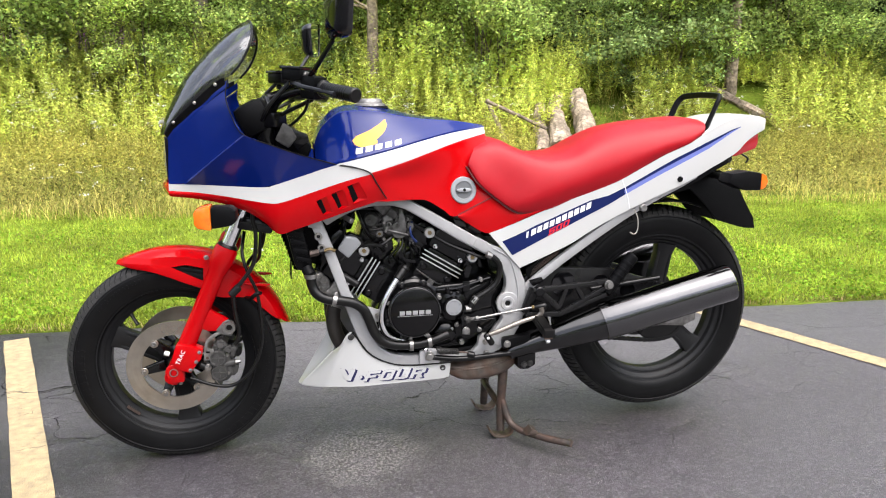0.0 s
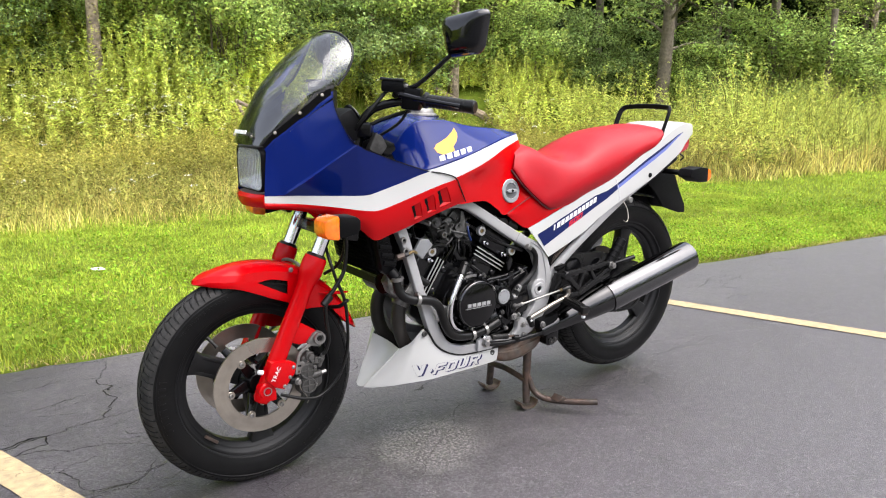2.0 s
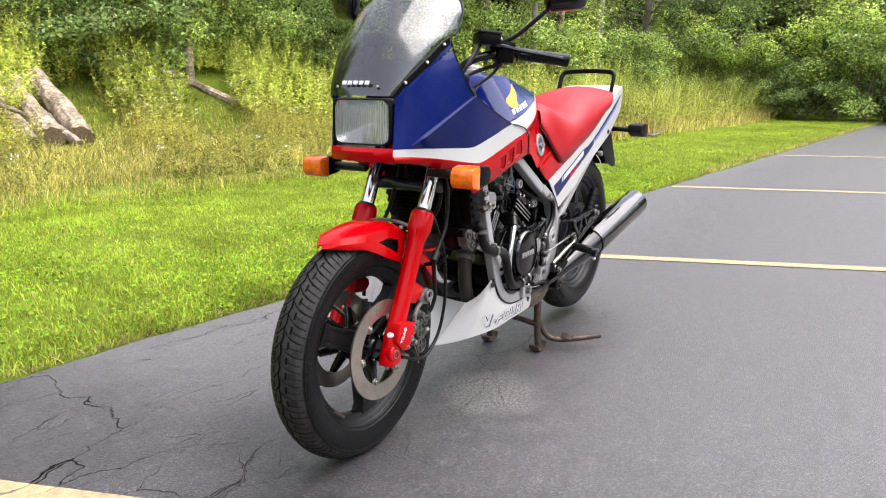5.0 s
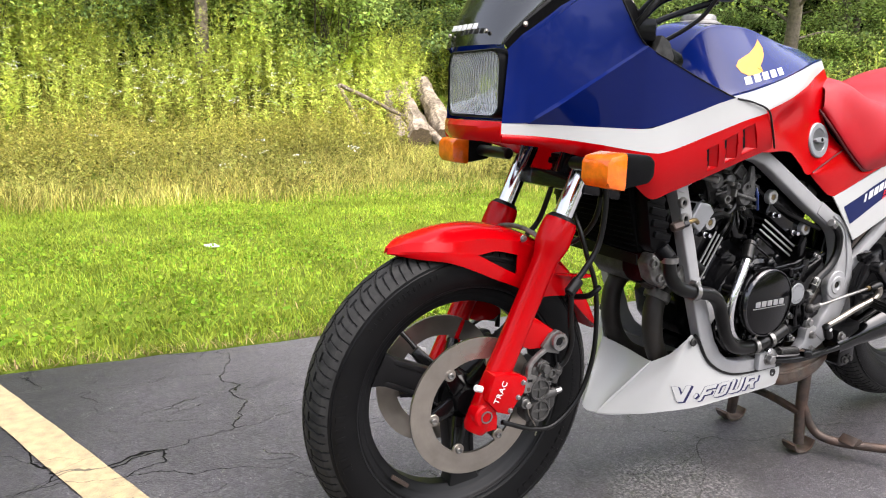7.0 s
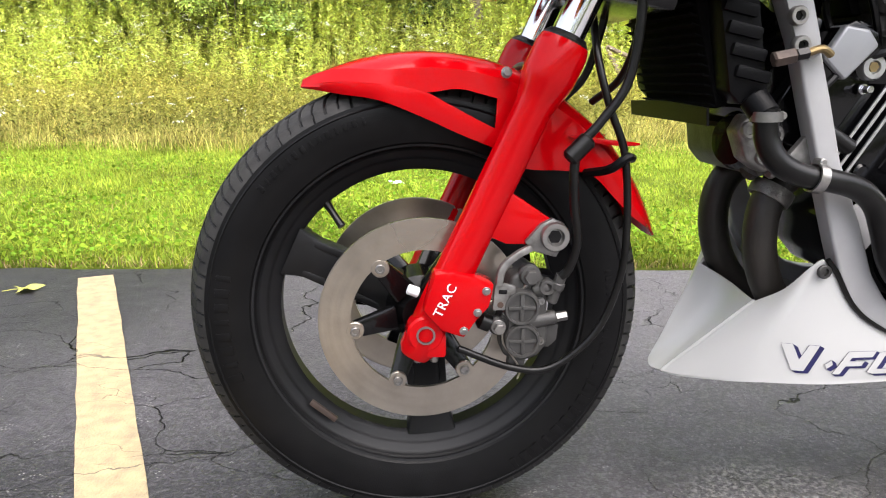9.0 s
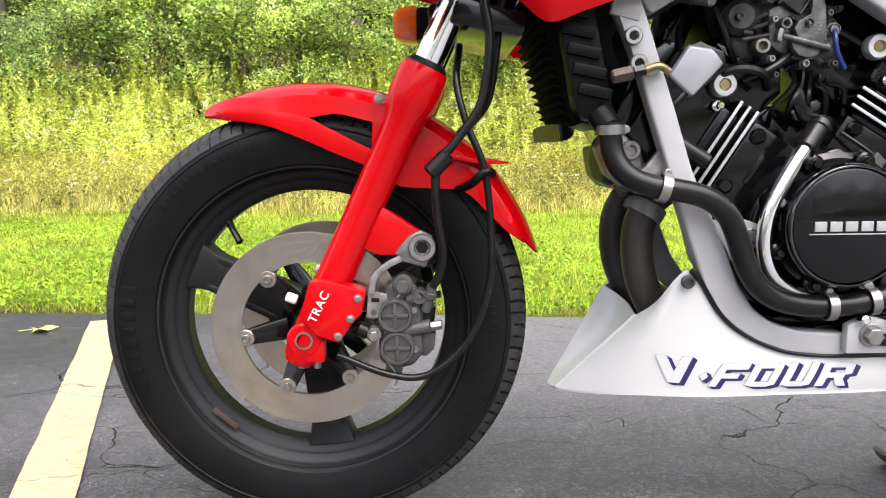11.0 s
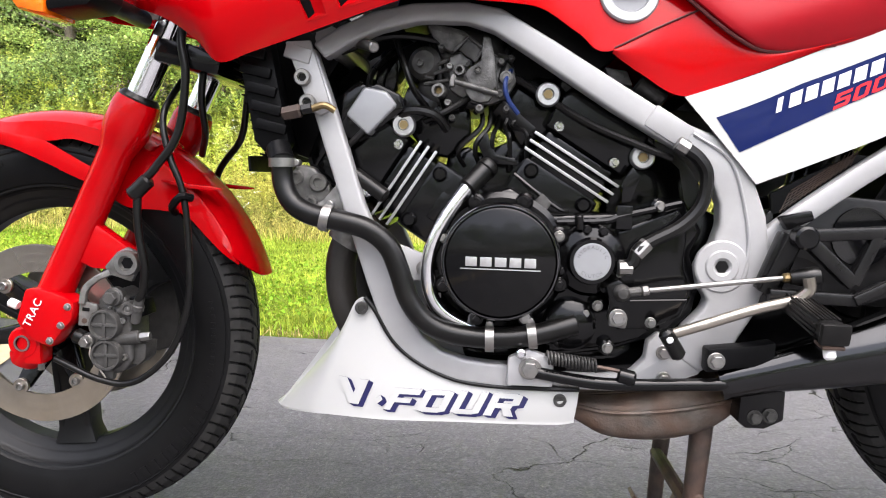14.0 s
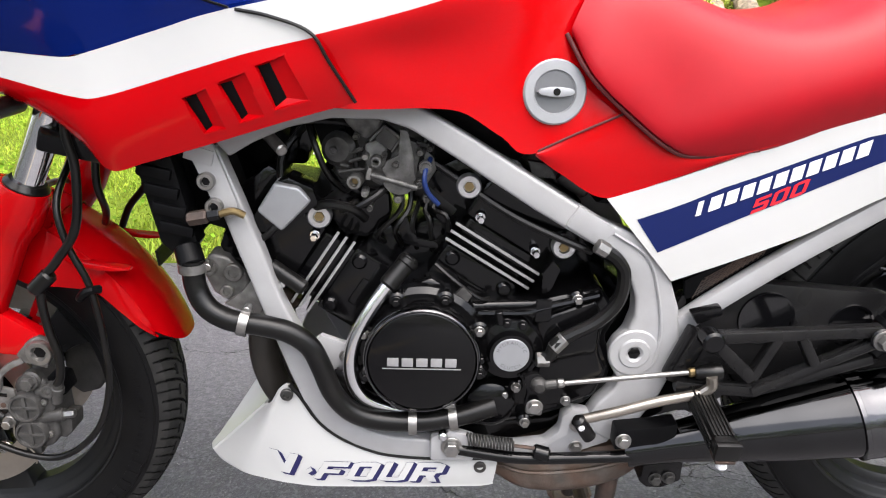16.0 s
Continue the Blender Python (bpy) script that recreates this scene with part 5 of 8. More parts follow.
    part("pad_box", prism([(0.140, 0.350), (0.160, 0.346), (0.164, 0.324), (0.146, 0.318)], *sorted((y - s * 0.034, y + s * 0.002)), 0.003), PLASTIC, cal)
    part("tail_tab", block((0.112, cy - s * 0.004, 0.243), (0.022, 0.012, 0.016), 0.003, (0, 8, 0)), CALIPER, cal)
    part("slide_boot", rod((0.064, cy - s * 0.004, 0.296), (0.082, cy - s * 0.004, 0.288), 0.0105, 18, 0.004), RUBBER, cal)
    for px, pz, r_ in ((0.125, 0.351, 0.0088), (0.088, 0.288, 0.0068)):
        part("slide_boss", rod((px, cy - s * 0.012, pz), (px, cy + s * 0.004, pz), r_ + 0.0045, 20, 0.003), CALIPER, cal)
        part("caliper_bolt", bolt((px, cy + s * 0.004, pz), r_, 0.009, (0, s, 0)), CALIPER if pz > 0.3 else STEEL, cal)
    for px, pz in ((0.139, 0.319), (0.140, 0.268)):
        part("caliper_screw", cap_screw((px, cy + s * 0.001, pz), 0.0046, 0.005, (0, s, 0)), STEEL, cal)
    part("pad_pin", rod((0.094, cy + s * 0.002, 0.303), (0.126, cy + s * 0.001, 0.345), 0.0022, 8), STEEL, cal)
    part("pad_spring", tube([(0.093, cy + s * 0.004, 0.284), (0.094, cy + s * 0.008, 0.268), (0.106, cy + s * 0.006, 0.250), (0.116, cy + s * 0.004, 0.232), (0.113, cy + s * 0.004, 0.220)], 0.0013, 24, 6), DISC, cal)
    # bare alloy hanger: an eye on the lug, a thin bent arm and a slotted foot
    hang = part("caliper_hanger", prism([(0.116, 0.393), (0.134, 0.414), (0.148, 0.421), (0.163, 0.414), (0.166, 0.398), (0.154, 0.374), (0.126, 0.382)], *sorted((y + s * 0.010, y + s * 0.019)), 0.0022), ALLOY, cal, "bare alloy caliper hanger")
    bm = bmesh.new()
    sweep(bm, spline([(0.124, y + s * 0.016, 0.386), (0.106, y + s * 0.018, 0.377), (0.090, y + s * 0.019, 0.362), (0.086, y + s * 0.020, 0.342)], 14), box_ring(0.0045, 0.0042, 0.0015))
    part("arm", bm, ALLOY, hang)
    part("foot", prism([(0.082, 0.346), (0.093, 0.344), (0.106, 0.341), (0.107, 0.332), (0.099, 0.328), (0.098, 0.311), (0.079, 0.311)], *sorted((y + s * 0.015, y + s * 0.021)), 0.0015), ALLOY, hang)
    part("slot", block((0.091, y + s * 0.0212, 0.334), (0.010, 0.0012, 0.005), 0.0004, (0, 4, 0)), BLACK, hang)
    part("slot", rod((0.0885, y + s * 0.0208, 0.318), (0.0885, y + s * 0.0216, 0.318), 0.0038, 14), STAND, hang)
    part("hanger_bolt", lathe([(0.0172, -0.003), (0.0172, 0.006), (0.0160, 0.0085), (0.0105, 0.0085), (0.0085, 0.003), (0.0, 0.003)], aim((0.1505, y + s * 0.019, 0.400), (0, s, 0)), 32), STEEL, hang)
    part("bolt_bore", lathe([(0.0, 0.0036), (0.0083, 0.0036)], aim((0.1505, y + s * 0.019, 0.400), (0, s, 0)), 6), BLACK, hang)
# anti-dive box on the near slider
y = -0.098
box = part("anti_dive_unit", prism([(0.010, 0.360), (0.030, 0.362), (0.052, 0.356), (0.064, 0.352), (0.080, 0.345), (0.074, 0.318), (0.058, 0.300), (0.045, 0.280), (0.018, 0.290), (-0.004, 0.315)], y - 0.024, y + 0.012, 0.005), RED, bike, "red anti-dive unit on the fork leg")
words("lettering", "TRAC", pose(0.022, -0.1235, 0.328, 90, -63, 0), 0.0155, DECAL_WHITE, box, "white letters", thick=0.0003, spacing=1.1)
for px, pz in ((0.070, 0.338), (0.060, 0.312), (0.044, 0.290)):
    part("unit_bolt", bolt((px, y - 0.023, pz), 0.004, 0.004), STEEL, box)

# front fender: crown, slotted side braces and tail piece
fen = None
bm = bmesh.new()
rows = []
N = 60
def fender_pt(a, y, drop=0.0):
    t = radians(a)
    w = 0.058
    r = 0.322 - 0.020 * (abs(y) / w) ** 2.6 - drop
    ofs = 0.006 if a > 60 else 0.0
    return (r * math.cos(t) + ofs, y, FW[2] + r * math.sin(t))
for i in range(N + 1):
    a = 117 - (117 - 72) * i / N
    w = 0.058 * min(1.0, 0.07 + 0.93 * math.sin(min(1, i / (N * 0.45)) * math.pi / 2))
    rows.append([fender_pt(a, w * k / 8) for k in range(-8, 9)])
grid(bm, rows)
fen = part("front_fender", bm, RED, bike, "glossy red slotted front fender")
shell(fen, 0.003)
bm = bmesh.new()
rows = []
for i in range(N + 1):
    rows.append([fender_pt(72 - (56 - 7 * (abs(k) / 8) ** 3) * i / N, 0.058 * k / 8, 0.0) for k in range(-8, 9)])
grid(bm, rows)
shell(part("fender_tail", bm, RED, fen), 0.003)
for s in (-1, 1):
    y = s * 0.060
    crown = [Vector(fender_pt(117 - 45 * i / 47, s * 0.0578 * min(1.0, 0.07 + 0.93 * math.sin(min(1, i / (47 * 0.45)) * math.pi / 2)))) for i in range(48)]
    head = [(-.1425, s * .0045, .5675), (-.104, s * .040, .5725), (-.060, s * .059, .572), (-.030, y, .569), (.004, y, .562)]
    st = spline(head + [(.040, y, .566), (.070, y, .560), (.122, y, .546)], 48)
    sb = spline(head + [(.026, y, .551), (.068, y, .529), (.098, y, .515), (.122, y, .505)], 48)
    lw = spline([(-.1430, s * .0045, .5665), (-.097, s * .043, .5600), (-.050, s * .060, .553), (.002, y, .533), (.040, y, .516), (.082, y, .499), (.115, y, .484)], 48)
    bm = bmesh.new()
    grid(bm, [crown, st])
    shell(part("upper_flank", bm, RED, fen), 0.003, 0)
    bm = bmesh.new()
    grid(bm, [sb, [(p + q) / 2 + Vector((0, s * 0.002, 0)) for p, q in zip(sb, lw)], lw])
    shell(part("front_brace", bm, RED, fen), 0.003, 0)
    # rear flank down to the ridge
    bm = bmesh.new()
    up = [Vector(fender_pt(74 - 51 * i / 49, s * 0.057)) for i in range(50)]
    lo = spline([(0.085, y, 0.500), (0.120, y, 0.474), (0.170, y, 0.470), (0.207, y, 0.464), (0.237, y, 0.436), (0.262, y, 0.412), (0.284, s * 0.058, 0.397)], 50)
    grid(bm, [up, [(p + q) / 2 + Vector((0, s * 0.003, 0)) for p, q in zip(up, lo)], lo])
    shell(part("rear_flank", bm, RED, fen), 0.003, 0)
    # ledge where the tail piece is joined
    bm = bmesh.new()
    sweep(bm, spline([(0.175, s * 0.062, 0.512), (0.22, s * 0.066, 0.505), (0.262, s * 0.066, 0.502)], 12), box_ring(0.010, 0.003, 0.001), scales=[0.3, 0.6, 0.8, 0.9, 1, 1, 1, 1, 1, 0.9, 0.7, 0.4])
    part("ledge", bm, RED, fen)
    part("fender_bolt", bolt((0.098, s * 0.062, 0.585), 0.005, 0.005, (0, s, 0)), STEEL, fen)
bm = tube([(0.128, -0.085, 0.575), (0.130, -0.05, 0.589), (0.130, 0.0, 0.594), (0.130, 0.05, 0.589), (0.128, 0.085, 0.575)], 0.0045, 24, 10)
part("fork_brace", bm, ALLOY, bike, "bare alloy fork brace above the fender")

# hoses at the fork
hose = lambda pts, r, name="brake_hose", mat=RUBBER: part(name, tube(pts, r, 70, 16), mat, bike)
hose([(0.285, -0.07, 0.80), (0.245, -0.105, 0.755), (0.228, -0.118, 0.70), (0.234, -0.120, 0.649), (0.224, -0.120, 0.576), (0.193, -0.120, 0.529), (0.170, -0.120, 0.500), (0.169, -0.120, 0.446), (0.176, -0.118, 0.397), (0.170, -0.112, 0.362), (0.162, -0.108, 0.350)], 0.0055)
hose([(0.20, -0.055, 0.65), (0.195, -0.100, 0.60), (0.207, -0.112, 0.549), (0.228, -0.114, 0.494), (0.236, -0.114, 0.410), (0.232, -0.112, 0.345), (0.207, -0.110, 0.279), (0.156, -0.108, 0.235), (0.105, -0.108, 0.236), (0.040, -0.104, 0.261)], 0.0045, "speedometer_cable")
hose([(0.30, 0.05, 0.80), (0.262, 0.06, 0.70), (0.250, 0.07, 0.64), (0.235, 0.085, 0.58), (0.195, 0.10, 0.53), (0.17, 0.11, 0.46), (0.165, 0.112, 0.36)], 0.0055)
hose([(0.268, -0.062, 0.79), (0.252, -0.085, 0.70), (0.243, -0.09, 0.63), (0.236, -0.06, 0.58), (0.215, -0.02, 0.55)], 0.0048, "wiring_lead")
bm = rod((0.184, -0.119, 0.514), (0.160, -0.121, 0.490), 0.0105, 14, 0.003)
part("hose_grommet", bm, RUBBER, bike)
bm = tube([(0.197, -0.07, 0.468), (0.212, -0.112, 0.478), (0.228, -0.121, 0.492), (0.238, -0.11, 0.49)], 0.0055, 16, 8)
part("cable_guide", bm, PLASTIC, bike)

# ---- fairing ----
fair = None
A = [(.026, -.091, .915), (.045, -.104, .936), (.10, -.127, .983), (.15, -.142, 1.024), (.19, -.152, 1.05)]
CUT = [(.19, -.152, 1.05), (.184, -.170, 1.008), (.198, -.190, .958), (.222, -.203, .917)]
CREASE = [(.060, -.106, .790), (.222, -.203, .917)]
LEDGE = [(.066, -.109, .7895), (.1045, -.1400, .8200), (.160, -.1725, .8650), (.225, -.2065, .9150)]
CREASE_ON = LEDGE + [(.29, -.2055, .889), (.37, -.2035, .861), (.448, -.198, .838)]
FLOOR_LINE = [(.022, -.094, .789), (.060, -.106, .790)]
D = [(.022, -.094, .789), (.10, -.117, .788), (.18, -.144, .785), (.262, -.171, .783), (.295, -.180, .790), (.37, -.191, .814), (.448, -.198, .838)]
D_ON = D + [(.490, -.201, .830), (.528, -.204, .820)]
E = [(.022, -.094, .772), (.10, -.117, .767), (.18, -.146, .757), (.27, -.177, .743), (.310, -.187, .746), (.40, -.197, .775), (.47, -.202, .797), (.533, -.204, .813)]
F = [(.022, -.090, .757), (.09, -.104, .750), (.16, -.120, .736), (.22, -.138, .715), (.262, -.152, .688), (.296, -.165, .660), (.34, -.172, .672), (.42, -.180, .698), (.50, -.187, .725), (.572, -.191, .747)]


def both(rows, n, mid, bulge):
    bm = strip_mesh(rows, n, mid=mid, bulge=bulge)
    return mirrored(bm)


# chin across the front, below the headlamp
bm = bmesh.new()
rows = []
for z, x0, kk in ((.792, .022, .018), (.783, .020, .026), (.770, .020, .026), (.758, .026, .024)):
    rows.append([(x0 - kk * math.cos(math.pi * y / 0.192), y, z) for y in np.linspace(-0.0945, 0.0945, 25)])
grid(bm, rows)
fair = shell(part("fairing", bm, RED, bike, "half fairing in blue, white and red paint"), 0.003)
# upper panel: a chamfer along the screen, a flat flank, and a straight crease with a ledge under it
A2 = [(x + .004, y - .004, z - .017) for x, y, z in A[:-1]] + [(.190, -.156, 1.034)]
top_, edge_ = straight(A, 50), straight(A2, 50)
foot_ = straight(FLOOR_LINE + CREASE[1:], 50)
cut_ = spline(CUT[0:1] + [(.190, -.156, 1.034)] + CUT[1:], 14)
for s in (-1, 1):
    bm = bmesh.new()
    grid(bm, [[(p.x, -s * p.y, p.z) for p in row] for row in (top_, [p.lerp(q, .5) + Vector((0, -.0008, 0)) for p, q in zip(top_, edge_)], edge_)])
    shell(part("upper_edge", bm, BLUE, fair), 0.003)
    bm = bmesh.new()
    rows = []
    for kk in range(12):
        t = kk / 11
        row = [p.lerp(q, t) for p, q in zip(edge_, foot_)]
        fix = cut_[2 + kk] - row[-1]
        rows.append([(p.x, -s * p.y, p.z) for p in (p + fix * (i / 49) ** 4 for i, p in enumerate(row))])
    grid(bm, rows)
    shell(part("upper_blue_panel", bm, BLUE, fair), 0.003)
    bm = bmesh.new()
    grid(bm, [[(p.x, -s * p.y, p.z) for p in straight(r, 30)] for r in (CREASE, LEDGE)])
    shell(part("crease_ledge", bm, BLUE, fair), 0.003)
    # the dark triangle under the crease, drawn in towards its foot
    bm = bmesh.new()
    hi, lo = straight(CREASE_ON, 60), straight([(.066, -.107, .7885)] + D[1:], 60)
    grid(bm, [[(p.x, -s * p.y, p.z) for p in (a.lerp(c, k / 5) for a, c in zip(hi, lo))] for k in range(6)])
    shell(part("lower_blue_panel", bm, BLUE, fair), 0.003)
sided("white_band", [D_ON, E], 60, 2, (0, 0, 0), WHITE, fair)
# red lower panel with three cut louvres
VENTS = [((.392, .747), (.419, .758), (.434, .715), (.410, .708)), ((.431, .764), (.462, .777), (.477, .730), (.450, .722)), ((.472, .783), (.503, .795), (.525, .748), (.488, .737))]
SLOTS = [((.3935, .7455), (.406, .751), (.4185, .717), (.4105, .7105)), ((.4325, .7625), (.445, .7665), (.458, .731), (.4505, .7245)), ((.4735, .7815), (.486, .786), (.501, .750), (.4885, .7395))]


def in_vent(x, z, grow=0.0):
    for v in VENTS:
        if all((b_[0] - a[0]) * (z - a[1]) - (b_[1] - a[1]) * (x - a[0]) <= 0 for a, b_ in zip(v, v[1:] + v[:1])):
            return True
    return False


for s in (-1, 1):
    bm = strip_mesh([[(x, -s * y, z) for x, y, z in r] for r in (E, F)], 110, mid=14, bulge=(0, s * 0.005, 0))
    bmesh.ops.subdivide_edges(bm, edges=bm.edges[:], cuts=1, use_grid_fill=True)
    whole = bm.copy()
    tree_ = BVHTree.FromBMesh(whole)
    whole.free()
    gone = [f for f in bm.faces if in_vent(f.calc_center_median().x, f.calc_center_median().z)]
    bmesh.ops.delete(bm, geom=gone, context="FACES")
    red_low = shell(part("lower_red_panel", bm, RED, fair), 0.003)
    for v, slot in zip(VENTS, SLOTS):
        cx, cz = sum(p[0] for p in v) / 4, sum(p[1] for p in v) / 4
        bm = bmesh.new()
        rings = []
        for pts, grow, dy in ((v, 1.10, -0.002), (v, 1.10, 0.0007), (v, 1.0, 0.0007), (v, 0.98, -0.001), (slot, 1.0, -0.007), (slot, 1.0, -0.009)):
            r_ = []
            for x, z in pts:
                x, z = cx + (x - cx) * grow, cz + (z - cz) * grow
                h = tree_.ray_cast(Vector((x, s * 0.6, z)), Vector((0, -s, 0)))[0]
                r_.append((x, (h.y if h else s * 0.195) + s * dy, z))
            rings.append(r_)
        grid(bm, rings, close=True)
        part("louvre_vane", bm, RED, red_low, smooth=20)
        # black cap stands in for the shade inside the slot
        bm = bmesh.new()
        bm.faces.new([bm.verts.new((x, y + s * .0015, z)) for x, y, z in rings[-1]])
        shell(part("slot_shade", bm, PLASTIC, red_low), .001)
    # dark plate added behind the slots, for the unlit inside
    part("louvre_backing", prism([(.385, .755), (.500, .798), (.518, .745), (.405, .700)], *sorted((s * .140, s * .160)), .002), PLASTIC, red_low)
# dark lip along the cockpit edge and the joint to the tank
for s in (-1, 1):
    part("edge_trim", tube([(x, -s * y, z + 0.001) for x, y, z in CUT + CREASE_ON[4:]], 0.0014, 50, 8), PLASTIC, fair)
    part("joint_seal", tube([(.455, -s * .199, .8375), (.490, -s * .204, .832), (.530, -s * .2075, .818), (.548, -s * .205, .790), (.574, -s * .196, .748)], 0.0019, 40, 8), RUBBER, fair)

# headlamp
lamp = part("headlamp", prism([(0.082, 0.800), (0.13, 0.82), (0.13, 0.89), (0.082, 0.906)], -0.08, 0.08, 0.01), BLACK, fair, "rectangular headlamp with fluted glass")
bm = bmesh.new()
def rounded(w, h, r, n=6):
    out = []
    for sy, sz, a0 in ((1, 1, 0), (-1, 1, 90), (-1, -1, 180), (1, -1, 270)):
        for k in range(n + 1):
            t = radians(a0 + 90 * k / n)
            out.append((sy * (w - r) + r * math.cos(t), sz * (h - r) + r * math.sin(t)))
    return out
def face_x(y, z):
    return 0.003 + 0.020 * (y / 0.09) ** 2 + 0.004 * (z / 0.055) ** 2
rows = []
for f in (1.0, 0.97, 0.85, 0.6, 0.3, 0.02):
    rows.append([(face_x(y * f, z * f) + (0.006 if f == 1.0 else 0), y * f, 0.853 + z * f) for y, z in rounded(0.083, 0.053, 0.020)])
grid(bm, rows, close=True)
shell(part("lens", bm, LENS, lamp, "fluted clear glass"), 0.004)
rows = []
bm = bmesh.new()
for f, dx in ((0.98, 0.012), (0.85, 0.025), (0.6, 0.045), (0.3, 0.055), (0.05, 0.057)):
    rows.append([(face_x(y, z) * 0.5 + dx, y * f, 0.853 + z * f) for y, z in rounded(0.083, 0.053, 0.020)])
grid(bm, rows, close=True)
part("reflector", bm, REFLECTOR, lamp)
bm = bmesh.new()
rings = [[(face_x(y, z) + dx, y * f, 0.853 + z * f) for y, z in rounded(0.083, 0.053, 0.020)] for f, dx in ((0.995, 0.010), (0.99, -0.001), (1.03, -0.002), (1.07, 0.004), (1.08, 0.03))]
grid(bm, rings, close=True)
part("bezel", bm, PLASTIC, lamp)

# screen
CEN = [(.000, 0, .915), (.006, 0, .935), (.027, 0, .983), (.072, 0, 1.062), (.15, 0, 1.143), (.205, 0, 1.188), (.238, 0, 1.204)]
SID = [(.024, -.093, .914), (.047, -.108, .944), (.104, -.132, .995), (.158, -.147, 1.040), (.200, -.156, 1.062), (.226, -.157, 1.092), (.246, -.152, 1.130), (.254, -.128, 1.165), (.250, -.080, 1.193), (.243, -.030, 1.203), (.238, 0, 1.204)]
cc, ss = spline(CEN, 40), spline(SID, 40)
bm = bmesh.new()
rows = []
for p, q in zip(cc, ss):
    row = []
    for k in range(-12, 13):
        t = abs(k) / 12 * math.pi / 2
        w = 1 - math.cos(t)
        row.append((p.x + (q.x - p.x) * w, math.copysign(abs(q.y) * math.sin(t), k), p.z + (q.z - p.z) * w))
    rows.append(row)
grid(bm, rows)
screen = part("windscreen", bm, SCREEN, bike, "smoked screen, black at its foot")
bm = bmesh.new()
tube([(x - 0.001, y, z) for x, y, z in SID[4:]] + [(x - 0.001, -y, z) for x, y, z in reversed(SID[4:-1])], 0.0032, 60, 8, bm)
part("screen_edging", bm, RUBBER, screen)
sided("screen_flange", [[(x - 0.002, y * 1.012, z + 0.001) for x, y, z in SID[:4] + [(.183, -.1525, 1.054)]], [(x + 0.010, y * 1.01, z - 0.014) for x, y, z in SID[:4] + [(.174, -.151, 1.050)]]], 30, 0, (0, 0, 0), PLASTIC, screen, t=0.002)
for x, y, z in ((.050, -.110, .945), (.107, -.134, .993), (.161, -.149, 1.037)):
    for s in (-1, 1):
        part("screen_screw", rod((x, -s * y, z), (x - 0.003, -s * (y - 0.005), z + 0.002), 0.0042, 14, 0.0015), DISC, screen)
for s in (-1, 1):
    part("screen_screw", rod((0.010, s * 0.06, 0.935), (0.005, s * 0.061, 0.937), 0.0035, 12, 0.001), DISC, screen)
# maker's mark across the foot of the screen: five plain white blocks
for i in range(5):
    y = -0.034 + i * 0.017
    part("mark_block", block((0.0015 + 0.6 * y * y, y, 0.9455), (0.002, 0.0125, 0.010), 0.0006, (0, 22, 0)), DECAL_WHITE, screen)

# ---- tank, side panels, seat and tail ----
T0 = [(.395, 0, .885), (.412, 0, .935), (.447, 0, .972), (.480, 0, .985), (.557, 0, .989), (.625, 0, .972), (.68, 0, .958), (.775, 0, .947), (.868, 0, .930)]
T0B = [(.395, -.085, .880), (.412, -.092, .920), (.447, -.098, .955), (.480, -.104, .968), (.557, -.108, .968), (.625, -.104, .956), (.69, -.090, .947), (.775, -.070, .941), (.866, -.045, .928)]
T1 = [(.400, -.145, .822), (.42, -.165, .832), (.455, -.180, .840), (.500, -.186, .850), (.56, -.181, .864), (.62, -.170, .879), (.70, -.148, .899), (.775, -.114, .914), (.866, -.070, .926)]
T2 = [(.420, -.165, .785), (.45, -.180, .792), (.49, -.192, .803), (.533, -.197, .815), (.585, -.190, .829), (.64, -.178, .845), (.71, -.154, .867), (.785, -.118, .889), (.868, -.078, .908)]
T3 = [(.520, -.186, .742), (.545, -.184, .740), (.575, -.178, .738), (.61, -.168, .738), (.65, -.158, .738), (.69, -.150, .733), (.735, -.144, .706), (.775, -.141, .687), (.885, -.139, .741)]
TM = [(.47, -.180, .762), (.50, -.186, .770), (.535, -.188, .777), (.575, -.183, .785), (.62, -.168, .793), (.67, -.154, .800), (.735, -.140, .803), (.79, -.126, .806), (.876, -.108, .828)]
between = lambda p, q, f: [tuple(Vector(a).lerp(Vector(c), f)) for a, c in zip(p, q)]
T0B = [(x, y * 1.06, z + .003) for x, y, z in T0B]
bm = loft([T0, between(T0, T0B, .85), T0B, between(T0B, T1, .12), between(T0B, T1, .9), T1, T2, TM, T3], 48, 5, mats=[0, 0, 0, 0, 0, 1, 2, 2])
tank = part("fuel_tank", mirrored(bm), [BLUE, WHITE, RED], bike, "blue, white and red fuel tank")
shell(tank, 0.002)
bm = lathe([(0.0, 0.012), (0.030, 0.012), (0.034, 0.008), (0.036, 0.0), (0.044, -0.004), (0.046, -0.010)], aim((0.555, 0, 0.992), (0, 0, 1)), 40)
cap = part("filler_cap", bm, ALLOY, tank, "satin alloy filler cap")
part("cap_ring", lathe([(0.046, -0.010), (0.050, -0.008), (0.052, -0.014)], aim((0.555, 0, 0.992), (0, 0, 1)), 40), PLASTIC, tank)
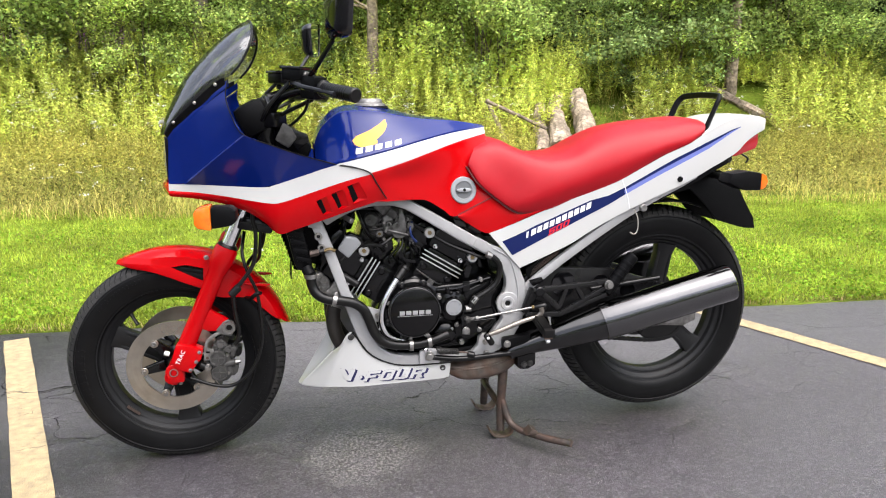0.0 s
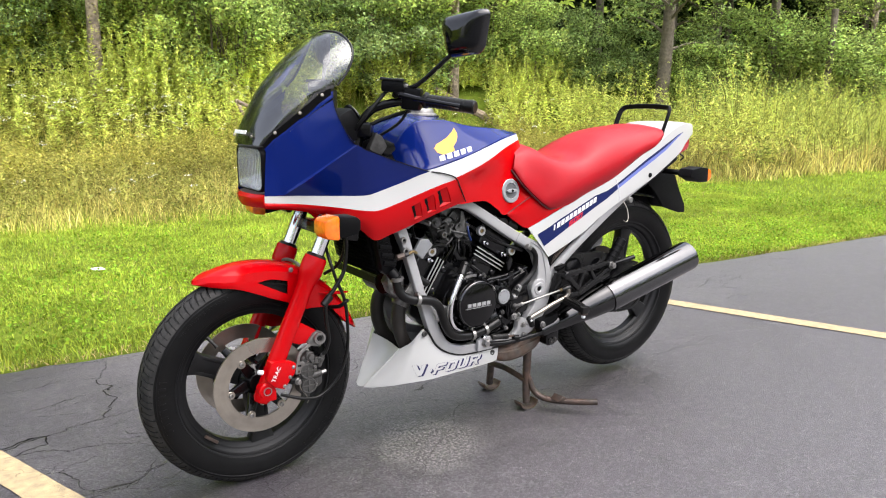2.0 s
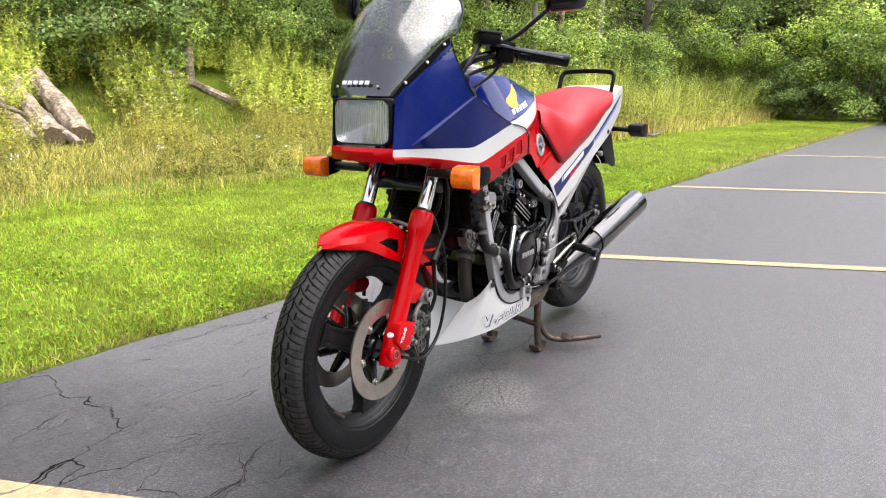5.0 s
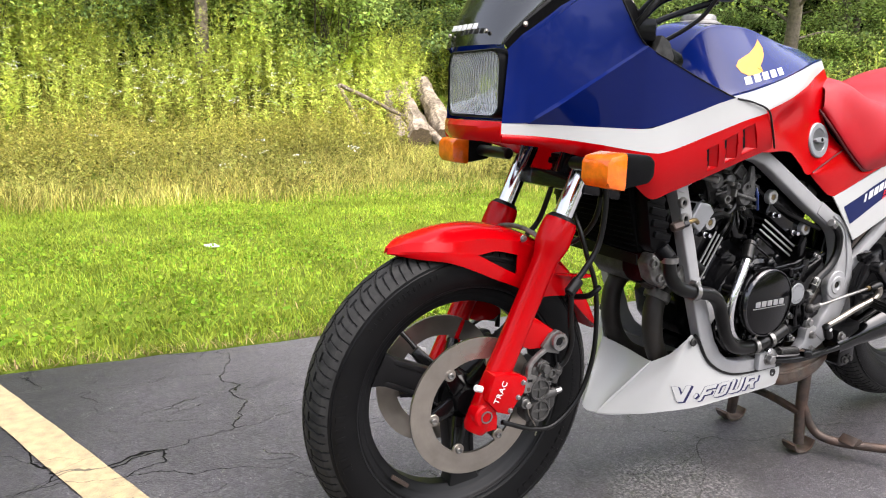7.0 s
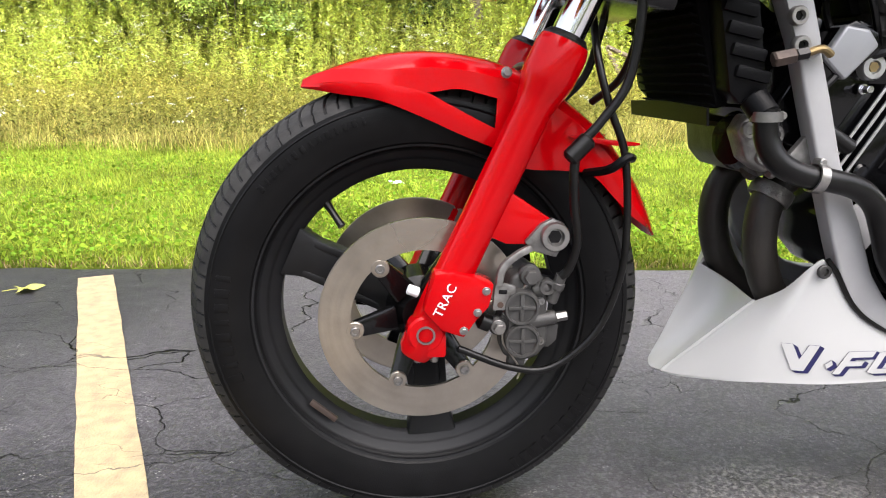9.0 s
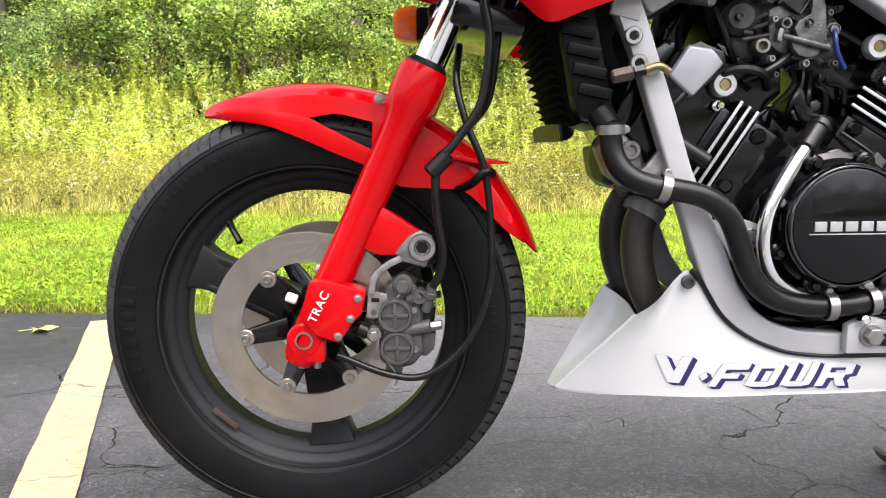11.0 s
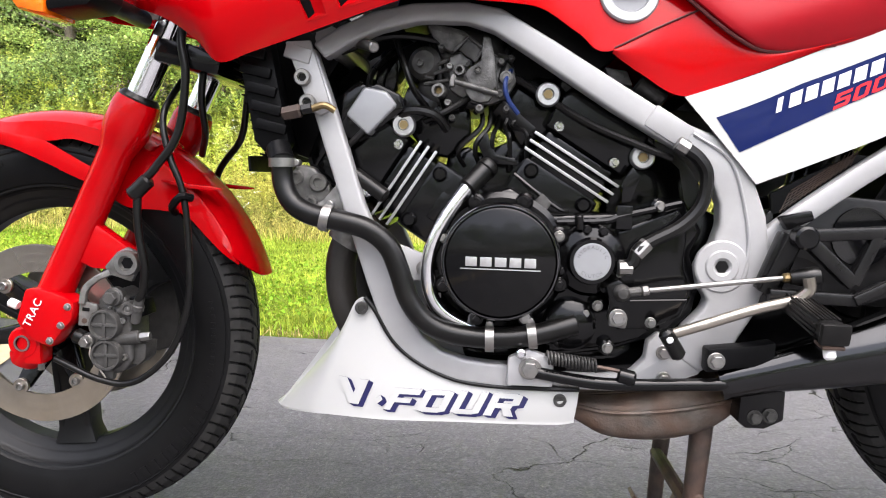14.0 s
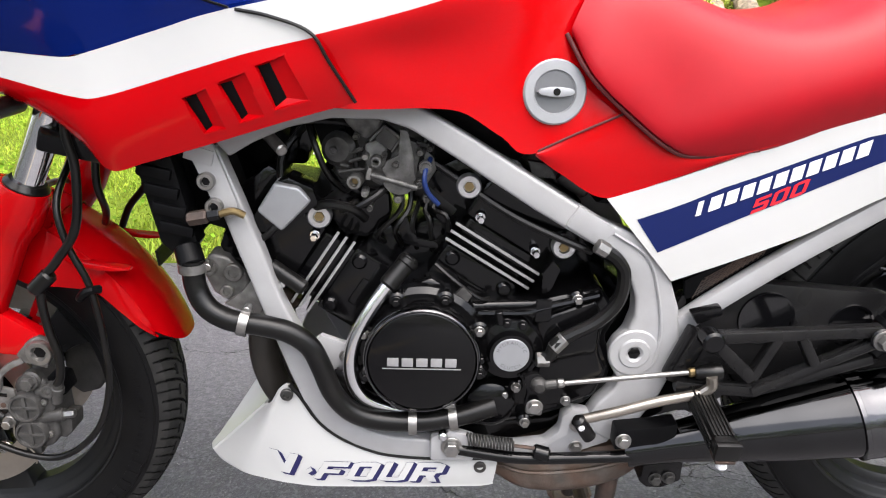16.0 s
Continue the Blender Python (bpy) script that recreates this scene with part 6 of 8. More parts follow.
# wing-shaped mark and maker's mark blocks on the tank flank, and the fuel dial below
tank_at = surface([tank])
for s in (-1, 1):
    decal("wing_mark", [(.492, .897), (.503, .908), (.540, .923), (.565, .938), (.582, .951), (.586, .935), (.580, .922), (.571, .912), (.556, .900), (.546, .895), (.557, .890), (.541, .884), (.513, .880), (.498, .886)], tank_at, s, YELLOW, tank, "yellow wing-shaped mark")
    for i in range(5):
        x = .508 + i * .0258
        z = .8715 + i * .0050
        decal("mark_block", [(x + dx + dz * .15, z + dz + dx * .19) for dx, dz in ((-.0088, -.0068), (.0088, -.0068), (.0088, .0068), (-.0088, .0068))], tank_at, s, DECAL_WHITE, tank)
    o = Vector((0.7935, tank_at(0.7935, 0.757, s) + s * 0.002, 0.757))
    fx = (tank_at(.803, .757, s) - tank_at(.784, .757, s)) / .019
    fz = (tank_at(.7935, .767, s) - tank_at(.7935, .747, s)) / .020
    d = (Vector((-fx, 1, -fz)) * s).normalized()
    dial = part("fuel_dial", lathe([(0.037, -0.012), (0.037, 0.001), (0.035, 0.003), (0.025, 0.003), (0.0235, 0.001), (0.0235, -0.006)], aim(o, d), 40), GREY_RING, tank, "grey dial ring in the red panel")
    part("dial_face", lathe([(0.0, 0.0005), (0.0235, 0.0005), (0.0235, -0.006)], aim(o, d), 32), DIAL_FACE, dial)
    part("dial_grip", merge(None, prism([(-.022, 0), (-.018, .0035), (-.006, .0055), (.006, .0055), (.018, .0035), (.022, 0), (.018, -.0035), (.006, -.0055), (-.006, -.0055), (-.018, -.0035)], .001, .009, .001), aim(o, d)), GREY_RING, dial)
    part("dial_screw", rod(o + d * 0.009, o + d * 0.0097, 0.0042, 12), BLACK, dial)

# red side cover under the seat nose
RC_TOP = [(.778, -.1405, .690), (.83, -.141, .716), (.884, -.140, .7405), (.930, -.141, .705), (.966, -.1415, .693), (1.00, -.142, .697), (1.055, -.1425, .7075)]
RC_LOW = [(.776, -.1395, .684), (.811, -.139, .661), (.864, -.1385, .635), (.93, -.1395, .657), (.989, -.141, .680), (1.02, -.142, .692), (1.055, -.1425, .705)]
for s in (-1, 1):
    part("panel_gap", tube([(x, -s * (y - .0016), z) for x, y, z in RC_TOP[:3]], .0014, 24, 6), SHUT_LINE, bike)
cover = sided("side_cover", [RC_TOP, RC_LOW], 60, 4, (0, -0.004, 0), RED, bike, "red, white and blue side cover and tail panel")


def yy(x):
    return -float(np.interp(x, [.86, 1.0, 1.3, 1.45, 1.55, 1.65, 1.73, 1.76, 1.774], [.1385, .142, .1455, .142, .133, .122, .098, .06, .0]))


def side(pts):
    return [(x, yy(x), z) for x, z in pts]


W1 = side([(.866, .634), (.93, .656), (.989, .679), (1.041, .700), (1.12, .728), (1.173, .745), (1.245, .771), (1.316, .807), (1.387, .843), (1.46, .873), (1.505, .898), (1.55, .922), (1.60, .941), (1.65, .950), (1.70, .9475), (1.74, .9405), (1.765, .930), (1.774, .925)])
W2 = side([(.957, .531), (1.03, .561), (1.107, .595), (1.15, .620), (1.195, .646), (1.277, .686), (1.394, .735), (1.46, .762), (1.532, .797), (1.603, .832), (1.632, .850), (1.66, .876), (1.70, .898), (1.735, .910), (1.765, .919), (1.774, .922)])
B1 = [(.904, .610), (.942, .625), (.965, .635), (1.002, .653), (1.038, .667), (1.083, .686), (1.128, .705), (1.160, .718), (1.185, .724), (1.215, .731), (1.262, .752), (1.37, .808), (1.422, .834), (1.525, .879), (1.60, .911), (1.632, .920)]
BM = [(1.262, .744), (1.37, .799), (1.422, .824), (1.525, .870), (1.60, .907), (1.632, .919)]
B2 = [(.934, .569), (.992, .598), (1.038, .621), (1.09, .645), (1.15, .674), (1.21, .702), (1.266, .733), (1.37, .786), (1.424, .811), (1.527, .859), (1.60, .902), (1.632, .918)]
bands = sided("white_side_panel", [W1, W2], 90, 8, (0, -0.002, 0), WHITE, cover)
band_at = surface(bands)


def stripe(name, top, low, s, mat, parent, label, n=70):
    """A painted stripe between two lines of (x, z), laid on the side panels."""
    bm = bmesh.new()
    hi, lo = (straight([(x, 0, z) for x, z in r], n) for r in (top, low))
    grid(bm, [[(p.x, band_at(p.x, p.z, s) + s * 0.0007, p.z) for p in (a.lerp(c, k / 5) for a, c in zip(hi, lo))] for k in range(6)])
    return part(name, bm, mat, parent, label)


FIGURES = {"5": [[(0, 0), (.9, 0), (1, .12), (1, .24), (0, .24)], [(.72, .1), (1, .12), (1, .5), (.72, .52)], [(0, .42), (.9, .42), (1, .5), (.9, .62), (0, .62)], [(0, .45), (.26, .45), (.26, 1), (0, 1)], [(.2, .78), (1, .78), (1, 1), (.2, 1)]],
           "0": [[(0, .08), (.28, 0), (.28, 1), (0, .92)], [(.72, 0), (1, .08), (1, .92), (.72, 1)], [(.2, 0), (.8, 0), (.8, .2), (.2, .2)], [(.2, .8), (.8, .8), (.8, 1), (.2, 1)]]}
for s, cv in zip((-1, 1), cover):
    stripe("blue_band", B1[:11], B2[:7], s, STRIPE_BLUE, cv, "dark blue stripe")
    stripe("blue_band", B1[10:], BM, s, STRIPE_BLUE, cv, "dark blue stripe")
    stripe("pale_band", BM, B2[6:], s, STRIPE_LIGHT, cv, "pale blue stripe tapering to the tail")
    part("panel_joint", tube([(x, band_at(x, z, s) + s * 0.0002, z) for x, z in ((1.256, .773), (1.264, .755), (1.271, .735), (1.277, .715), (1.282, .692))], 0.0012, 12, 6), DECAL_WHITE, cv)
    part("bung", rod((1.437, band_at(1.437, .772, s) - s * .002, .772), (1.437, band_at(1.437, .772, s) + s * .003, .772), 0.0085, 18, 0.001), PLASTIC, cv)
    # model name: plain white blocks, then the red number
    for i in range(11):
        x = 0.9765 + i * 0.0180
        z = 0.6268 + i * 0.00765
        w = 0.0068 if i else 0.0030
        decal("name_block", [(x + dx + dz * 0.10, z + dz + dx * 0.426) for dx, dz in ((-w, -.0088), (w, -.0088), (w, .0088), (-w, .0088))], band_at, s, DECAL_WHITE, cv, lift=0.0017)
    # red number in block figures, leaning forward along the stripe
    for i, ch in enumerate("500"):
        bm = bmesh.new()
        for k, q in enumerate(FIGURES[ch]):
            own = bmesh.new()
            shape = []
            for u, v in q:
                t = (i * .0235 + u * .0195 + v * .0045) if s < 0 else ((2 - i) * .0235 + (1 - u) * .0195 - v * .0045 + .0045)
                shape.append((1.0375 + t * .90, .6215 + t * .425 + v * .0170))
            own.faces.new([own.verts.new((x, 0, z)) for x, z in shape])
            bmesh.ops.triangulate(own, faces=own.faces[:])
            bmesh.ops.subdivide_edges(own, edges=own.edges[:], cuts=1)
            for v in own.verts:
                v.co.y = band_at(v.co.x, v.co.z, s) + s * (.0017 + .00006 * k)
            merge(bm, own)
        part("figure", bm, DECAL_RED, cv, "red figure")
# rear deck
bm = bmesh.new()
w_ = [p for p in spline(W1, 120) if p.x > 1.50]
rows = []
for p in w_:
    rows.append([(p.x, p.y * math.cos(math.pi * k / 14), p.z + 0.006 * math.sin(math.pi * k / 14)) for k in range(15)])
grid(bm, rows)
shell(part("tail_deck", bm, WHITE, bike, "white tail cowl deck"), 0.002)
bm = prism([(1.630, .833), (1.640, .829), (1.706, .853), (1.714, .868), (1.712, .899), (1.700, .893), (1.648, .868)], -0.098, 0.098, 0.006)
part("tail_lamp", bm, TAIL_RED, bike, "red tail lamp under the tail")

# seat
S_LOW = [(.808, -.128, .826), (.834, -.150, .783), (.877, -.154, .744), (.927, -.156, .707), (.966, -.150, .695), (1.041, -.147, .704), (1.12, -.145, .732), (1.173, -.144, .749), (1.245, -.144, .775), (1.316, -.143, .811), (1.387, -.142, .847), (1.46, -.144, .877), (1.512, -.132, .908)]
S_TUCK = [(x + 0.004, y + 0.012, z - 0.008) for x, y, z in S_LOW]
S_SIDE = [(.818, -.121, .850), (.846, -.136, .836), (.884, -.145, .800), (.932, -.154, .748), (.975, -.1600, .738), (1.045, -.1615, .756), (1.12, -.1605, .779), (1.18, -.158, .800), (1.25, -.155, .825), (1.32, -.151, .850), (1.39, -.147, .875), (1.465, -.140, .900), (1.517, -.126, .922)]
S_SHO = [(.828, -.108, .868), (.868, -.115, .874), (.91, -.122, .866), (.95, -.130, .845), (1.00, -.135, .829), (1.05, -.138, .823), (1.11, -.137, .833), (1.175, -.133, .860), (1.25, -.129, .884), (1.32, -.124, .900), (1.39, -.120, .914), (1.468, -.115, .929), (1.522, -.105, .932)]
S_TOP = [(.836, -.060, .884), (.875, -.062, .893), (.915, -.066, .886), (.955, -.070, .867), (1.00, -.072, .850), (1.05, -.074, .846), (1.11, -.073, .855), (1.17, -.070, .885), (1.24, -.067, .914), (1.32, -.063, .930), (1.40, -.060, .938), (1.47, -.058, .945), (1.528, -.055, .940)]
S_MID = [(x, 0, z + 0.004) for x, y, z in S_TOP]
bm = loft([S_TUCK, S_LOW, S_SIDE, S_SHO, S_TOP, S_MID], 64, 5)
seat = part("seat", mirrored(bm), VINYL, bike, "red vinyl stepped dual seat")
bm = bmesh.new()
grid(bm, [[(p.x, -p.y, p.z), p] for p in spline(S_TUCK, 40)])
part("seat_base", bm, PLASTIC, seat)
part("front_gap", tube([(x - 0.004, y + 0.006, z - 0.006) for x, y, z in S_LOW[:6]], 0.0026, 30, 8), SHUT_LINE, seat)

# grab rail
bm = bmesh.new()
path = spline([(1.515, -.112, .885), (1.530, -.114, .925), (1.556, -.114, .985), (1.566, -.108, 1.000), (1.572, -.090, 1.008), (1.574, 0, 1.012), (1.572, .090, 1.008), (1.566, .108, 1.000), (1.556, .114, .985), (1.530, .114, .925), (1.515, .112, .885)], 70)
sweep(bm, path, box_ring(0.006, 0.009, 0.004), up=(0, 0.3, 1))
part("grab_rail", bm, PLASTIC, bike, "black grab rail behind the seat")

# rear mudguard, plate bracket and indicators
bm = bmesh.new()
rows = []
for x, z, w in ((1.30, .675, .07), (1.40, .715, .08), (1.50, .760, .085), (1.58, .790, .085), (1.64, .765, .082), (1.68, .70, .080), (1.715, .640, .078), (1.735, .615, .076)):
    rows.append([(x + 0.012 * (1 - abs(k) / 4), w * k / 4, z) for k in range(-4, 5)])
grid(bm, rows)
guard = shell(part("rear_mudguard", bm, PLASTIC, bike, "black plastic rear mudguard"), 0.006, 0)
for s in (-1, 1):
    part("mudguard_side", prism([(1.40, .708), (1.50, .752), (1.60, .790), (1.655, .765), (1.69, .70), (1.728, .640), (1.735, .606), (1.700, .608), (1.65, .622), (1.604, .636), (1.560, .685), (1.506, .735)], s * 0.078, s * 0.084, 0.002), PLASTIC, guard)
    stalk = part("rear_indicator", prism([(1.525, .770), (1.575, .748), (1.628, .746), (1.628, .796), (1.585, .802), (1.535, .796)], min(s * .192, s * .250), max(s * .192, s * .250), 0.006), PLASTIC, bike, "black indicator with an amber lens")
    part("lens", prism([(1.628, .747), (1.645, .754), (1.651, .770), (1.645, .788), (1.628, .795)], min(s * .194, s * .248), max(s * .194, s * .248), 0.005), AMBER, stalk)
    part("stalk", rod((1.565, s * .085, .778), (1.570, s * .22, .776), 0.010, 14, 0.002), RUBBER, stalk)
    part("grommet", rod((1.60, s * .10, .825), (1.605, s * .125, .825), 0.011, 14, 0.003), RUBBER, guard)
part("under_tail", prism([(1.30, .672), (1.45, .735), (1.60, .812), (1.62, .845), (1.58, .845), (1.44, .775), (1.30, .71)], -0.125, 0.125, 0.004), PLASTIC, bike, "black plastic tray under the tail")
part("bungee_hook", tube([(1.295, -.150, .690), (1.300, -.165, .665), (1.296, -.175, .635), (1.285, -.178, .622), (1.272, -.176, .628)], 0.0016, 20, 6), DISC, bike)
part("seat_lock", rod((1.318, -.150, .694), (1.318, -.166, .694), 0.0105, 20, 0.002), ALLOY, bike)

# front indicators
for s in (-1, 1):
    bm = prism([(0.140, .695), (0.188, .702), (0.200, .713), (0.200, .738), (0.188, .747), (0.140, .749)], min(s * .207, s * .268), max(s * .207, s * .268), 0.007)
    ind = part("front_indicator", bm, PLASTIC, bike, "black indicator with an amber lens on its front")
    part("lens", prism([(0.100, .709), (0.107, .697), (0.141, .691), (0.141, .753), (0.107, .746), (0.100, .736)], min(s * .205, s * .270), max(s * .205, s * .270), 0.008), AMBER, ind)
    part("stalk", rod((0.170, s * .10, .722), (0.170, s * .21, .722), 0.0115, 14, 0.002), RUBBER, ind)

# steering head, clip-on bars, levers, mirrors, clocks
part("head_cover", prism([(.235, .830), (.375, .842), (.392, .880), (.345, .925), (.300, .952), (.245, .930)], -.088, .088, .012), PLASTIC, bike, "black cover over the steering head")
yoke = part("fork_yoke", prism([(0.225, .800), (0.310, .790), (0.318, .820), (0.232, .835)], -0.115, 0.115, 0.008), BLACK, bike, "black fork yoke")
part("lower_yoke", prism([(0.185, .668), (0.275, .650), (0.282, .680), (0.195, .700)], -0.115, 0.115, 0.008), BLACK, bike)
part("steering_stem", rod((0.235, 0, .67), (0.295, 0, .83), 0.026, 20, 0.003), BLACK, bike)
clocks = part("instrument_pod", block((0.245, 0, .955), (0.085, 0.25, 0.085), 0.022, (0, -28, 0)), PLASTIC, bike, "black instrument pod behind the screen")
for y in (-0.07, 0.07):
    part("dial_glass", rod((0.285, y, .975), (0.292, y, .978), 0.042, 28, 0.003), GLOSS, clocks)
for s in (-1, 1):
    fwd = Matrix.Translation((0, 0, 0)) if s < 0 else Matrix.Translation((-0.045, 0.02, 0))
    bar = part("handlebar", tube([(0.285, s * .100, .960), (0.315, s * .135, 1.005), (0.375, s * .18, 1.024), (0.424, s * .225, 1.026), (0.489, s * .340, 1.010)], 0.011, 30, 14), BLACK, bike, "black clip-on handlebar")
    a, c = Vector((0.421, s * .219, 1.027)), Vector((0.489, s * .341, 1.010))
    d = (c - a).normalized()
    bm = lathe([(0.0, 0.0), (0.021, 0.0), (0.021, 0.006), (0.0165, 0.009), (0.0165, 0.115), (0.0175, 0.13), (0.0175, 0.140), (0.014, 0.143), (0.0, 0.143)], aim(a, d), 28)
    grip = part("grip", bm, RUBBER, bar, "black ribbed rubber grip")
    for k in range(11):
        q = a + d * (0.018 + 0.0095 * k)
        part("grip_rib", lathe([(0.0165, -0.0022), (0.0172, -0.001), (0.0172, 0.001), (0.0165, 0.0022)], aim(q, d), 24), RUBBER, grip)
    part("switch_box", block((0.398, s * .192, 1.030), (0.05, 0.050, 0.058), 0.010, (0, 6, s * 45)), PLASTIC, bar)
    part("clamp", rod((0.262, s * .092, .838), (0.283, s * .092, .960), 0.026, 24, 0.004), BLACK, bar)
    part("riser", block((0.293, s * .110, .950), (0.055, 0.05, 0.040), 0.008, (0, 0, s * 40)), BLACK, bar)
    res = part("reservoir", block((0.362, s * .160, 1.062), (0.060, 0.062, 0.030), 0.007, (0, 4, s * 40)), PLASTIC, bar)
    part("reservoir_lid", block((0.361, s * .160, 1.079), (0.064, 0.066, 0.008), 0.003, (0, 4, s * 40)), GLOSS, res)
    part("sight_glass", rod((0.378, s * .186, 1.060), (0.384, s * .193, 1.060), 0.009, 16, 0.001), STEEL, res)
    lev = tube([(0.352, s * .180, 1.040), (0.348, s * .215, 1.040), (0.372, s * .260, 1.030), (0.405, s * .300, 1.022), (0.440, s * .345, 1.012)], 0.0065, 30, 8, scales=[1.3, 1.2, 1, 0.9, 0.8, 1.0])
    part("lever", lev, BLACK, bar)
    part("cable", tube([(0.345, s * .15, 1.050), (0.285, s * .14, .985), (0.262, s * .11, .93), (0.275, s * .07, .86), (0.30, s * .05, .80)], 0.0052, 30, 8), RUBBER, bar)
    part("cable", tube([(0.385, s * .195, 1.005), (0.372, s * .170, .970), (0.335, s * .13, .935), (0.30, s * .10, .92), (0.27, s * .08, .86)], 0.004, 30, 8), RUBBER, bar)
    part("switch_lead", tube([(0.392, s * .19, 1.000), (0.360, s * .15, .985), (0.320, s * .12, .965), (0.285, s * .10, .93)], 0.0055, 24, 8), RUBBER, bar)
    part("clip_on_clamp", prism([(.296, .900), (.318, .944), (.338, .932), (.352, .905), (.330, .878)], *sorted((s * .118, s * .142)), .005), DARK_ALLOY, bar)
    part("clamp_block", prism([(.336, .930), (.378, .914), (.384, .896), (.352, .872), (.338, .890)], *sorted((s * .105, s * .135)), .006), BLACK, bar)
    mir = part("mirror_stem", tube([(0.380, s * .185, 1.060), (0.390, s * .205, 1.060), (0.405, s * .235, 1.078), (0.448, s * .300, 1.143)], 0.0058, 24, 10), BLACK, bike, "black mirror on a thin stem")
    # housing: a rounded shell, its glass facing back
    bm = bmesh.new()
    rows = []
    for f, dx in ((0.15, -0.030), (0.55, -0.027), (0.82, -0.018), (0.97, -0.004), (1.0, 0.008), (0.97, 0.012), (0.94, 0.010)):
        rows.append([(0.458 + dx + 0.25 * (py * f), s * (.338 + py * f), 1.187 + pz * f + 0.10 * py * f) for py, pz in [(q[0] * (1 + 0.15 * q[1] / 0.045), q[1]) for q in rounded(0.060, 0.052, 0.020)]])
    grid(bm, rows, close=True)
    bm.faces.new([bm.verts.new(v) for v in rows[0]])
    part("housing", bm, GLOSS, mir)
    bm = bmesh.new()
    bm.faces.new([bm.verts.new((v[0] - 0.001, v[1], v[2])) for v in rows[-1]])
    part("glass", bm, MIRROR, mir)
    for o_ in (bar, mir):
        o_.matrix_basis = fwd

# ---- frame ----
SPAR_OUT = [(.405, .690), (.440, .713), (.480, .731), (.530, .742), (.597, .744), (.640, .737), (.705, .700), (.79, .649), (.863, .606), (.905, .590), (.935, .566), (.957, .535), (.974, .492), (.983, .440), (.980, .405), (.966, .365), (.945, .328), (.925, .305), (.905, .292)]
SPAR_IN = [(.868, .318), (.885, .350), (.905, .372), (.910, .385), (.897, .405), (.894, .425), (.900, .440), (.912, .455), (.919, .480), (.917, .505), (.903, .540), (.880, .562), (.845, .580), (.780, .617), (.670, .686), (.630, .710), (.597, .720), (.540, .720), (.490, .708), (.450, .690), (.420, .672)]
frame_m = None
for s in (-1, 1):
    ys = sorted((s * 0.106, s * 0.136))
    bm = prism(SPAR_OUT + SPAR_IN, ys[0], ys[1], 0.005, seg=3)
    fm = part("frame", bm, SILVER, bike, "silver painted perimeter frame with rectangular tubes")
    # pressed groove beside the pivot, pivot boss and its socket bolt
    part("groove", tube([(.880, s * .1365, .590), (.925, s * .1368, .560), (.945, s * .1368, .510), (.955, s * .1368, .455), (.948, s * .1368, .415)], 0.0022, 24, 6), SILVER, fm)
    part("pivot_boss", lathe([(0.033, -0.006), (0.033, 0.0005), (0.031, 0.0022), (0.021, 0.0024), (0.019, 0.0045), (0.0115, 0.0045), (0.0085, 0.002), (0.0085, -0.006), (0.0, -0.006)], aim((.924, s * .136, .428), (0, s, 0)), 40), SILVER, fm)
    part("socket", lathe([(0.0, 0.0015), (0.0083, 0.0015)], aim((.924, s * .136, .428), (0, s, 0)), 6), BLACK, fm)
    part("spar_lug", block((.850, s * .128, .598), (.055, .022, .030), .004, (0, -31 * -1, 0)), SILVER, fm)
    # front downtube with its bolted upper joint and the curved cradle
    DL = [(.378, .676), (.404, .617), (.422, .561), (.453, .468), (.480, .390), (.495, .350), (.514, .316), (.535, .297), (.562, .280), (.60, .267), (.64, .263), (.672, .262)]
    DR = [(.672, .291), (.64, .292), (.61, .295), (.580, .304), (.556, .322), (.535, .352), (.508, .419), (.474, .491), (.452, .560), (.432, .618), (.408, .684)]
    ys = sorted((s * 0.112, s * 0.139))
    part("downtube", prism(DL + DR, ys[0], ys[1], 0.0045, seg=3), SILVER, fm)
    joint = part("joint_plate", prism([(.372, .690), (.404, .692), (.428, .622), (.430, .606), (.418, .600), (.405, .607), (.392, .640)], *sorted((s * .1385, s * .1450)), .002), SILVER, fm)
    for x, z in ((.396, .646), (.403, .6155)):
        part("joint_bolt", cap_screw((x, s * .1445, z), .0105, .009, (0, s, 0)), STEEL, joint)
        part("joint_socket", lathe([(.0, .0046), (.0052, .0046)], aim((x, s * .1445, z), (0, s, 0)), 6), BLACK, joint)
    part("joint_step", block((.389, s * .141, .676), (.034, .012, .018), .002, (0, 16, 0)), SILVER, fm)
    # rear subframe rail
    bm = bmesh.new()
    sweep(bm, spline([(.968, s * .122, .452), (1.02, s * .123, .496), (1.11, s * .124, .563), (1.25, s * .124, .655), (1.36, s * .120, .715), (1.50, s * .115, .78)], 30), box_ring(0.010, 0.0135, 0.006))
    part("subframe_rail", bm, SILVER, fm)
    # lower rail behind the cradle
    bm = prism([(.70, .262), (.80, .262), (.86, .270), (.905, .289), (.925, .318), (.905, .345), (.885, .330), (.870, .336), (.853, .340), (.840, .328), (.838, .306), (.820, .287), (.78, .281), (.70, .281)], *sorted((s * .112, s * .134)), .004)
    part("lower_rail", bm, SILVER, fm)
    for x, z in ((.860, .316), (.862, .282)):
        part("rail_bolt", bolt((x, s * .134, z), .007, .007, (0, s, 0)), STEEL, fm)
part("cross_member", rod((.42, -.12, .70), (.42, .12, .70), .016, 14), SILVER, bike)
part("hanger_pin", rod((.452, -.10, .700), (.486, -.150, .684), .007, 14, .002), STEEL, bike)
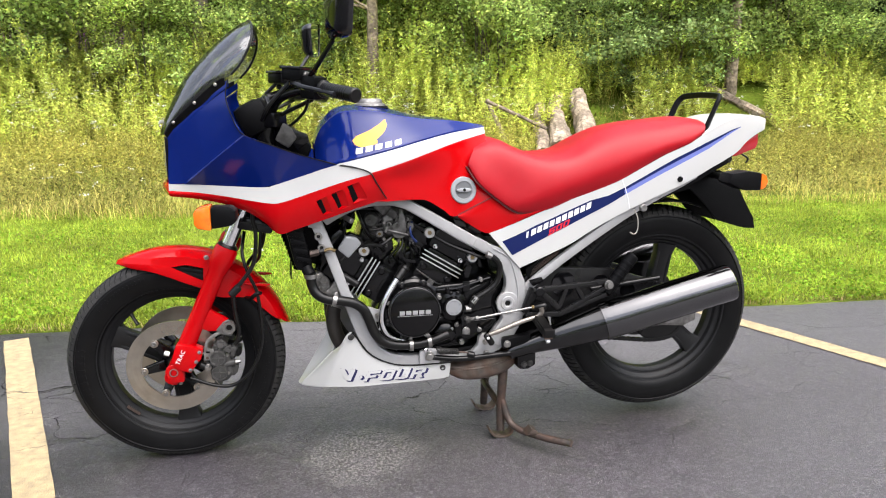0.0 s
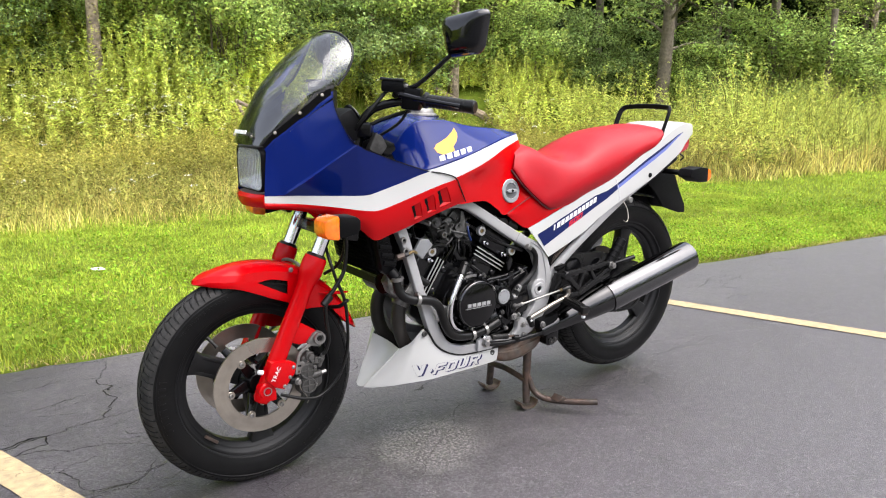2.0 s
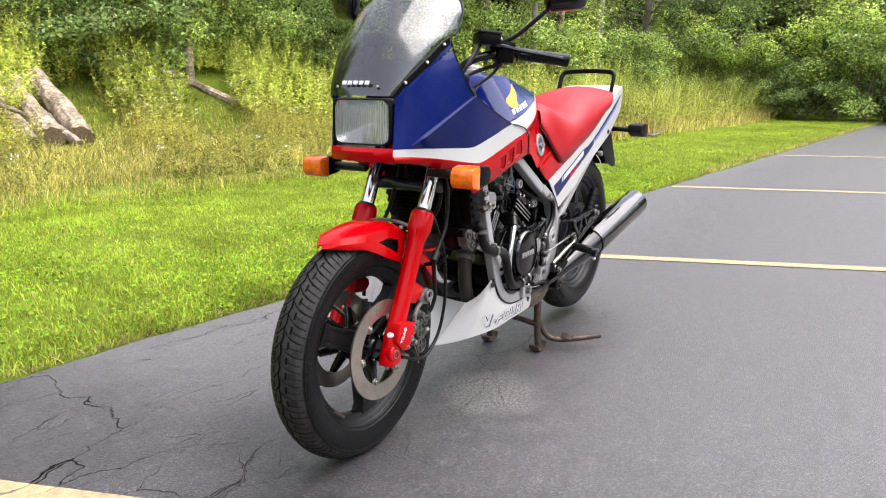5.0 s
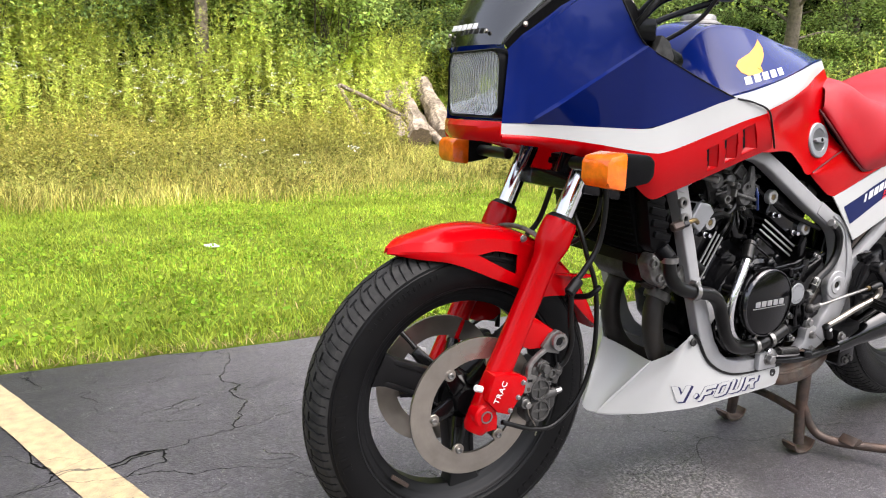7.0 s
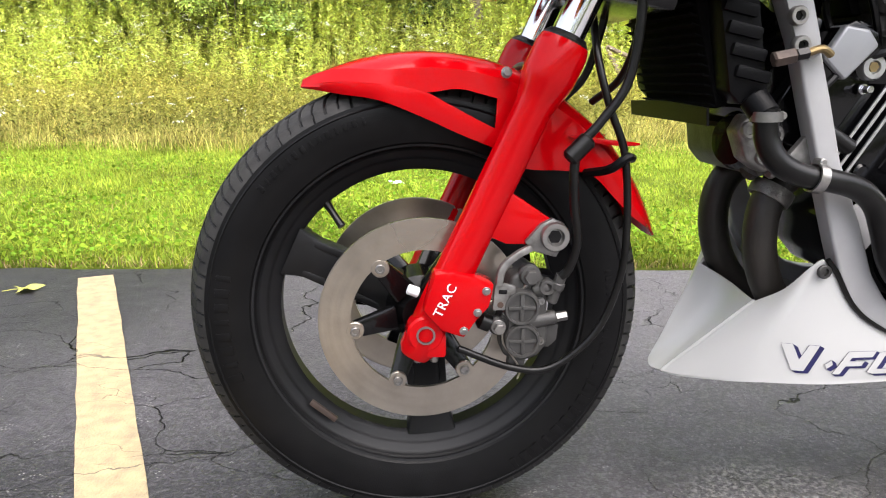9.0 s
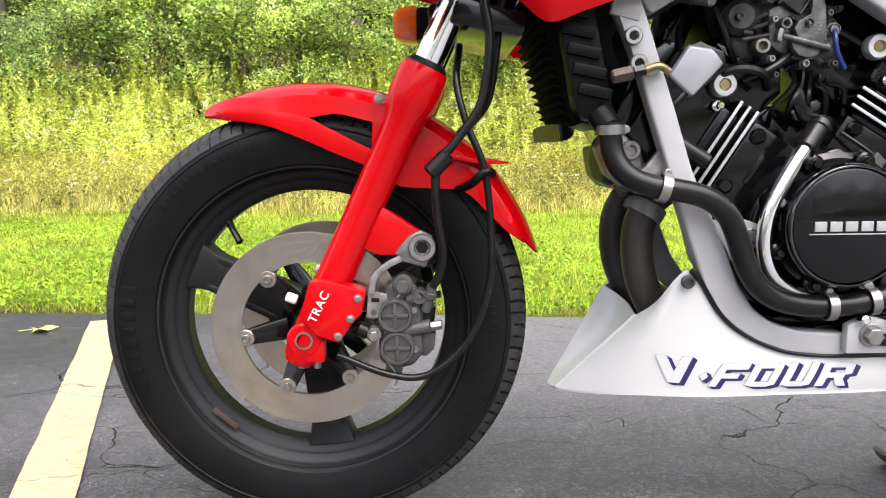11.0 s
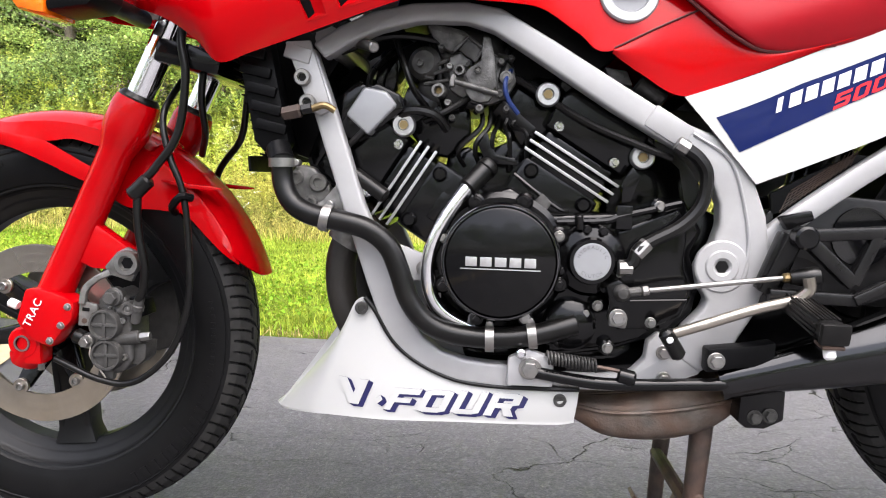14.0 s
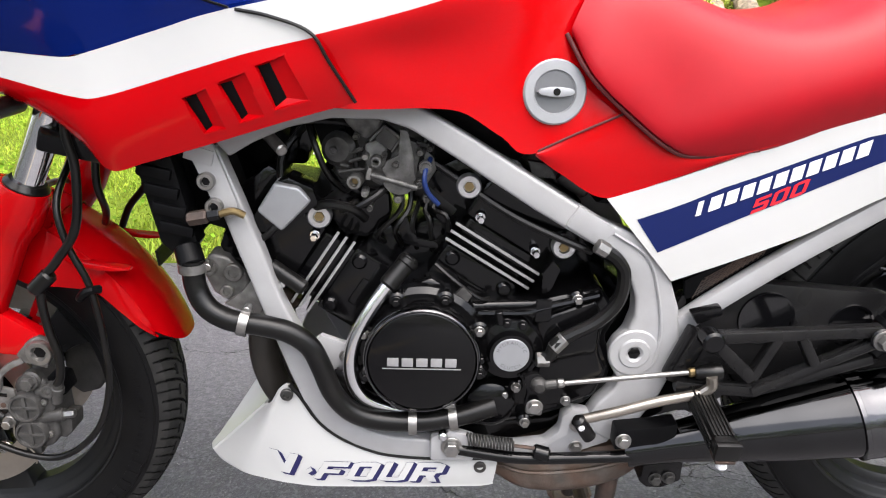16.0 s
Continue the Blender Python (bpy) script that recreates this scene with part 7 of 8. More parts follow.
# bracket between cradle and engine on the near side
part("engine_bracket", prism([(.505, .428), (.520, .440), (.562, .425), (.566, .408), (.555, .392), (.540, .395), (.530, .380)], -.128, -.118, .002), SILVER, bike, "silver engine mounting bracket")
part("bracket_bolt", bolt((.552, -.128, .411), .007, .006), STEEL, bike)

# ---- engine ----
CASE = [(.545, .400), (.560, .345), (.590, .312), (.640, .296), (.73, .300), (.80, .312), (.872, .338), (.898, .365), (.905, .400), (.890, .440), (.905, .470), (.878, .512), (.800, .490), (.714, .485), (.66, .520), (.60, .500), (.56, .455)]
eng = part("engine", prism(CASE, -.118, .118, .010, seg=3), ENGINE, bike, "black liquid-cooled four-cylinder engine")
# cover at the end of the crankshaft: black face with a bright chamfer and a plain maker's plate
C0 = (.650, -.118, .426)
gen = part("crank_cover", lathe([(.074, -.004), (.074, .030), (.071, .046), (.068, .050), (.0655, .0515), (.0, .0515)], aim(C0, (0, -1, 0)), 72), ENGINE, eng, "round black crankcase cover")
part("bright_rim", lathe([(.0738, .0452), (.0722, .0500), (.0705, .0518), (.0690, .0520)], aim(C0, (0, -1, 0)), 72), BLACK_CHROME, gen)
for i in range(5):
    x = .650 + (i - 2) * .0180
    part("mark_block", block((x, -.1702, .4265), (.0142, .0016, .0115), .0005), FIN, gen)
part("mark_rule", block((.650, -.1700, .4175), (.098, .0012, .0014), .0003), FIN, gen)
for k in range(8):
    t = radians(25 + 45 * k)
    o = (C0[0] + .079 * math.cos(t), -.130, C0[2] + .079 * math.sin(t))
    part("cover_lug", rod((o[0], -.112, o[2]), (o[0], -.146, o[2]), .0115, 16, .003), ENGINE, gen)
    part("cover_bolt", bolt((o[0], -.146, o[2]), .0052, .006), STEEL if k % 3 == 0 else BLACK, gen)
part("cover_skirt", lathe([(.086, -.004), (.086, .012), (.079, .018), (.070, .018)], aim(C0, (0, -1, 0)), 60), ENGINE, gen)
# clutch slave cylinder with a lettered white disc
S0 = (.763, -.118, .4295)
slave = part("clutch_slave_cylinder", lathe([(.046, -.004), (.046, .012), (.041, .020), (.030, .024), (.0275, .034), (.0, .034)], aim(S0, (0, -1, 0)), 48), ENGINE, eng, "black clutch slave cylinder with a white disc")
part("disc_plate", lathe([(.0, .0352), (.0225, .0352), (.0232, .034)], aim(S0, (0, -1, 0)), 40), GREY_RING, slave)
GREY_INK = material("grey_lettering", (0.10, 0.10, 0.11), 0.5)
for text, a0, step, flip in (("HYDRAULIC", 158, -17, 1), ("CLUTCH", 232, 15, -1)):
    for i, ch in enumerate(text):
        t = radians(a0 + step * i)
        m = pose(S0[0] + .0178 * math.cos(t), S0[1] - .0354, S0[2] + .0178 * math.sin(t), 90, 0, 0) @ pose(0, 0, 0, 0, 0, math.degrees(t) - 90 * flip)
        words("letter", ch, m, .0062, GREY_INK, slave, thick=.0001)
for a in (70, 100, 200, 300, 340):
    t = radians(a)
    part("slave_bolt", bolt((S0[0] + .039 * math.cos(t), -.138, S0[2] + .039 * math.sin(t)), .0048, .006), STEEL if a == 340 else BLACK, slave)
part("bleed_screw", rod((.748, -.140, .468), (.745, -.142, .486), .0055, 12, .001), BLACK, slave)
part("clutch_pipe", tube([(.800, -.150, .424), (.812, -.152, .430), (.818, -.152, .446), (.832, -.150, .456), (.870, -.148, .478), (.892, -.147, .505), (.896, -.146, .540), (.885, -.146, .560), (.868, -.146, .572)], .0085, 50, 10), RUBBER, slave)
for p, q in (((.795, -.151, .4235), (.812, -.151, .424)), ((.815, -.152, .440), (.829, -.150, .455)), ((.872, -.146, .570), (.858, -.146, .578))):
    part("pipe_union", rod(p, q, .0098, 8, .001), STEEL, slave)
part("pipe_clip", prism([(.792, .470), (.812, .470), (.812, .500), (.792, .500)], -.138, -.132, .002), BLACK, slave)
# gearbox cover with its rib, side lumps and bolts
part("gear_cover", prism([(.795, .470), (.870, .500), (.882, .470), (.880, .425), (.893, .395), (.880, .360), (.845, .345), (.800, .340), (.790, .380)], -.132, -.110, .008, seg=3), ENGINE, eng)
part("cover_rib", tube([(.720, -.128, .476), (.780, -.133, .480), (.800, -.134, .487), (.872, -.130, .505)], .0045, 24, 8), ENGINE, eng)
part("cover_seam", tube([(.815, -.1335, .380), (.885, -.1335, .384)], .0016, 2, 6), ENGINE, eng)
for x, z in ((.842, .353), (.760, .362), (.735, .330), (.790, .318), (.705, .330), (.775, .372), (.845, .50)):
    part("case_lug", rod((x, -.112, z), (x, -.132, z), .010, 14, .003), ENGINE, eng)
    part("case_bolt", bolt((x, -.132, z), .0052, .006), STEEL if x > .74 else BLACK, eng)
part("sump", prism([(.60, .300), (.62, .262), (.78, .255), (.84, .275), (.86, .320)], -.085, .085, .012), ENGINE, eng)
part("pivot_casting", prism([(.855, .325), (.872, .450), (.905, .500), (.955, .480), (1.050, .405), (1.075, .335), (.950, .292), (.880, .300)], -.092, .092, .008), ENGINE, eng)
# shift shaft stub and water pump body
part("water_pump", lathe([(.0, .030), (.020, .030), (.032, .022), (.036, .0), (.036, -.01)], aim((.742, -.112, .345), (0, -1, 0)), 32), ENGINE, eng)


def bank(name, foot, axis, half_len, rows, head, ymax, seedv):
    """A cylinder bank: barrels, bright-edged fins, head and cam cover."""
    ax = Vector((axis[0], 0, axis[1])).normalized()
    al = Vector((ax.z, 0, -ax.x))
    o = Vector((foot[0], 0, foot[1]))
    def poly(pts):
        return [((o + al * u + ax * v).x, (o + al * u + ax * v).z) for u, v in pts]
    h = half_len
    b = part(name, prism(poly([(-h, 0), (h, 0), (h, .075), (-h, .075)]), -.098, .098, .006), ENGINE, eng, "black cylinder bank with bright fin edges")
    for k in range(rows):
        v = .082 + k * .0118
        part("fin", prism(poly([(-h - .008, v - .0022), (h + .008, v - .0022), (h + .008, v + .0022), (-h - .008, v + .0022)]), -.106, .106, .0008), ENGINE, b)
        part("fin_edge", prism(poly([(-h - .008, v - .0018), (h + .008, v - .0018), (h + .008, v + .0018), (-h - .008, v + .0018)]), -.1085, -.1062, .0005), FIN, b)
    part("barrel_core", prism(poly([(-h + .006, .07), (h - .006, .07), (h - .006, .118), (-h + .006, .118)]), -.094, .094, .004), ENGINE, b)
    part("cylinder_head", prism(poly(head), -ymax, ymax, .008, seg=3), ENGINE, b)
    for y in (-.050, .0, .050):
        part("barrel_web", prism(poly([(-h + .004, .006), (-h + .014, .006), (-h + .014, .07), (-h + .004, .07)]), y - .006, y + .006, .001), ENGINE, b)
    # stud nuts and ribs on the outside
    for u, v in ((-h * .72, .062), (h * .72, .062)):
        p = o + al * u + ax * v
        part("boss", rod((p.x, -.094, p.z), (p.x, -.104, p.z), .010, 14, .003), ENGINE, b)
    for u, v in ((-h * .75, .128), (h * .75, .128)):
        p = o + al * u + ax * v
        part("head_nut", bolt((p.x, -.104, p.z), .0048, .012), CHROME, b)
    p = o + al * 0 + ax * .038
    bm = block((0, 0, 0), (.040, .003, .016), .002)
    bm.transform(Matrix.Translation((p.x, -.0985, p.z)) @ Matrix.Rotation(-math.atan2(al.z, al.x), 4, "Y"))
    part("cast_plate", bm, ENGINE, b)
    return b


front_bank = bank("front_bank", (.600, .468), (-.84, .54), .050, 3, [(-.052, .118), (.052, .118), (.058, .165), (.040, .205), (-.050, .205), (-.062, .160)], .100, 1)
rear_bank = bank("rear_bank", (.688, .466), (.52, .85), .056, 3, [(-.058, .118), (.062, .118), (.066, .160), (.060, .200), (-.050, .205), (-.062, .160)], .100, 2)
# cam end plugs: bright washers with bronze hexagons
for x, z in ((.519, .594), (.703, .637), (.826, .561)):
    pl = part("cam_plug", lathe([(.0, .004), (.0065, .004), (.0075, .008), (.0135, .008), (.0155, .005), (.0155, -.004)], aim((x, -.104, z), (0, -1, 0)), 32), FIN, eng, "bright cam plug")
    part("hexagon", rod((x, -.1075, z), (x, -.1105, z), .0062, 6), BRASS, pl)
# bright cam cover block on the front bank
part("cam_cover_end", prism([(.446, .604), (.469, .640), (.498, .635), (.512, .617), (.475, .578)], -.126, -.075, .005, seg=3), GREY_RING, eng, "silver block on the front cylinder head")
part("cam_cover_side", prism([(.466, .637), (.485, .645), (.514, .632), (.520, .612), (.494, .592), (.472, .580), (.458, .570), (.433, .582), (.446, .606)], -.118, -.075, .004), ENGINE, eng)
part("front_cam_cover", prism([(.400, .520), (.440, .600), (.475, .640), (.455, .655), (.415, .620), (.385, .545)], -.09, .09, .010), ENGINE, eng)
part("rear_cam_cover", prism([(.715, .648), (.735, .685), (.85, .615), (.845, .572)], -.09, .09, .010), ENGINE, eng)
part("spark_lead", tube([(.545, -.10, .600), (.57, -.11, .610), (.60, -.10, .63), (.63, -.07, .66)], .0045, 16, 8), RUBBER, eng)
part("spark_lead", tube([(.44, -.112, .560), (.46, -.118, .575), (.475, -.112, .60), (.47, -.08, .66), (.50, -.05, .70)], .0045, 24, 8), RUBBER, eng)
part("spark_cap", rod((.455, -.112, .530), (.500, -.118, .500), .010, 12, .003), RUBBER, eng)
part("breather_pipe", tube([(.505, -.10, .600), (.53, -.115, .612), (.56, -.115, .607), (.575, -.10, .590)], .006, 16, 8), RUBBER, eng)
part("wiring_loom", tube([(.43, -.08, .69), (.50, -.09, .71), (.58, -.08, .70), (.66, -.09, .66), (.75, -.105, .605), (.82, -.118, .575), (.86, -.12, .56)], .005, 40, 8), RUBBER, eng)
part("blue_tube", tube([(.655, -.095, .668), (.648, -.112, .650), (.652, -.112, .630), (.666, -.104, .612)], .0032, 20, 8), BLUE_HOSE, eng, "blue rubber tube")
for k in range(5):
    g_ = random.Random(k + 3)
    part("wiring_loom", tube([(.60 + .02 * k, -.05 - .008 * k, .54), (.59 + .022 * k, -.085, .565 + .006 * k), (.62 + .01 * k, -.075, .60), (.61 + .02 * k, -.06, .64)], .0035, 20, 6), RUBBER, eng)
part("valley_bracket", prism([(.612, .580), (.626, .590), (.640, .560), (.665, .556), (.670, .546), (.640, .548), (.625, .552)], -.085, -.078, .002), BLACK, eng)
# links and clamps low between the banks
part("bracket_arm", prism([(.684, .494), (.700, .512), (.712, .500), (.704, .486), (.722, .470), (.716, .462), (.698, .476)], -.128, -.120, .002), DARK_ALLOY, eng)
part("bracket_wire", tube([(.664, -.11, .535), (.69, -.118, .515), (.722, -.118, .492), (.735, -.11, .490)], .0026, 20, 6), RUBBER, eng)

# carburettors
CARB = material("dull_carburettor_alloy", (0.15, 0.148, 0.143), 0.5, metal=0.6, vary=0.35, scale=90, bump=0.0008, bump_scale=350, dirt=(0.02, 0.018, 0.016), dirt_amount=0.6, dirt_scale=60)
carb = part("carburettor_bank", prism([(.530, .640), (.545, .705), (.585, .732), (.640, .715), (.662, .672), (.650, .636), (.610, .618), (.560, .622)], -.080, .085, .012, seg=3), DARK_ALLOY, eng, "grimy alloy carburettors")
part("vacuum_chamber", rod((.552, -.040, .672), (.541, -.098, .676), .022, 28, .007), DARK_ALLOY, carb)
part("chamber_boss", lathe([(.0, .004), (.0026, .004), (.0030, .006), (.0048, .006), (.0052, -.004)], aim((0.5370, -.099, 0.6750), (0, -1, 0)), 18), DARK_ALLOY, carb)
part("top_casting", prism([(0.5430, 0.7250), (0.5720, 0.7230), (0.5950, 0.7160), (0.6000, 0.7100), (0.5900, 0.6990), (0.5770, 0.6880), (0.5660, 0.6950), (0.5530, 0.7070)], -.098, -.060, .006, seg=2), CARB, carb)
part("slide_cover", prism([(0.5990, 0.7080), (0.6190, 0.6930), (0.6080, 0.6760), (0.5870, 0.6910)], -.104, -.070, .003), DARK_ALLOY, carb)
for a_, c_ in (((0.5990, 0.7080), (0.6190, 0.6930)), ((0.6190, 0.6930), (0.6080, 0.6760)), ((0.5990, 0.7080), (0.5810, 0.6890))):
    part("cover_rim", rod((a_[0], -.105, a_[1]), (c_[0], -.105, c_[1]), .0019, 8, .0005), CARB, carb)
part("throttle_body", prism([(0.5740, 0.6840), (0.5900, 0.6900), (0.6070, 0.6770), (0.6280, 0.6910), (0.6420, 0.6850), (0.6590, 0.6700), (0.6630, 0.6540), (0.6500, 0.6320), (0.6310, 0.6240), (0.6100, 0.6230), (0.5880, 0.6340), (0.5760, 0.6420)], -.096, -.070, .004), CARB, carb)
part("linkage_plate", prism([(0.6180, 0.7060), (0.6270, 0.7050), (0.6330, 0.6830), (0.6370, 0.6460), (0.6310, 0.6370), (0.6020, 0.6480), (0.5970, 0.6580), (0.6020, 0.6670), (0.6160, 0.6750), (0.6170, 0.6890)], -.116, -.109, .0012), CARB, carb)
part("linkage_sector", prism([(0.5930, 0.6490), (0.6340, 0.6350), (0.6280, 0.6260), (0.6170, 0.6240), (0.6060, 0.6270), (0.5990, 0.6350)], -.112, -.100, .003), CARB, carb)
part("linkage_rod", rod((0.5830, -.114, 0.6500), (0.6400, -.116, 0.6350), .0036, 14, .001), CARB, carb)
part("link_fork", prism([(0.5800, 0.6590), (0.5850, 0.6580), (0.5830, 0.6430), (0.5770, 0.6440), (0.5770, 0.6500)], -.116, -.104, .0015), ALLOY, carb)
part("pivot", lathe([(.0, .004), (.0018, .004), (.0024, .001), (.0036, .001), (.0044, .004), (.0046, -.004)], aim((0.6130, -.116, 0.6640), (0, -1, 0)), 20), ALLOY, carb)
part("link_eye", lathe([(.0032, -.010), (.0032, .003), (.0042, .005), (.0064, .005), (.0072, .003), (.0072, -.010)], aim((0.5890, -.108, 0.6650), (0, -1, 0)), 22, close=True), CARB, carb)
part("overflow_union", lathe([(.0042, -.012), (.0046, .003), (.0058, .006), (.0084, .006), (.0094, .003), (.0094, -.016)], aim((0.5630, -.106, 0.6390), (-.1, -1, 0)), 26, close=True), ALLOY, carb)
part("union_bore", lathe([(.0, -.004), (.0044, -.004), (.0044, -.010)], aim((0.5630, -.106, 0.6390), (-.1, -1, 0)), 18), BRASS, carb)
part("adjuster_cap", lathe([(.0, .005), (.0050, .005), (.0054, .007), (.0060, .007), (.0064, .002), (.0082, .002), (.0086, -.010)], aim((0.6490, -.104, 0.6580), (0, -1, 0)), 26), ALLOY, carb)
for x, z, r, m_ in ((0.5760, 0.6700, 0.0038, STEEL), (0.6420, 0.6770, 0.0038, ALLOY), (0.6420, 0.6370, 0.0048, CARB), (0.6160, 0.6180, 0.0048, ALLOY), (0.5750, 0.6240, 0.004, ALLOY), (0.5650, 0.6940, 0.0034, DARK_ALLOY), (0.5990, 0.6720, 0.0028, DARK_ALLOY), (0.6540, 0.6820, 0.0034, DARK_ALLOY), (0.5810, 0.6050, 0.0034, DARK_ALLOY), (0.6510, 0.6180, 0.0038, DARK_ALLOY)):
    part("carburettor_screw", cap_screw((x, -.106, z), r, .005, (0, -1, 0)), m_, carb)
    part("screw_boss", rod((x, -.085, z), (x, -.106, z), r * 1.25, 14, .001), CARB, carb)
for a_, c_ in (((0.5420, 0.6480), (0.5750, 0.6530)), ((0.5550, 0.6610), (0.5750, 0.6680)), ((0.5580, 0.6720), (0.5720, 0.6790)), ((0.5440, 0.6570), (0.5560, 0.6550)), ((0.6370, 0.6870), (0.6590, 0.6820))):
    part("body_rib", rod((a_[0], -.096, a_[1]), (c_[0], -.098, c_[1]), .0028, 8, .001), DARK_ALLOY, carb)
for k in range(4):
    part("vent_hose", tube([(.50 + .05 * k, -.075, .715 - .01 * k), (.515 + .045 * k, -.092, .675 + .006 * k), (.53 + .035 * k, -.090, .640), (.55 + .02 * k, -.070, .615)], .0042, 24, 8), RUBBER, carb)
# dark blocks added behind to close see-through gaps: valley, inlet stubs, far-side covers
part("valley_casting", prism([(.560, .480), (.575, .560), (.602, .572), (.618, .562), (.645, .574), (.668, .585), (.705, .575), (.720, .500), (.660, .470)], -.060, .085, .008), ENGINE, eng)
part("inlet_block", prism([(.505, .610), (.520, .650), (.560, .640), (.603, .622), (.606, .585), (.575, .555), (.545, .560)], -.075, .085, .006), ENGINE, eng)
part("inlet_block", prism([(.646, .612), (.640, .640), (.690, .665), (.735, .655), (.730, .600), (.672, .572)], -.075, .085, .006), ENGINE, eng)
part("coil_box", prism([(.520, .655), (.505, .700), (.560, .730), (.660, .725), (.740, .680), (.700, .655), (.650, .650)], -.055, .085, .006), PLASTIC, bike, "black ignition box behind the carburettors")
# black block added to stand in for the unlit space inside the fairing
part("dark_infill", prism([(.305, .735), (.352, .555), (.400, .540), (.420, .600), (.400, .660), (.440, .720), (.430, .745)], -.030, .100, .006), PLASTIC, bike, "black block filling the dark space behind the radiator")
part("far_cover", prism([(.395, .560), (.470, .660), (.430, .690), (.400, .660)], .02, .100, .006), PLASTIC, eng)
part("rear_case", prism([(.790, .480), (.800, .560), (.850, .590), (.895, .550), (.905, .500), (.895, .450), (.860, .440)], -.030, .110, .010), ENGINE, eng)
part("loom_clip", prism([(.800, .500), (.812, .505), (.822, .535), (.812, .548), (.800, .530)], -.122, -.112, .002), BLACK, eng)
part("intake_rubber", rod((.560, -.05, .630), (.520, -.05, .600), .026, 20, .004), RUBBER, carb)
part("intake_rubber", rod((.640, -.05, .630), (.690, -.05, .590), .026, 20, .004), RUBBER, carb)
part("air_box", prism([(.50, .735), (.56, .725), (.66, .715), (.76, .66), (.80, .70), (.70, .80), (.52, .82)], -.09, .09, .01), PLASTIC, bike, "black air box under the tank")
part("fuel_tap", rod((.815, -.100, .655), (.850, -.100, .633), .012, 14, .003), DARK_ALLOY, bike)
part("tank_bracket", prism([(.772, .672), (.800, .668), (.808, .650), (.780, .652)], -.112, -.100, .002), DARK_ALLOY, bike)
part("battery_tray", prism([(.86, .62), (1.10, .60), (1.14, .66), (.95, .70)], -.11, .11, .006), PLASTIC, bike)
part("mesh_panel", prism([(.985, .520), (1.02, .540), (1.085, .572), (1.11, .570), (1.04, .520), (.990, .480)], -.112, -.104, .002), PLASTIC, bike)
for i in range(15):
    x0, z0 = .998 + i * .0058, .496 + i * .0044
    part("mesh_wire", rod((x0, -.1125, z0), (x0 + .010, -.1125, z0 + .026), .0006, 5), STAND, bike)
for i in range(6):
    part("mesh_wire", rod((.998 + i * .0024, -.1130, .499 + i * .0052), (1.078 + i * .0024, -.1130, .560 + i * .0035), .0006, 5), STAND, bike)
# pale castings that show between the tank's edge and the frame rail
part("tank_mount", prism([(.775, .690), (.800, .672), (.838, .640), (.850, .610), (.825, .605), (.790, .640), (.765, .670)], -.060, .060, .008), ALLOY, bike)
part("head_stay", prism([(.462, .640), (.475, .700), (.500, .712), (.505, .675), (.492, .640)], -.03, .05, .006), ENGINE, bike)

# cooling hoses with clamps
hose([(.372, -.150, .548), (.374, -.152, .515), (.388, -.158, .490), (.415, -.162, .476), (.450, -.162, .470), (.485, -.160, .460), (.510, -.158, .440), (.524, -.158, .410), (.537, -.158, .375), (.558, -.157, .348), (.590, -.154, .333), (.640, -.150, .328), (.693, -.146, .333), (.748, -.140, .348)], .0135, "coolant_hose")


def clamp(p, d, r):
    c = part("hose_clamp", lathe([(r, -.0055), (r + .0022, -.0055), (r + .0022, .0055), (r, .0055)], aim(p, d), 32, close=True), STEEL, bike)
    n = Vector((0, -1, 0)).cross(Vector(d)).normalized()
    part("clamp_screw", rod(Vector(p) + n * (r + .003) - Vector((0, .004, 0)), Vector(p) + n * (r + .003) + Vector((0, .012, 0)), .0045, 10, .001), STEEL, c)
    return c


clamp((.372, -.150, .540), (0.03, 0, -1), .0150)
clamp((.432, -.162, .473), (1, 0, -.25), .0150)
clamp((.640, -.150, .328), (1, 0, 0.03), .0155)
clamp((.693, -.146, .333), (1, 0, .15), .0155)
part("chrome_pipe", tube([(.622, -.128, .532), (.606, -.138, .517), (.578, -.146, .474), (.562, -.148, .435), (.560, -.148, .395), (.575, -.146, .362), (.610, -.138, .340), (.640, -.130, .332)], .0095, 50, 14), CHROME, bike, "polished coolant pipe round the engine cover")
part("pipe_boot", rod((.604, -.139, .514), (.634, -.120, .548), .0125, 18, .003), RUBBER, bike)
part("boot_ring", rod((.626, -.126, .538), (.632, -.122, .545), .0140, 18, .002), RUBBER, bike)
part("drain_valve", rod((.372, -.150, .600), (.396, -.152, .605), .009, 6, .002), STAND, bike)
part("drain_nut", rod((.396, -.152, .605), (.410, -.152, .608), .007, 6, .001), BLACK, bike)
part("drain_tap", tube([(.408, -.152, .607), (.425, -.153, .612), (.438, -.150, .606)], .0045, 12, 10), BRASS, bike)
part("label_plate", block((.565, -.120, .372), (.020, .002, .012), .0005), DECAL_WHITE, bike)

RAD_BLACK = material("matt_radiator_black", (0.004, 0.004, 0.004), 0.85, vary=0.2, scale=60, spec=0.03)
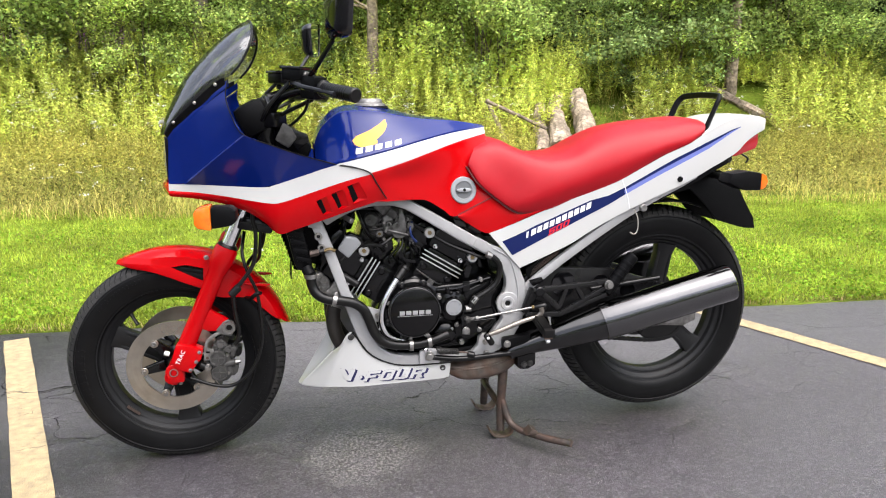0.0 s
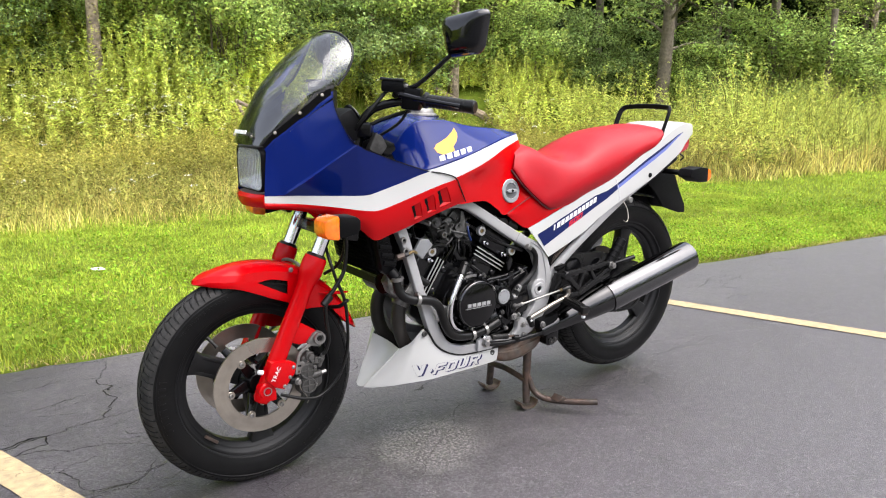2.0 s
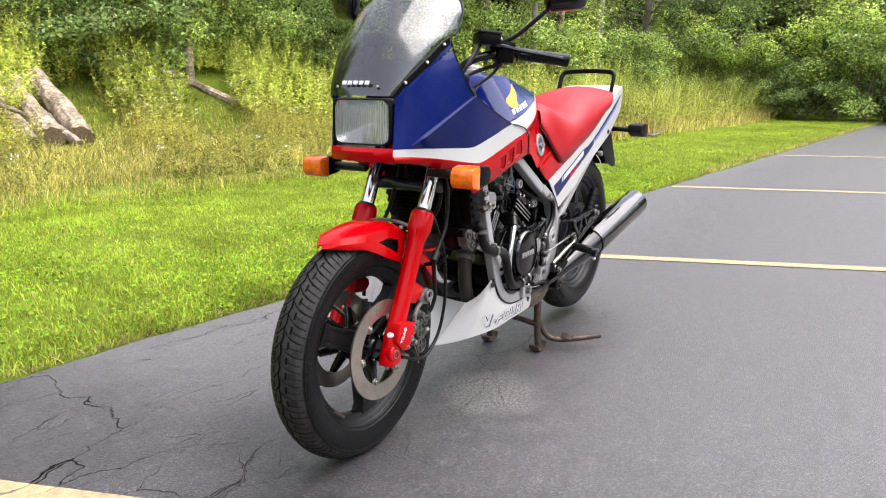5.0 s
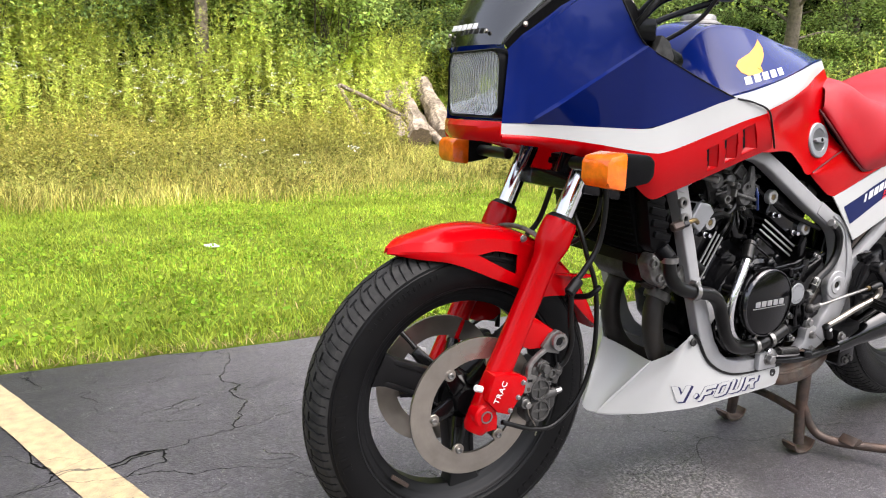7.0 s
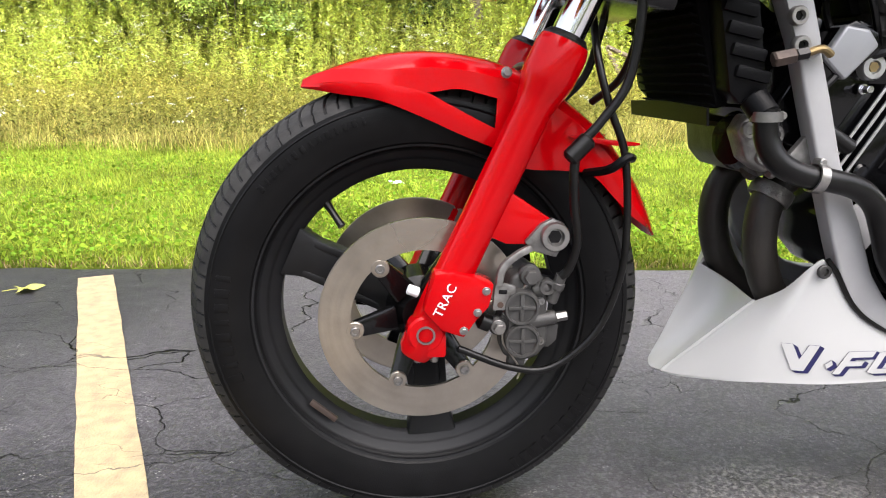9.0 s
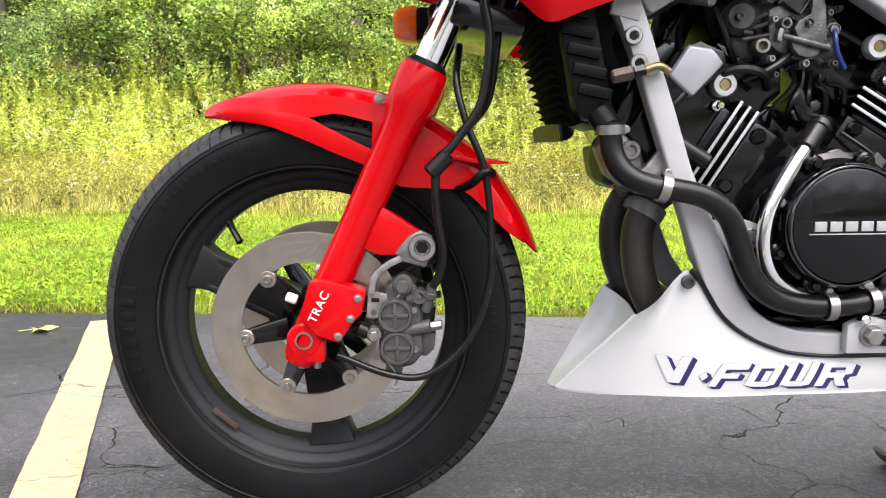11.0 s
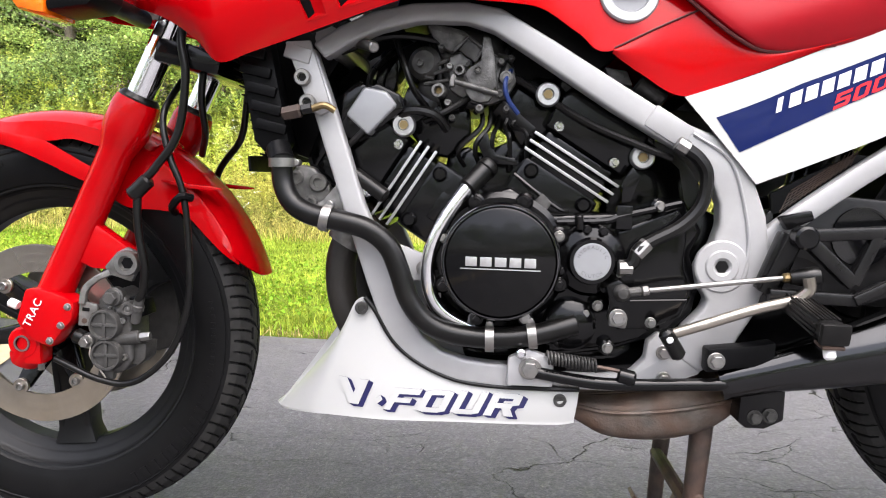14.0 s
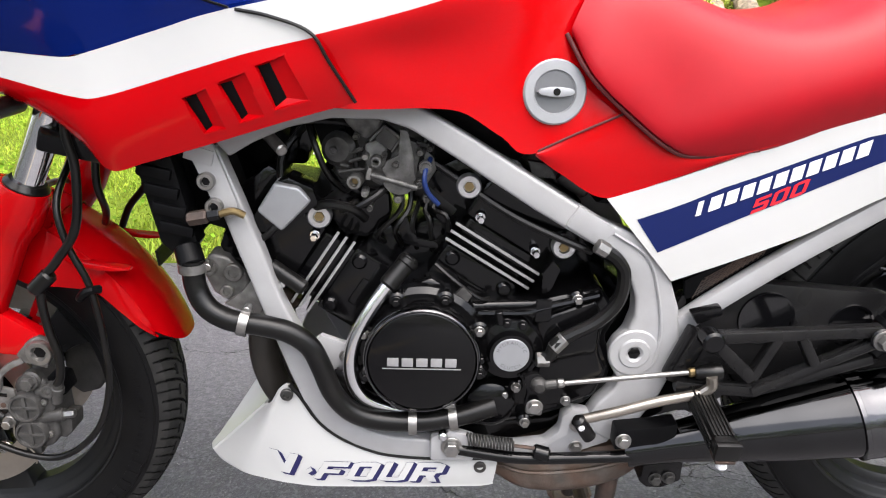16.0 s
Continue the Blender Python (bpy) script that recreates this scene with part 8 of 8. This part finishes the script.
# radiator: finned core, side tank with steps, lower apron
rad = part("radiator", prism([(.285, .715), (.312, .718), (.362, .556), (.336, .545)], -.105, .105, .004), RAD_BLACK, bike, "black radiator with horizontal fins")
for i in range(15):
    t = i / 14
    x, z = .283 + .050 * t, .705 - .155 * t
    part("core_fin", block((x - .001, 0, z), (.010, .205, .0022), .0004, (0, 18, 0)), RAD_BLACK, rad)
for s in (-1, 1):
    tank_ = part("side_tank", prism([(.300, .720), (.345, .722), (.378, .566), (.368, .552), (.345, .552), (.332, .566)], *sorted((s * .105, s * .140)), .006), PLASTIC, rad)
    for i in range(6):
        t = i / 5
        part("tank_step", block((.321 + .034 * t, s * .1405, .700 - .115 * t), (.040, .012, .0135), .003, (0, 12, 0)), PLASTIC, tank_)
    part("outlet", rod((.362, s * .135, .560), (.372, s * .150, .540), .016, 18, .002), PLASTIC, tank_)
bm = bmesh.new()
grid(bm, [[(.320, y, .548 + .003 * math.cos(y * 300)) for y in np.linspace(-.12, .12, 13)], [(.322, y, .528) for y in np.linspace(-.12, .12, 13)]])
shell(part("apron", bm, PLASTIC, rad), .003)
part("horn", lathe([(.0, .012), (.030, .010), (.036, 0), (.030, -.014), (.0, -.018)], aim((.392, -.05, .505), (-1, -.3, 0)), 28), BLACK, bike, "black horn behind the radiator")
part("oil_cooler_bracket", prism([(.385, .520), (.425, .530), (.445, .475), (.410, .462), (.392, .482)], -.085, .085, .006), DARK_ALLOY, bike)
for k, (x, y, z, r_) in enumerate(((.388, -.070, .515, .010), (.396, -.088, .490, .012), (.405, -.060, .468, .014), (.388, -.040, .486, .012), (.402, -.095, .512, .008), (.415, -.090, .470, .010))):
    part("head_casting", rod((x, y, z), (x + .035, y + .01, z + .006 * (k % 3)), r_, 14, .003), ALLOY if k % 2 else DARK_ALLOY, bike)
part("thermostat_housing", prism([(.366, .520), (.378, .540), (.402, .536), (.424, .512), (.428, .484), (.404, .470), (.380, .486)], -.104, -.070, .006, seg=3), ALLOY, bike, "bare alloy thermostat housing below the radiator")
for x, z, r_ in ((.378, .522, .010), (.408, .516, .012), (.398, .490, .009)):
    part("housing_boss", cap_screw((x, -.104, z), r_, .007, (0, -1, 0)), ALLOY, bike)
part("pipe_collar", lathe([(.0215, -.009), (.0265, -.009), (.0275, 0), (.0265, .009), (.0215, .009)], aim((.440, -.0620, .440), (-.5, -.05, -.85)), 28, close=True), ALLOY, bike, "bare alloy exhaust collar")
part("left_bracket", prism([(.398, .480), (.420, .495), (.440, .520), (.455, .490), (.440, .462)], -.125, -.115, .002), ALLOY, bike)

# exhaust: two down pipes in front, collector, silencer each side
PIPE = material("heat_stained_pipe", (0.015, 0.0135, 0.012), 0.5, metal=0.2, vary=0.35, scale=40, bump=0.0003, bump_scale=300, dirt=(0.034, 0.027, 0.021), dirt_amount=0.4, dirt_scale=18)
for y in (-.055, .055):
    part("down_pipe", tube([(.470, y, .466), (.446, y * 1.12, .448), (.431, y * 1.15, .410), (.435, y * 1.15, .355), (.458, y * 1.1, .305), (.500, y, .268), (.60, y * .9, .235), (.75, y * .9, .228), (.85, y * 1.0, .235)], .0208, 50, 20), PIPE, bike, "dull brown-black exhaust down pipe")
    part("pipe_flange", rod((.470, y, .480), (.450, y * 1.05, .466), .030, 20, .004), RUSTY, bike)
coll = part("exhaust_collector", loft([[(.755, -.095, .245), (.80, -.108, .250), (.87, -.112, .262), (.93, -.110, .270), (.965, -.105, .275)], [(.755, -.105, .233), (.80, -.122, .232), (.87, -.126, .240), (.93, -.122, .250), (.965, -.118, .258)], [(.757, -.098, .212), (.80, -.112, .196), (.87, -.114, .196), (.93, -.110, .212), (.962, -.104, .235)], [(.758, 0, .208), (.80, 0, .190), (.87, 0, .188), (.93, 0, .205), (.960, 0, .230)]], 24, 5), RUSTY, bike, "rust-stained exhaust collector box")
bm2 = loft([[(.755, -.095, .245), (.80, -.108, .250), (.87, -.112, .262), (.93, -.110, .270), (.965, -.105, .275)], [(.755, 0, .250), (.80, 0, .256), (.87, 0, .268), (.93, 0, .275), (.965, 0, .280)]], 24, 3)
part("collector_top", bm2, RUSTY, coll)
part("collector_seam", tube([(.756, -.106, .233), (.80, -.1245, .231), (.87, -.1285, .238), (.93, -.1245, .249), (.965, -.119, .258)], .003, 24, 6), RUSTY, coll)
part("collector_far_side", mirrored(loft([[(.755, .095, .245), (.87, .112, .262), (.965, .105, .275)], [(.757, .098, .212), (.87, .116, .196), (.962, .104, .235)]], 12, 3)), RUSTY, coll)
for s in (-1, 1):
    ax0, ax1 = Vector((.985, s * .150, .302)), Vector((1.566, s * .235, .482))
    d = (ax1 - ax0).normalized()
    L = (ax1 - ax0).length
    k = .190 / .605 * L + .035
    muf = part("silencer", lathe([(.0, -.06), (.024, -.06), (.026, .0), (.031, .04), (.044, .14), (.0515, k - .004), (.0515, k)], aim(ax0, d), 56), BURNT_CHROME, bike, "black chrome silencer with a stepped joint")
    part("silencer_body", lathe([(.0515, k), (.0545, k + .001), (.0548, k + .006), (.0550, k + .012), (.0545, L - .012), (.0525, L - .003), (.047, L), (.043, L - .002), (.042, L - .02), (.0, L - .02)], aim(ax0, d), 56), BLACK_CHROME, muf)
    part("joint_band", lathe([(.0520, k - .005), (.0556, k - .004), (.0556, k + .001), (.0540, k + .002)], aim(ax0, d), 56), BLACK_CHROME, muf)
    part("outlet_pipe", lathe([(.018, L - .025), (.018, L - .004), (.015, L - .004), (.015, L - .025)], aim(ax0, d), 24, close=True), BLACK, muf)
    # clamp at the front of the silencer
    part("exhaust_clamp", prism([(.952, .236), (.962, .228), (.985, .228), (1.008, .240), (1.008, .312), (.985, .320), (.955, .302)], *sorted((s * .115, s * .150)), .004), BLACK, muf)
    for z in (.243, .246):
        part("clamp_bolt", bolt((.972 + (z - .243) * 6, s * .150, z), .007, .006, (0, s, 0)), DARK_ALLOY, muf)

# belly pan with its lettering
BP_UP = [(.430, -.070, .300), (.446, -.104, .326), (.460, -.125, .356), (.469, -.132, .368), (.478, -.133, .369), (.492, -.1335, .352), (.510, -.134, .322), (.530, -.134, .300), (.560, -.134, .281), (.60, -.134, .266), (.65, -.134, .2605), (.71, -.1345, .2605), (.757, -.135, .2615)]
BP_LO = [(.334, -.022, .186), (.350, -.044, .190), (.372, -.068, .196), (.40, -.094, .203), (.43, -.110, .2075), (.46, -.122, .2100), (.50, -.131, .2115), (.53, -.133, .2125), (.56, -.134, .2135), (.60, -.134, .2145), (.64, -.1345, .2152), (.68, -.1345, .2160), (.71, -.1345, .2170), (.735, -.135, .2185), (.752, -.135, .222)]
FAR_NOTCH = (.420, -.070, .314)
bm = bmesh.new()
lo = spline(BP_LO, 60)
grid(bm, [[(p.x - .006 * (1 - f * f) * max(0, 1 - i / 4), p.y * f, p.z - .003 * (1 - f * f) * min(1, i / 12)) for f in (1, .8, .5, .2, -.2, -.5, -.8, -1)] for i, p in enumerate(lo)])
pan = shell(part("belly_pan", bm, WHITE, bike, "white belly pan with dark lettering"), .003)
pan_sides = []
for s in (-1, 1):
    up = [(x, -s * y, z) for x, y, z in ([FAR_NOTCH] if s > 0 else BP_UP[:1]) + BP_UP[1:]]
    bm = strip_mesh([up, [(x, -s * y, z) for x, y, z in BP_LO]], 90, mid=6, bulge=(0, s * .003, 0))
    pan_sides.append(shell(part("pan_side", bm, WHITE, pan), .003))
# the scoop's front wall, bowed forward, between the two creases
bm = bmesh.new()
brow = spline([BP_UP[0], (.436, -.030, .300), (.438, 0, .302), (.433, .035, .307), (FAR_NOTCH[0], -FAR_NOTCH[1], FAR_NOTCH[2])], 17)
toe = spline([BP_LO[0], (.3295, -.010, .1835), (.3275, 0, .183), (.3295, .010, .1835), (BP_LO[0][0], -BP_LO[0][1], BP_LO[0][2])], 17)
grid(bm, [[p.lerp(q, k / 10) + Vector((.016 * math.sin(math.pi * (k / 10) ** .8) * math.sin(math.pi * i / 16) ** .6, 0, 0)) for i, (p, q) in enumerate(zip(brow, toe))] for k in range(11)])
shell(part("pan_front", bm, WHITE, pan), .003)
for s, notch in ((-1, BP_UP[0]), (1, FAR_NOTCH)):
    ends = [Vector((p[0], -s * p[1], p[2])) for p in (notch, BP_LO[0])]
    part("rounded_crease", tube([ends[0].lerp(ends[1], k / 6) + Vector((.0015, -s * .001, 0)) for k in range(7)], .0026, 14, 10), WHITE, pan)
pan_at = surface(pan_sides)
for x, z in ((.474, .357), (.733, .248)):
    for s in (-1, 1):
        part("pan_screw", cap_screw((x, s * .1355, z), .0085, .004, (0, s, 0)), DARK_ALLOY, pan)
part("pan_edge_seal", tube([(x, y - .002, z + .002) for x, y, z in BP_UP[4:]], .0035, 40, 8), RUBBER, pan)
# block letters with a navy shade to the lower right; each stroke is an outline in a unit box
STROKES = {"V": [[(0, 1), (.30, 1), (.62, 0), (.30, 0)], [(.72, 1), (1.0, 1), (.62, 0), (.30, 0)]],
           "·": [[(.2, .5), (.5, .72), (.8, .5), (.5, .28)]],
           "F": [[(0, 0), (.27, 0), (.27, 1), (0, 1)], [(.2, .74), (1, .74), (1, 1), (.2, 1)], [(.2, .36), (.82, .36), (.82, .58), (.2, .58)]],
           "O": [[(0, .08), (.27, 0), (.27, 1), (0, .92)], [(.73, 0), (1, .08), (1, .92), (.73, 1)], [(.2, 0), (.8, 0), (.8, .22), (.2, .22)], [(.2, .78), (.8, .78), (.8, 1), (.2, 1)]],
           "U": [[(0, .08), (.27, 0), (.27, 1), (0, 1)], [(.73, 0), (1, .08), (1, 1), (.73, 1)], [(.2, 0), (.8, 0), (.8, .22), (.2, .22)]],
           "R": [[(0, 0), (.27, 0), (.27, 1), (0, 1)], [(.2, .78), (.8, .78), (.8, 1), (.2, 1)], [(.73, .46), (1, .52), (1, .92), (.73, 1)], [(.2, .36), (.8, .36), (.8, .58), (.2, .58)], [(.45, .4), (.74, .4), (1, 0), (.70, 0)]]}


def lay(name, outlines, s, mat, parent, label, lift):
    """Thin outlines of (x, z) laid on the belly pan as one mark."""
    bm = bmesh.new()
    for k, shape in enumerate(outlines):
        own = bmesh.new()
        own.faces.new([own.verts.new((x, 0, z)) for x, z in shape])
        bmesh.ops.triangulate(own, faces=own.faces[:])
        bmesh.ops.subdivide_edges(own, edges=own.edges[:], cuts=2)
        for v in own.verts:
            v.co.y = pan_at(v.co.x, v.co.z, s) + s * (lift + .00006 * k)
        merge(bm, own)
    return part(name, bm, mat, parent, label)


SHADE = (.0062, -.0034)
for s in (-1, 1):
    for ch, x0, w, z0, h, slant in (("V", .444, .043, .2262, .035, -.06), ("·", .486, .016, .2225, .028, .35), ("F", .504, .036, .2235, .0305, .55), ("O", .547, .037, .2235, .0305, .50), ("U", .591, .037, .2235, .0305, .48), ("R", .635, .039, .2235, .0305, .45)):
        mid_x = .566
        shapes = []
        for q in STROKES[ch]:
            if s < 0:
                shapes.append([(x0 + u * w + v * h * slant, z0 + v * h) for u, v in q])
            else:
                shapes.append([(2 * mid_x - (x0 + u * w + v * h * slant), z0 + v * h) for u, v in q])
        d = (SHADE[0] * -s, SHADE[1])
        lay("letter_shade", [hull(q + [(x + d[0], z + d[1]) for x, z in q]) for q in shapes], s, NAVY, pan, "navy shade of a letter", .0010)
        lay("letter", shapes, s, WHITE, pan, "white letter", .0018)

# ---- stand, controls, swing arm ----
stand_m = part("centre_stand", rod((.935, -.115, .235), (.935, .115, .235), .013, 16, .002), STAND, bike, "worn black steel centre stand, folded down")
for s in (-1, 1):
    bm = tube([(.930, s * .085, .245), (.925, s * .090, .17), (.920, s * .094, .10), (.918, s * .10, .020)], .0145, 20, 12, scales=[1.1, 1, .9, .85])
    part("stand_leg", bm, STAND, stand_m)
    bm = bmesh.new()
    sweep(bm, spline([(.880, s * .100, .030), (.895, s * .10, .010), (.920, s * .10, .004), (.945, s * .10, .010), (.955, s * .10, .028)], 20), box_ring(.018, .003, .001))
    part("stand_foot", bm, RUSTY, stand_m)
part("stand_bridge", tube([(.915, -.095, .10), (.905, 0, .115), (.915, .095, .10)], .010, 20, 10), STAND, stand_m)
part("stand_tang", tube([(.922, -.095, .120), (.938, -.120, .060), (.965, -.155, .040), (1.02, -.220, .040), (1.075, -.278, .046)], .0105, 30, 12), STAND, stand_m)
part("tang_pad", prism([(.965, .046), (.985, .062), (1.000, .056), (1.005, .046)], -.205, -.165, .003), STAND, stand_m)
# side stand, folded up along the frame, with its spring
ss_ = part("side_stand", tube([(.690, -.150, .288), (.78, -.156, .278), (.88, -.158, .282), (.99, -.160, .290)], .0080, 24, 12), BLACK, bike, "black side stand folded up with a coil spring")
part("pivot_bracket", prism([(.664, .304), (.690, .316), (.722, .306), (.722, .268), (.664, .268)], -.152, -.138, .004), SILVER, ss_)
part("pivot_bolt", bolt((.692, -.152, .292), .0105, .010), STEEL, ss_)
part("spring_post", rod((.680, -.150, .312), (.680, -.164, .312), .006, 12, .002), CHROME, ss_)
bm = bmesh.new()
coil = [(.712 + .062 * t / (2 * math.pi * 15), -.160 + .0075 * math.cos(t), .309 - .008 * t / (2 * math.pi * 15) + .0075 * math.sin(t)) for t in np.linspace(0, 2 * math.pi * 15, 200)]
sweep(bm, coil, ring(.0017, 6))
part("spring", bm, DARK_ALLOY, ss_)
part("spring_hook", tube([(.774, -.160, .300), (.795, -.160, .297), (.81, -.158, .293)], .0025, 10, 6), STAND, ss_)
part("stand_end", rod((.800, -.156, .290), (.822, -.160, .286), .010, 16, .003), BLACK, ss_)

# gear linkage, lever, foot peg
part("gear_rod", rod((.812, -.165, .396), (.985, -.172, .421), .0033, 12), STEEL, bike, "bright gear change rod")
for p, q, m_ in (((.806, -.165, .395), (.822, -.165, .3975), DARK_ALLOY), ((.822, -.165, .3975), (.831, -.165, .399), STEEL), ((.984, -.172, .4208), (.994, -.172, .4222), BRASS)):
    part("rod_end", rod(p, q, .0060, 10, .0015), m_, bike)
part("shift_arm", prism([(.780, .402), (.796, .410), (.808, .398), (.803, .378), (.806, .358), (.790, .350), (.783, .362), (.786, .380)], -.160, -.150, .003), BLACK, bike)
part("ball_joint", lathe([(.0, .010), (.006, .009), (.0100, .004), (.0108, -.002), (.009, -.008), (.006, -.012)], aim((.799, -.164, .394), (0, -1, 0)), 22), DARK_ALLOY, bike)
part("arm_clamp", block((.796, -.162, .359), (.022, .010, .016), .004, (0, 8, 0)), ALLOY, bike)
part("arm_bolt", bolt((.795, -.166, .364), .0080, .006), STEEL, bike)
part("rod_boot", lathe([(.0, -.001), (.0070, 0), (.0088, .006), (.0112, .014), (.0118, .026), (.0105, .032), (.0, .034)], aim((.992, -.174, .4212), (.029, -.002, .004)), 20), RUBBER, bike)
lev = part("gear_lever", tube([(.858, -.165, .345), (.90, -.172, .362), (.95, -.178, .382), (1.000, -.184, .398)], .0066, 24, 12), DISC, bike, "silver gear lever with a black rubber tip")
part("lever_boot", rod((.850, -.172, .352), (.872, -.168, .318), .0095, 14, .004), RUBBER, lev)
part("boot_tip", rod((.855, -.176, .343), (.856, -.182, .341), .0042, 12, .001), DECAL_WHITE, lev)
part("lever_drop", tube([(1.000, -.184, .398), (1.010, -.186, .410), (1.008, -.186, .424)], .007, 10, 10), DISC, lev)
bm = bmesh.new()
sweep(bm, [Vector((1.000, -.165, .392)).lerp(Vector((1.003, -.272, .374)), i / 6) for i in range(7)], box_ring(.0115, .0150, .008), up=(0, 0, 1))
peg = part("foot_peg", bm, RUBBER, bike, "black rubber foot peg with lengthwise ribs")
part("peg_end", block((1.003, -.270, .3745), (.031, .010, .024), .004, (9.5, 0, 0)), RUBBER, peg)
part("peg_plate", block((1.002, -.262, .3615), (.024, .022, .004), .0015, (9.5, 0, 0)), STAND, peg)
for x in (-.0110, -.0066, -.0022, .0022, .0066, .0110):
    part("peg_rib", block((1.0015 + x, -.2155, .3950), (.0030, .088, .0032), .0010, (9.5, 0, 0), seg=2), RUBBER, peg)
for z in (-.0055, 0, .0055):
    part("peg_rib", block((.9868, -.2155, .3835 + z), (.0030, .088, .0032), .0010, (9.5, 0, 0), seg=2), RUBBER, peg)
part("peg_tip", rod((1.001, -.262, .362), (1.002, -.266, .346), .0065, 14, .003), DECAL_WHITE, peg)
part("peg_mount", prism([(.905, .330), (.955, .336), (.985, .342), (.985, .312), (.945, .308), (.905, .300)], -.168, -.140, .004), PLASTIC, bike)
part("mount_bolt", bolt((.915, -.168, .316), .008, .007), STEEL, bike)
# cast hanger behind the pivot
HB = [((1.000, -.175, .472), (1.208, -.178, .488), .0075), ((1.205, -.178, .472), (1.065, -.176, .398), .0065), ((1.003, -.175, .472), (1.062, -.176, .418), .0085), ((1.062, -.176, .418), (1.085, -.176, .474), .0065), ((1.115, -.177, .476), (1.136, -.177, .440), .0065), ((1.000, -.160, .470), (.972, -.152, .400), .0095), ((.972, -.165, .400), (1.07, -.172, .398), .0075), ((1.07, -.172, .398), (1.205, -.178, .450), .0065)]
hanger = part("peg_hanger", block((.986, -.150, .436), (.030, .016, .075), .004, (0, 20, 0)), BLACK, bike, "black cast foot peg hanger")
for p, q, r in HB:
    bm = bmesh.new()
    sweep(bm, [Vector(p).lerp(Vector(q), i / 4) for i in range(5)], box_ring(.008, r, .003))
    part("hanger_bar", bm, SATIN, hanger)
for x, z in ((1.003, .470), (1.208, .480)):
    part("hanger_boss", rod((x, -.165, z), (x, -.190, z), .014, 20, .003), BLACK, hanger)
part("hanger_bolt", bolt((1.208, -.190, .480), .010, .010), ALLOY, hanger)
part("hanger_plate", prism([(.985, .492), (1.022, .502), (1.026, .490), (.995, .476)], -.150, -.135, .003), BLACK, hanger)

# swing arm with its lightening holes, chain, sprocket, rear brake
for s in (-1, 1):
    bm = prism([(.930, .395), (.985, .500), (1.08, .520), (1.25, .508), (1.42, .455), (1.50, .400), (1.505, .360), (1.47, .335), (1.38, .345), (1.22, .375), (1.05, .385)], *sorted((s * .088, s * .112)), .006)
    arm = part("swing_arm", bm, SATIN, bike, "black swing arm with round lightening holes")
    for x, z, r in ((1.100, .470, .034), (1.215, .462, .027), (1.305, .440, .020)):
        part("hole", lathe([(.0, .0), (r, .0), (r, .002), (r + .003, .002), (r + .004, -.002)], aim((x, s * .113, z), (0, s, 0)), 32), GLOSS, arm)
    part("chain_adjuster", prism([(1.40, .372), (1.50, .380), (1.530, .365), (1.530, .335), (1.49, .318), (1.41, .325)], *sorted((s * .112, s * .124)), .004), ALLOY, arm)
    part("axle_nut", bolt((1.437, s * .124, .352), .016, .016, (0, s, 0)), STEEL, arm)
part("remote_damper", rod((1.215, -.150, .445), (1.300, -.150, .555), .0185, 20, .004), PLASTIC, bike, "black rear brake reservoir")
for k in range(4):
    t = .3 + .16 * k
    p = Vector((1.215, -.150, .445)).lerp(Vector((1.300, -.150, .555)), t)
    part("reservoir_rib", lathe([(.0185, -.004), (.0205, -.003), (.0205, .003), (.0185, .004)], aim(p, (.085, 0, .11)), 20), PLASTIC, bike)
part("sprocket", lathe([(.045, -.004), (.092, -.004), (.095, 0), (.092, .004), (.045, .004)], aim((1.437, -.072, .352), (0, 1, 0)), 60, close=True), SATIN, rear)
bm = bmesh.new()
loop = spline([(.90, -.072, .395), (1.15, -.072, .435), (1.40, -.072, .442), (1.50, -.072, .420), (1.525, -.072, .352), (1.49, -.072, .280), (1.42, -.072, .262), (1.30, -.072, .275), (1.10, -.072, .300), (.92, -.072, .330)], 160)
sweep(bm, loop, box_ring(.008, .0065, .002), scales=[1.0 if i % 2 else .78 for i in range(160)])
part("chain", bm, SATIN, bike, "dark oily drive chain")
rcal = part("axle_carrier", prism([(1.360, .330), (1.372, .352), (1.405, .362), (1.470, .372), (1.500, .352), (1.492, .326), (1.440, .318), (1.390, .312)], -.100, -.074, .005, seg=3), ALLOY, bike, "grimy alloy chain adjuster and axle carrier")
for x, z in ((1.376, .338), (1.486, .346)):
    part("carrier_bolt", bolt((x, -.100, z), .008, .008), STEEL, rcal)
part("rear_disc", lathe([(.075, -.003), (.125, -.003), (.125, .003), (.075, .003)], aim((1.437, .080, .352), (0, 1, 0)), 72, close=True), BLACK, rear)
part("rear_torque_arm", rod((1.18, -.125, .452), (1.40, -.125, .475), .008, 12, .002), BLACK, bike)
part("shock", rod((1.04, 0, .36), (1.10, 0, .60), .035, 24, .004), BLACK, bike)
bm = bmesh.new()
rows = []
for i in range(20):
    t = radians(175 - 105 * i / 19)
    rows.append([(RW[0] + .348 * math.cos(t), y, RW[2] + .348 * math.sin(t)) for y in (-.075, -.05, 0, .05, .075)])
grid(bm, rows)
shell(part("inner_mudguard", bm, PLASTIC, bike), .004)
part("tail_wire", tube([(1.66, -.09, .84), (1.68, -.10, .825), (1.69, -.08, .81)], .003, 10, 6), RUBBER, bike)
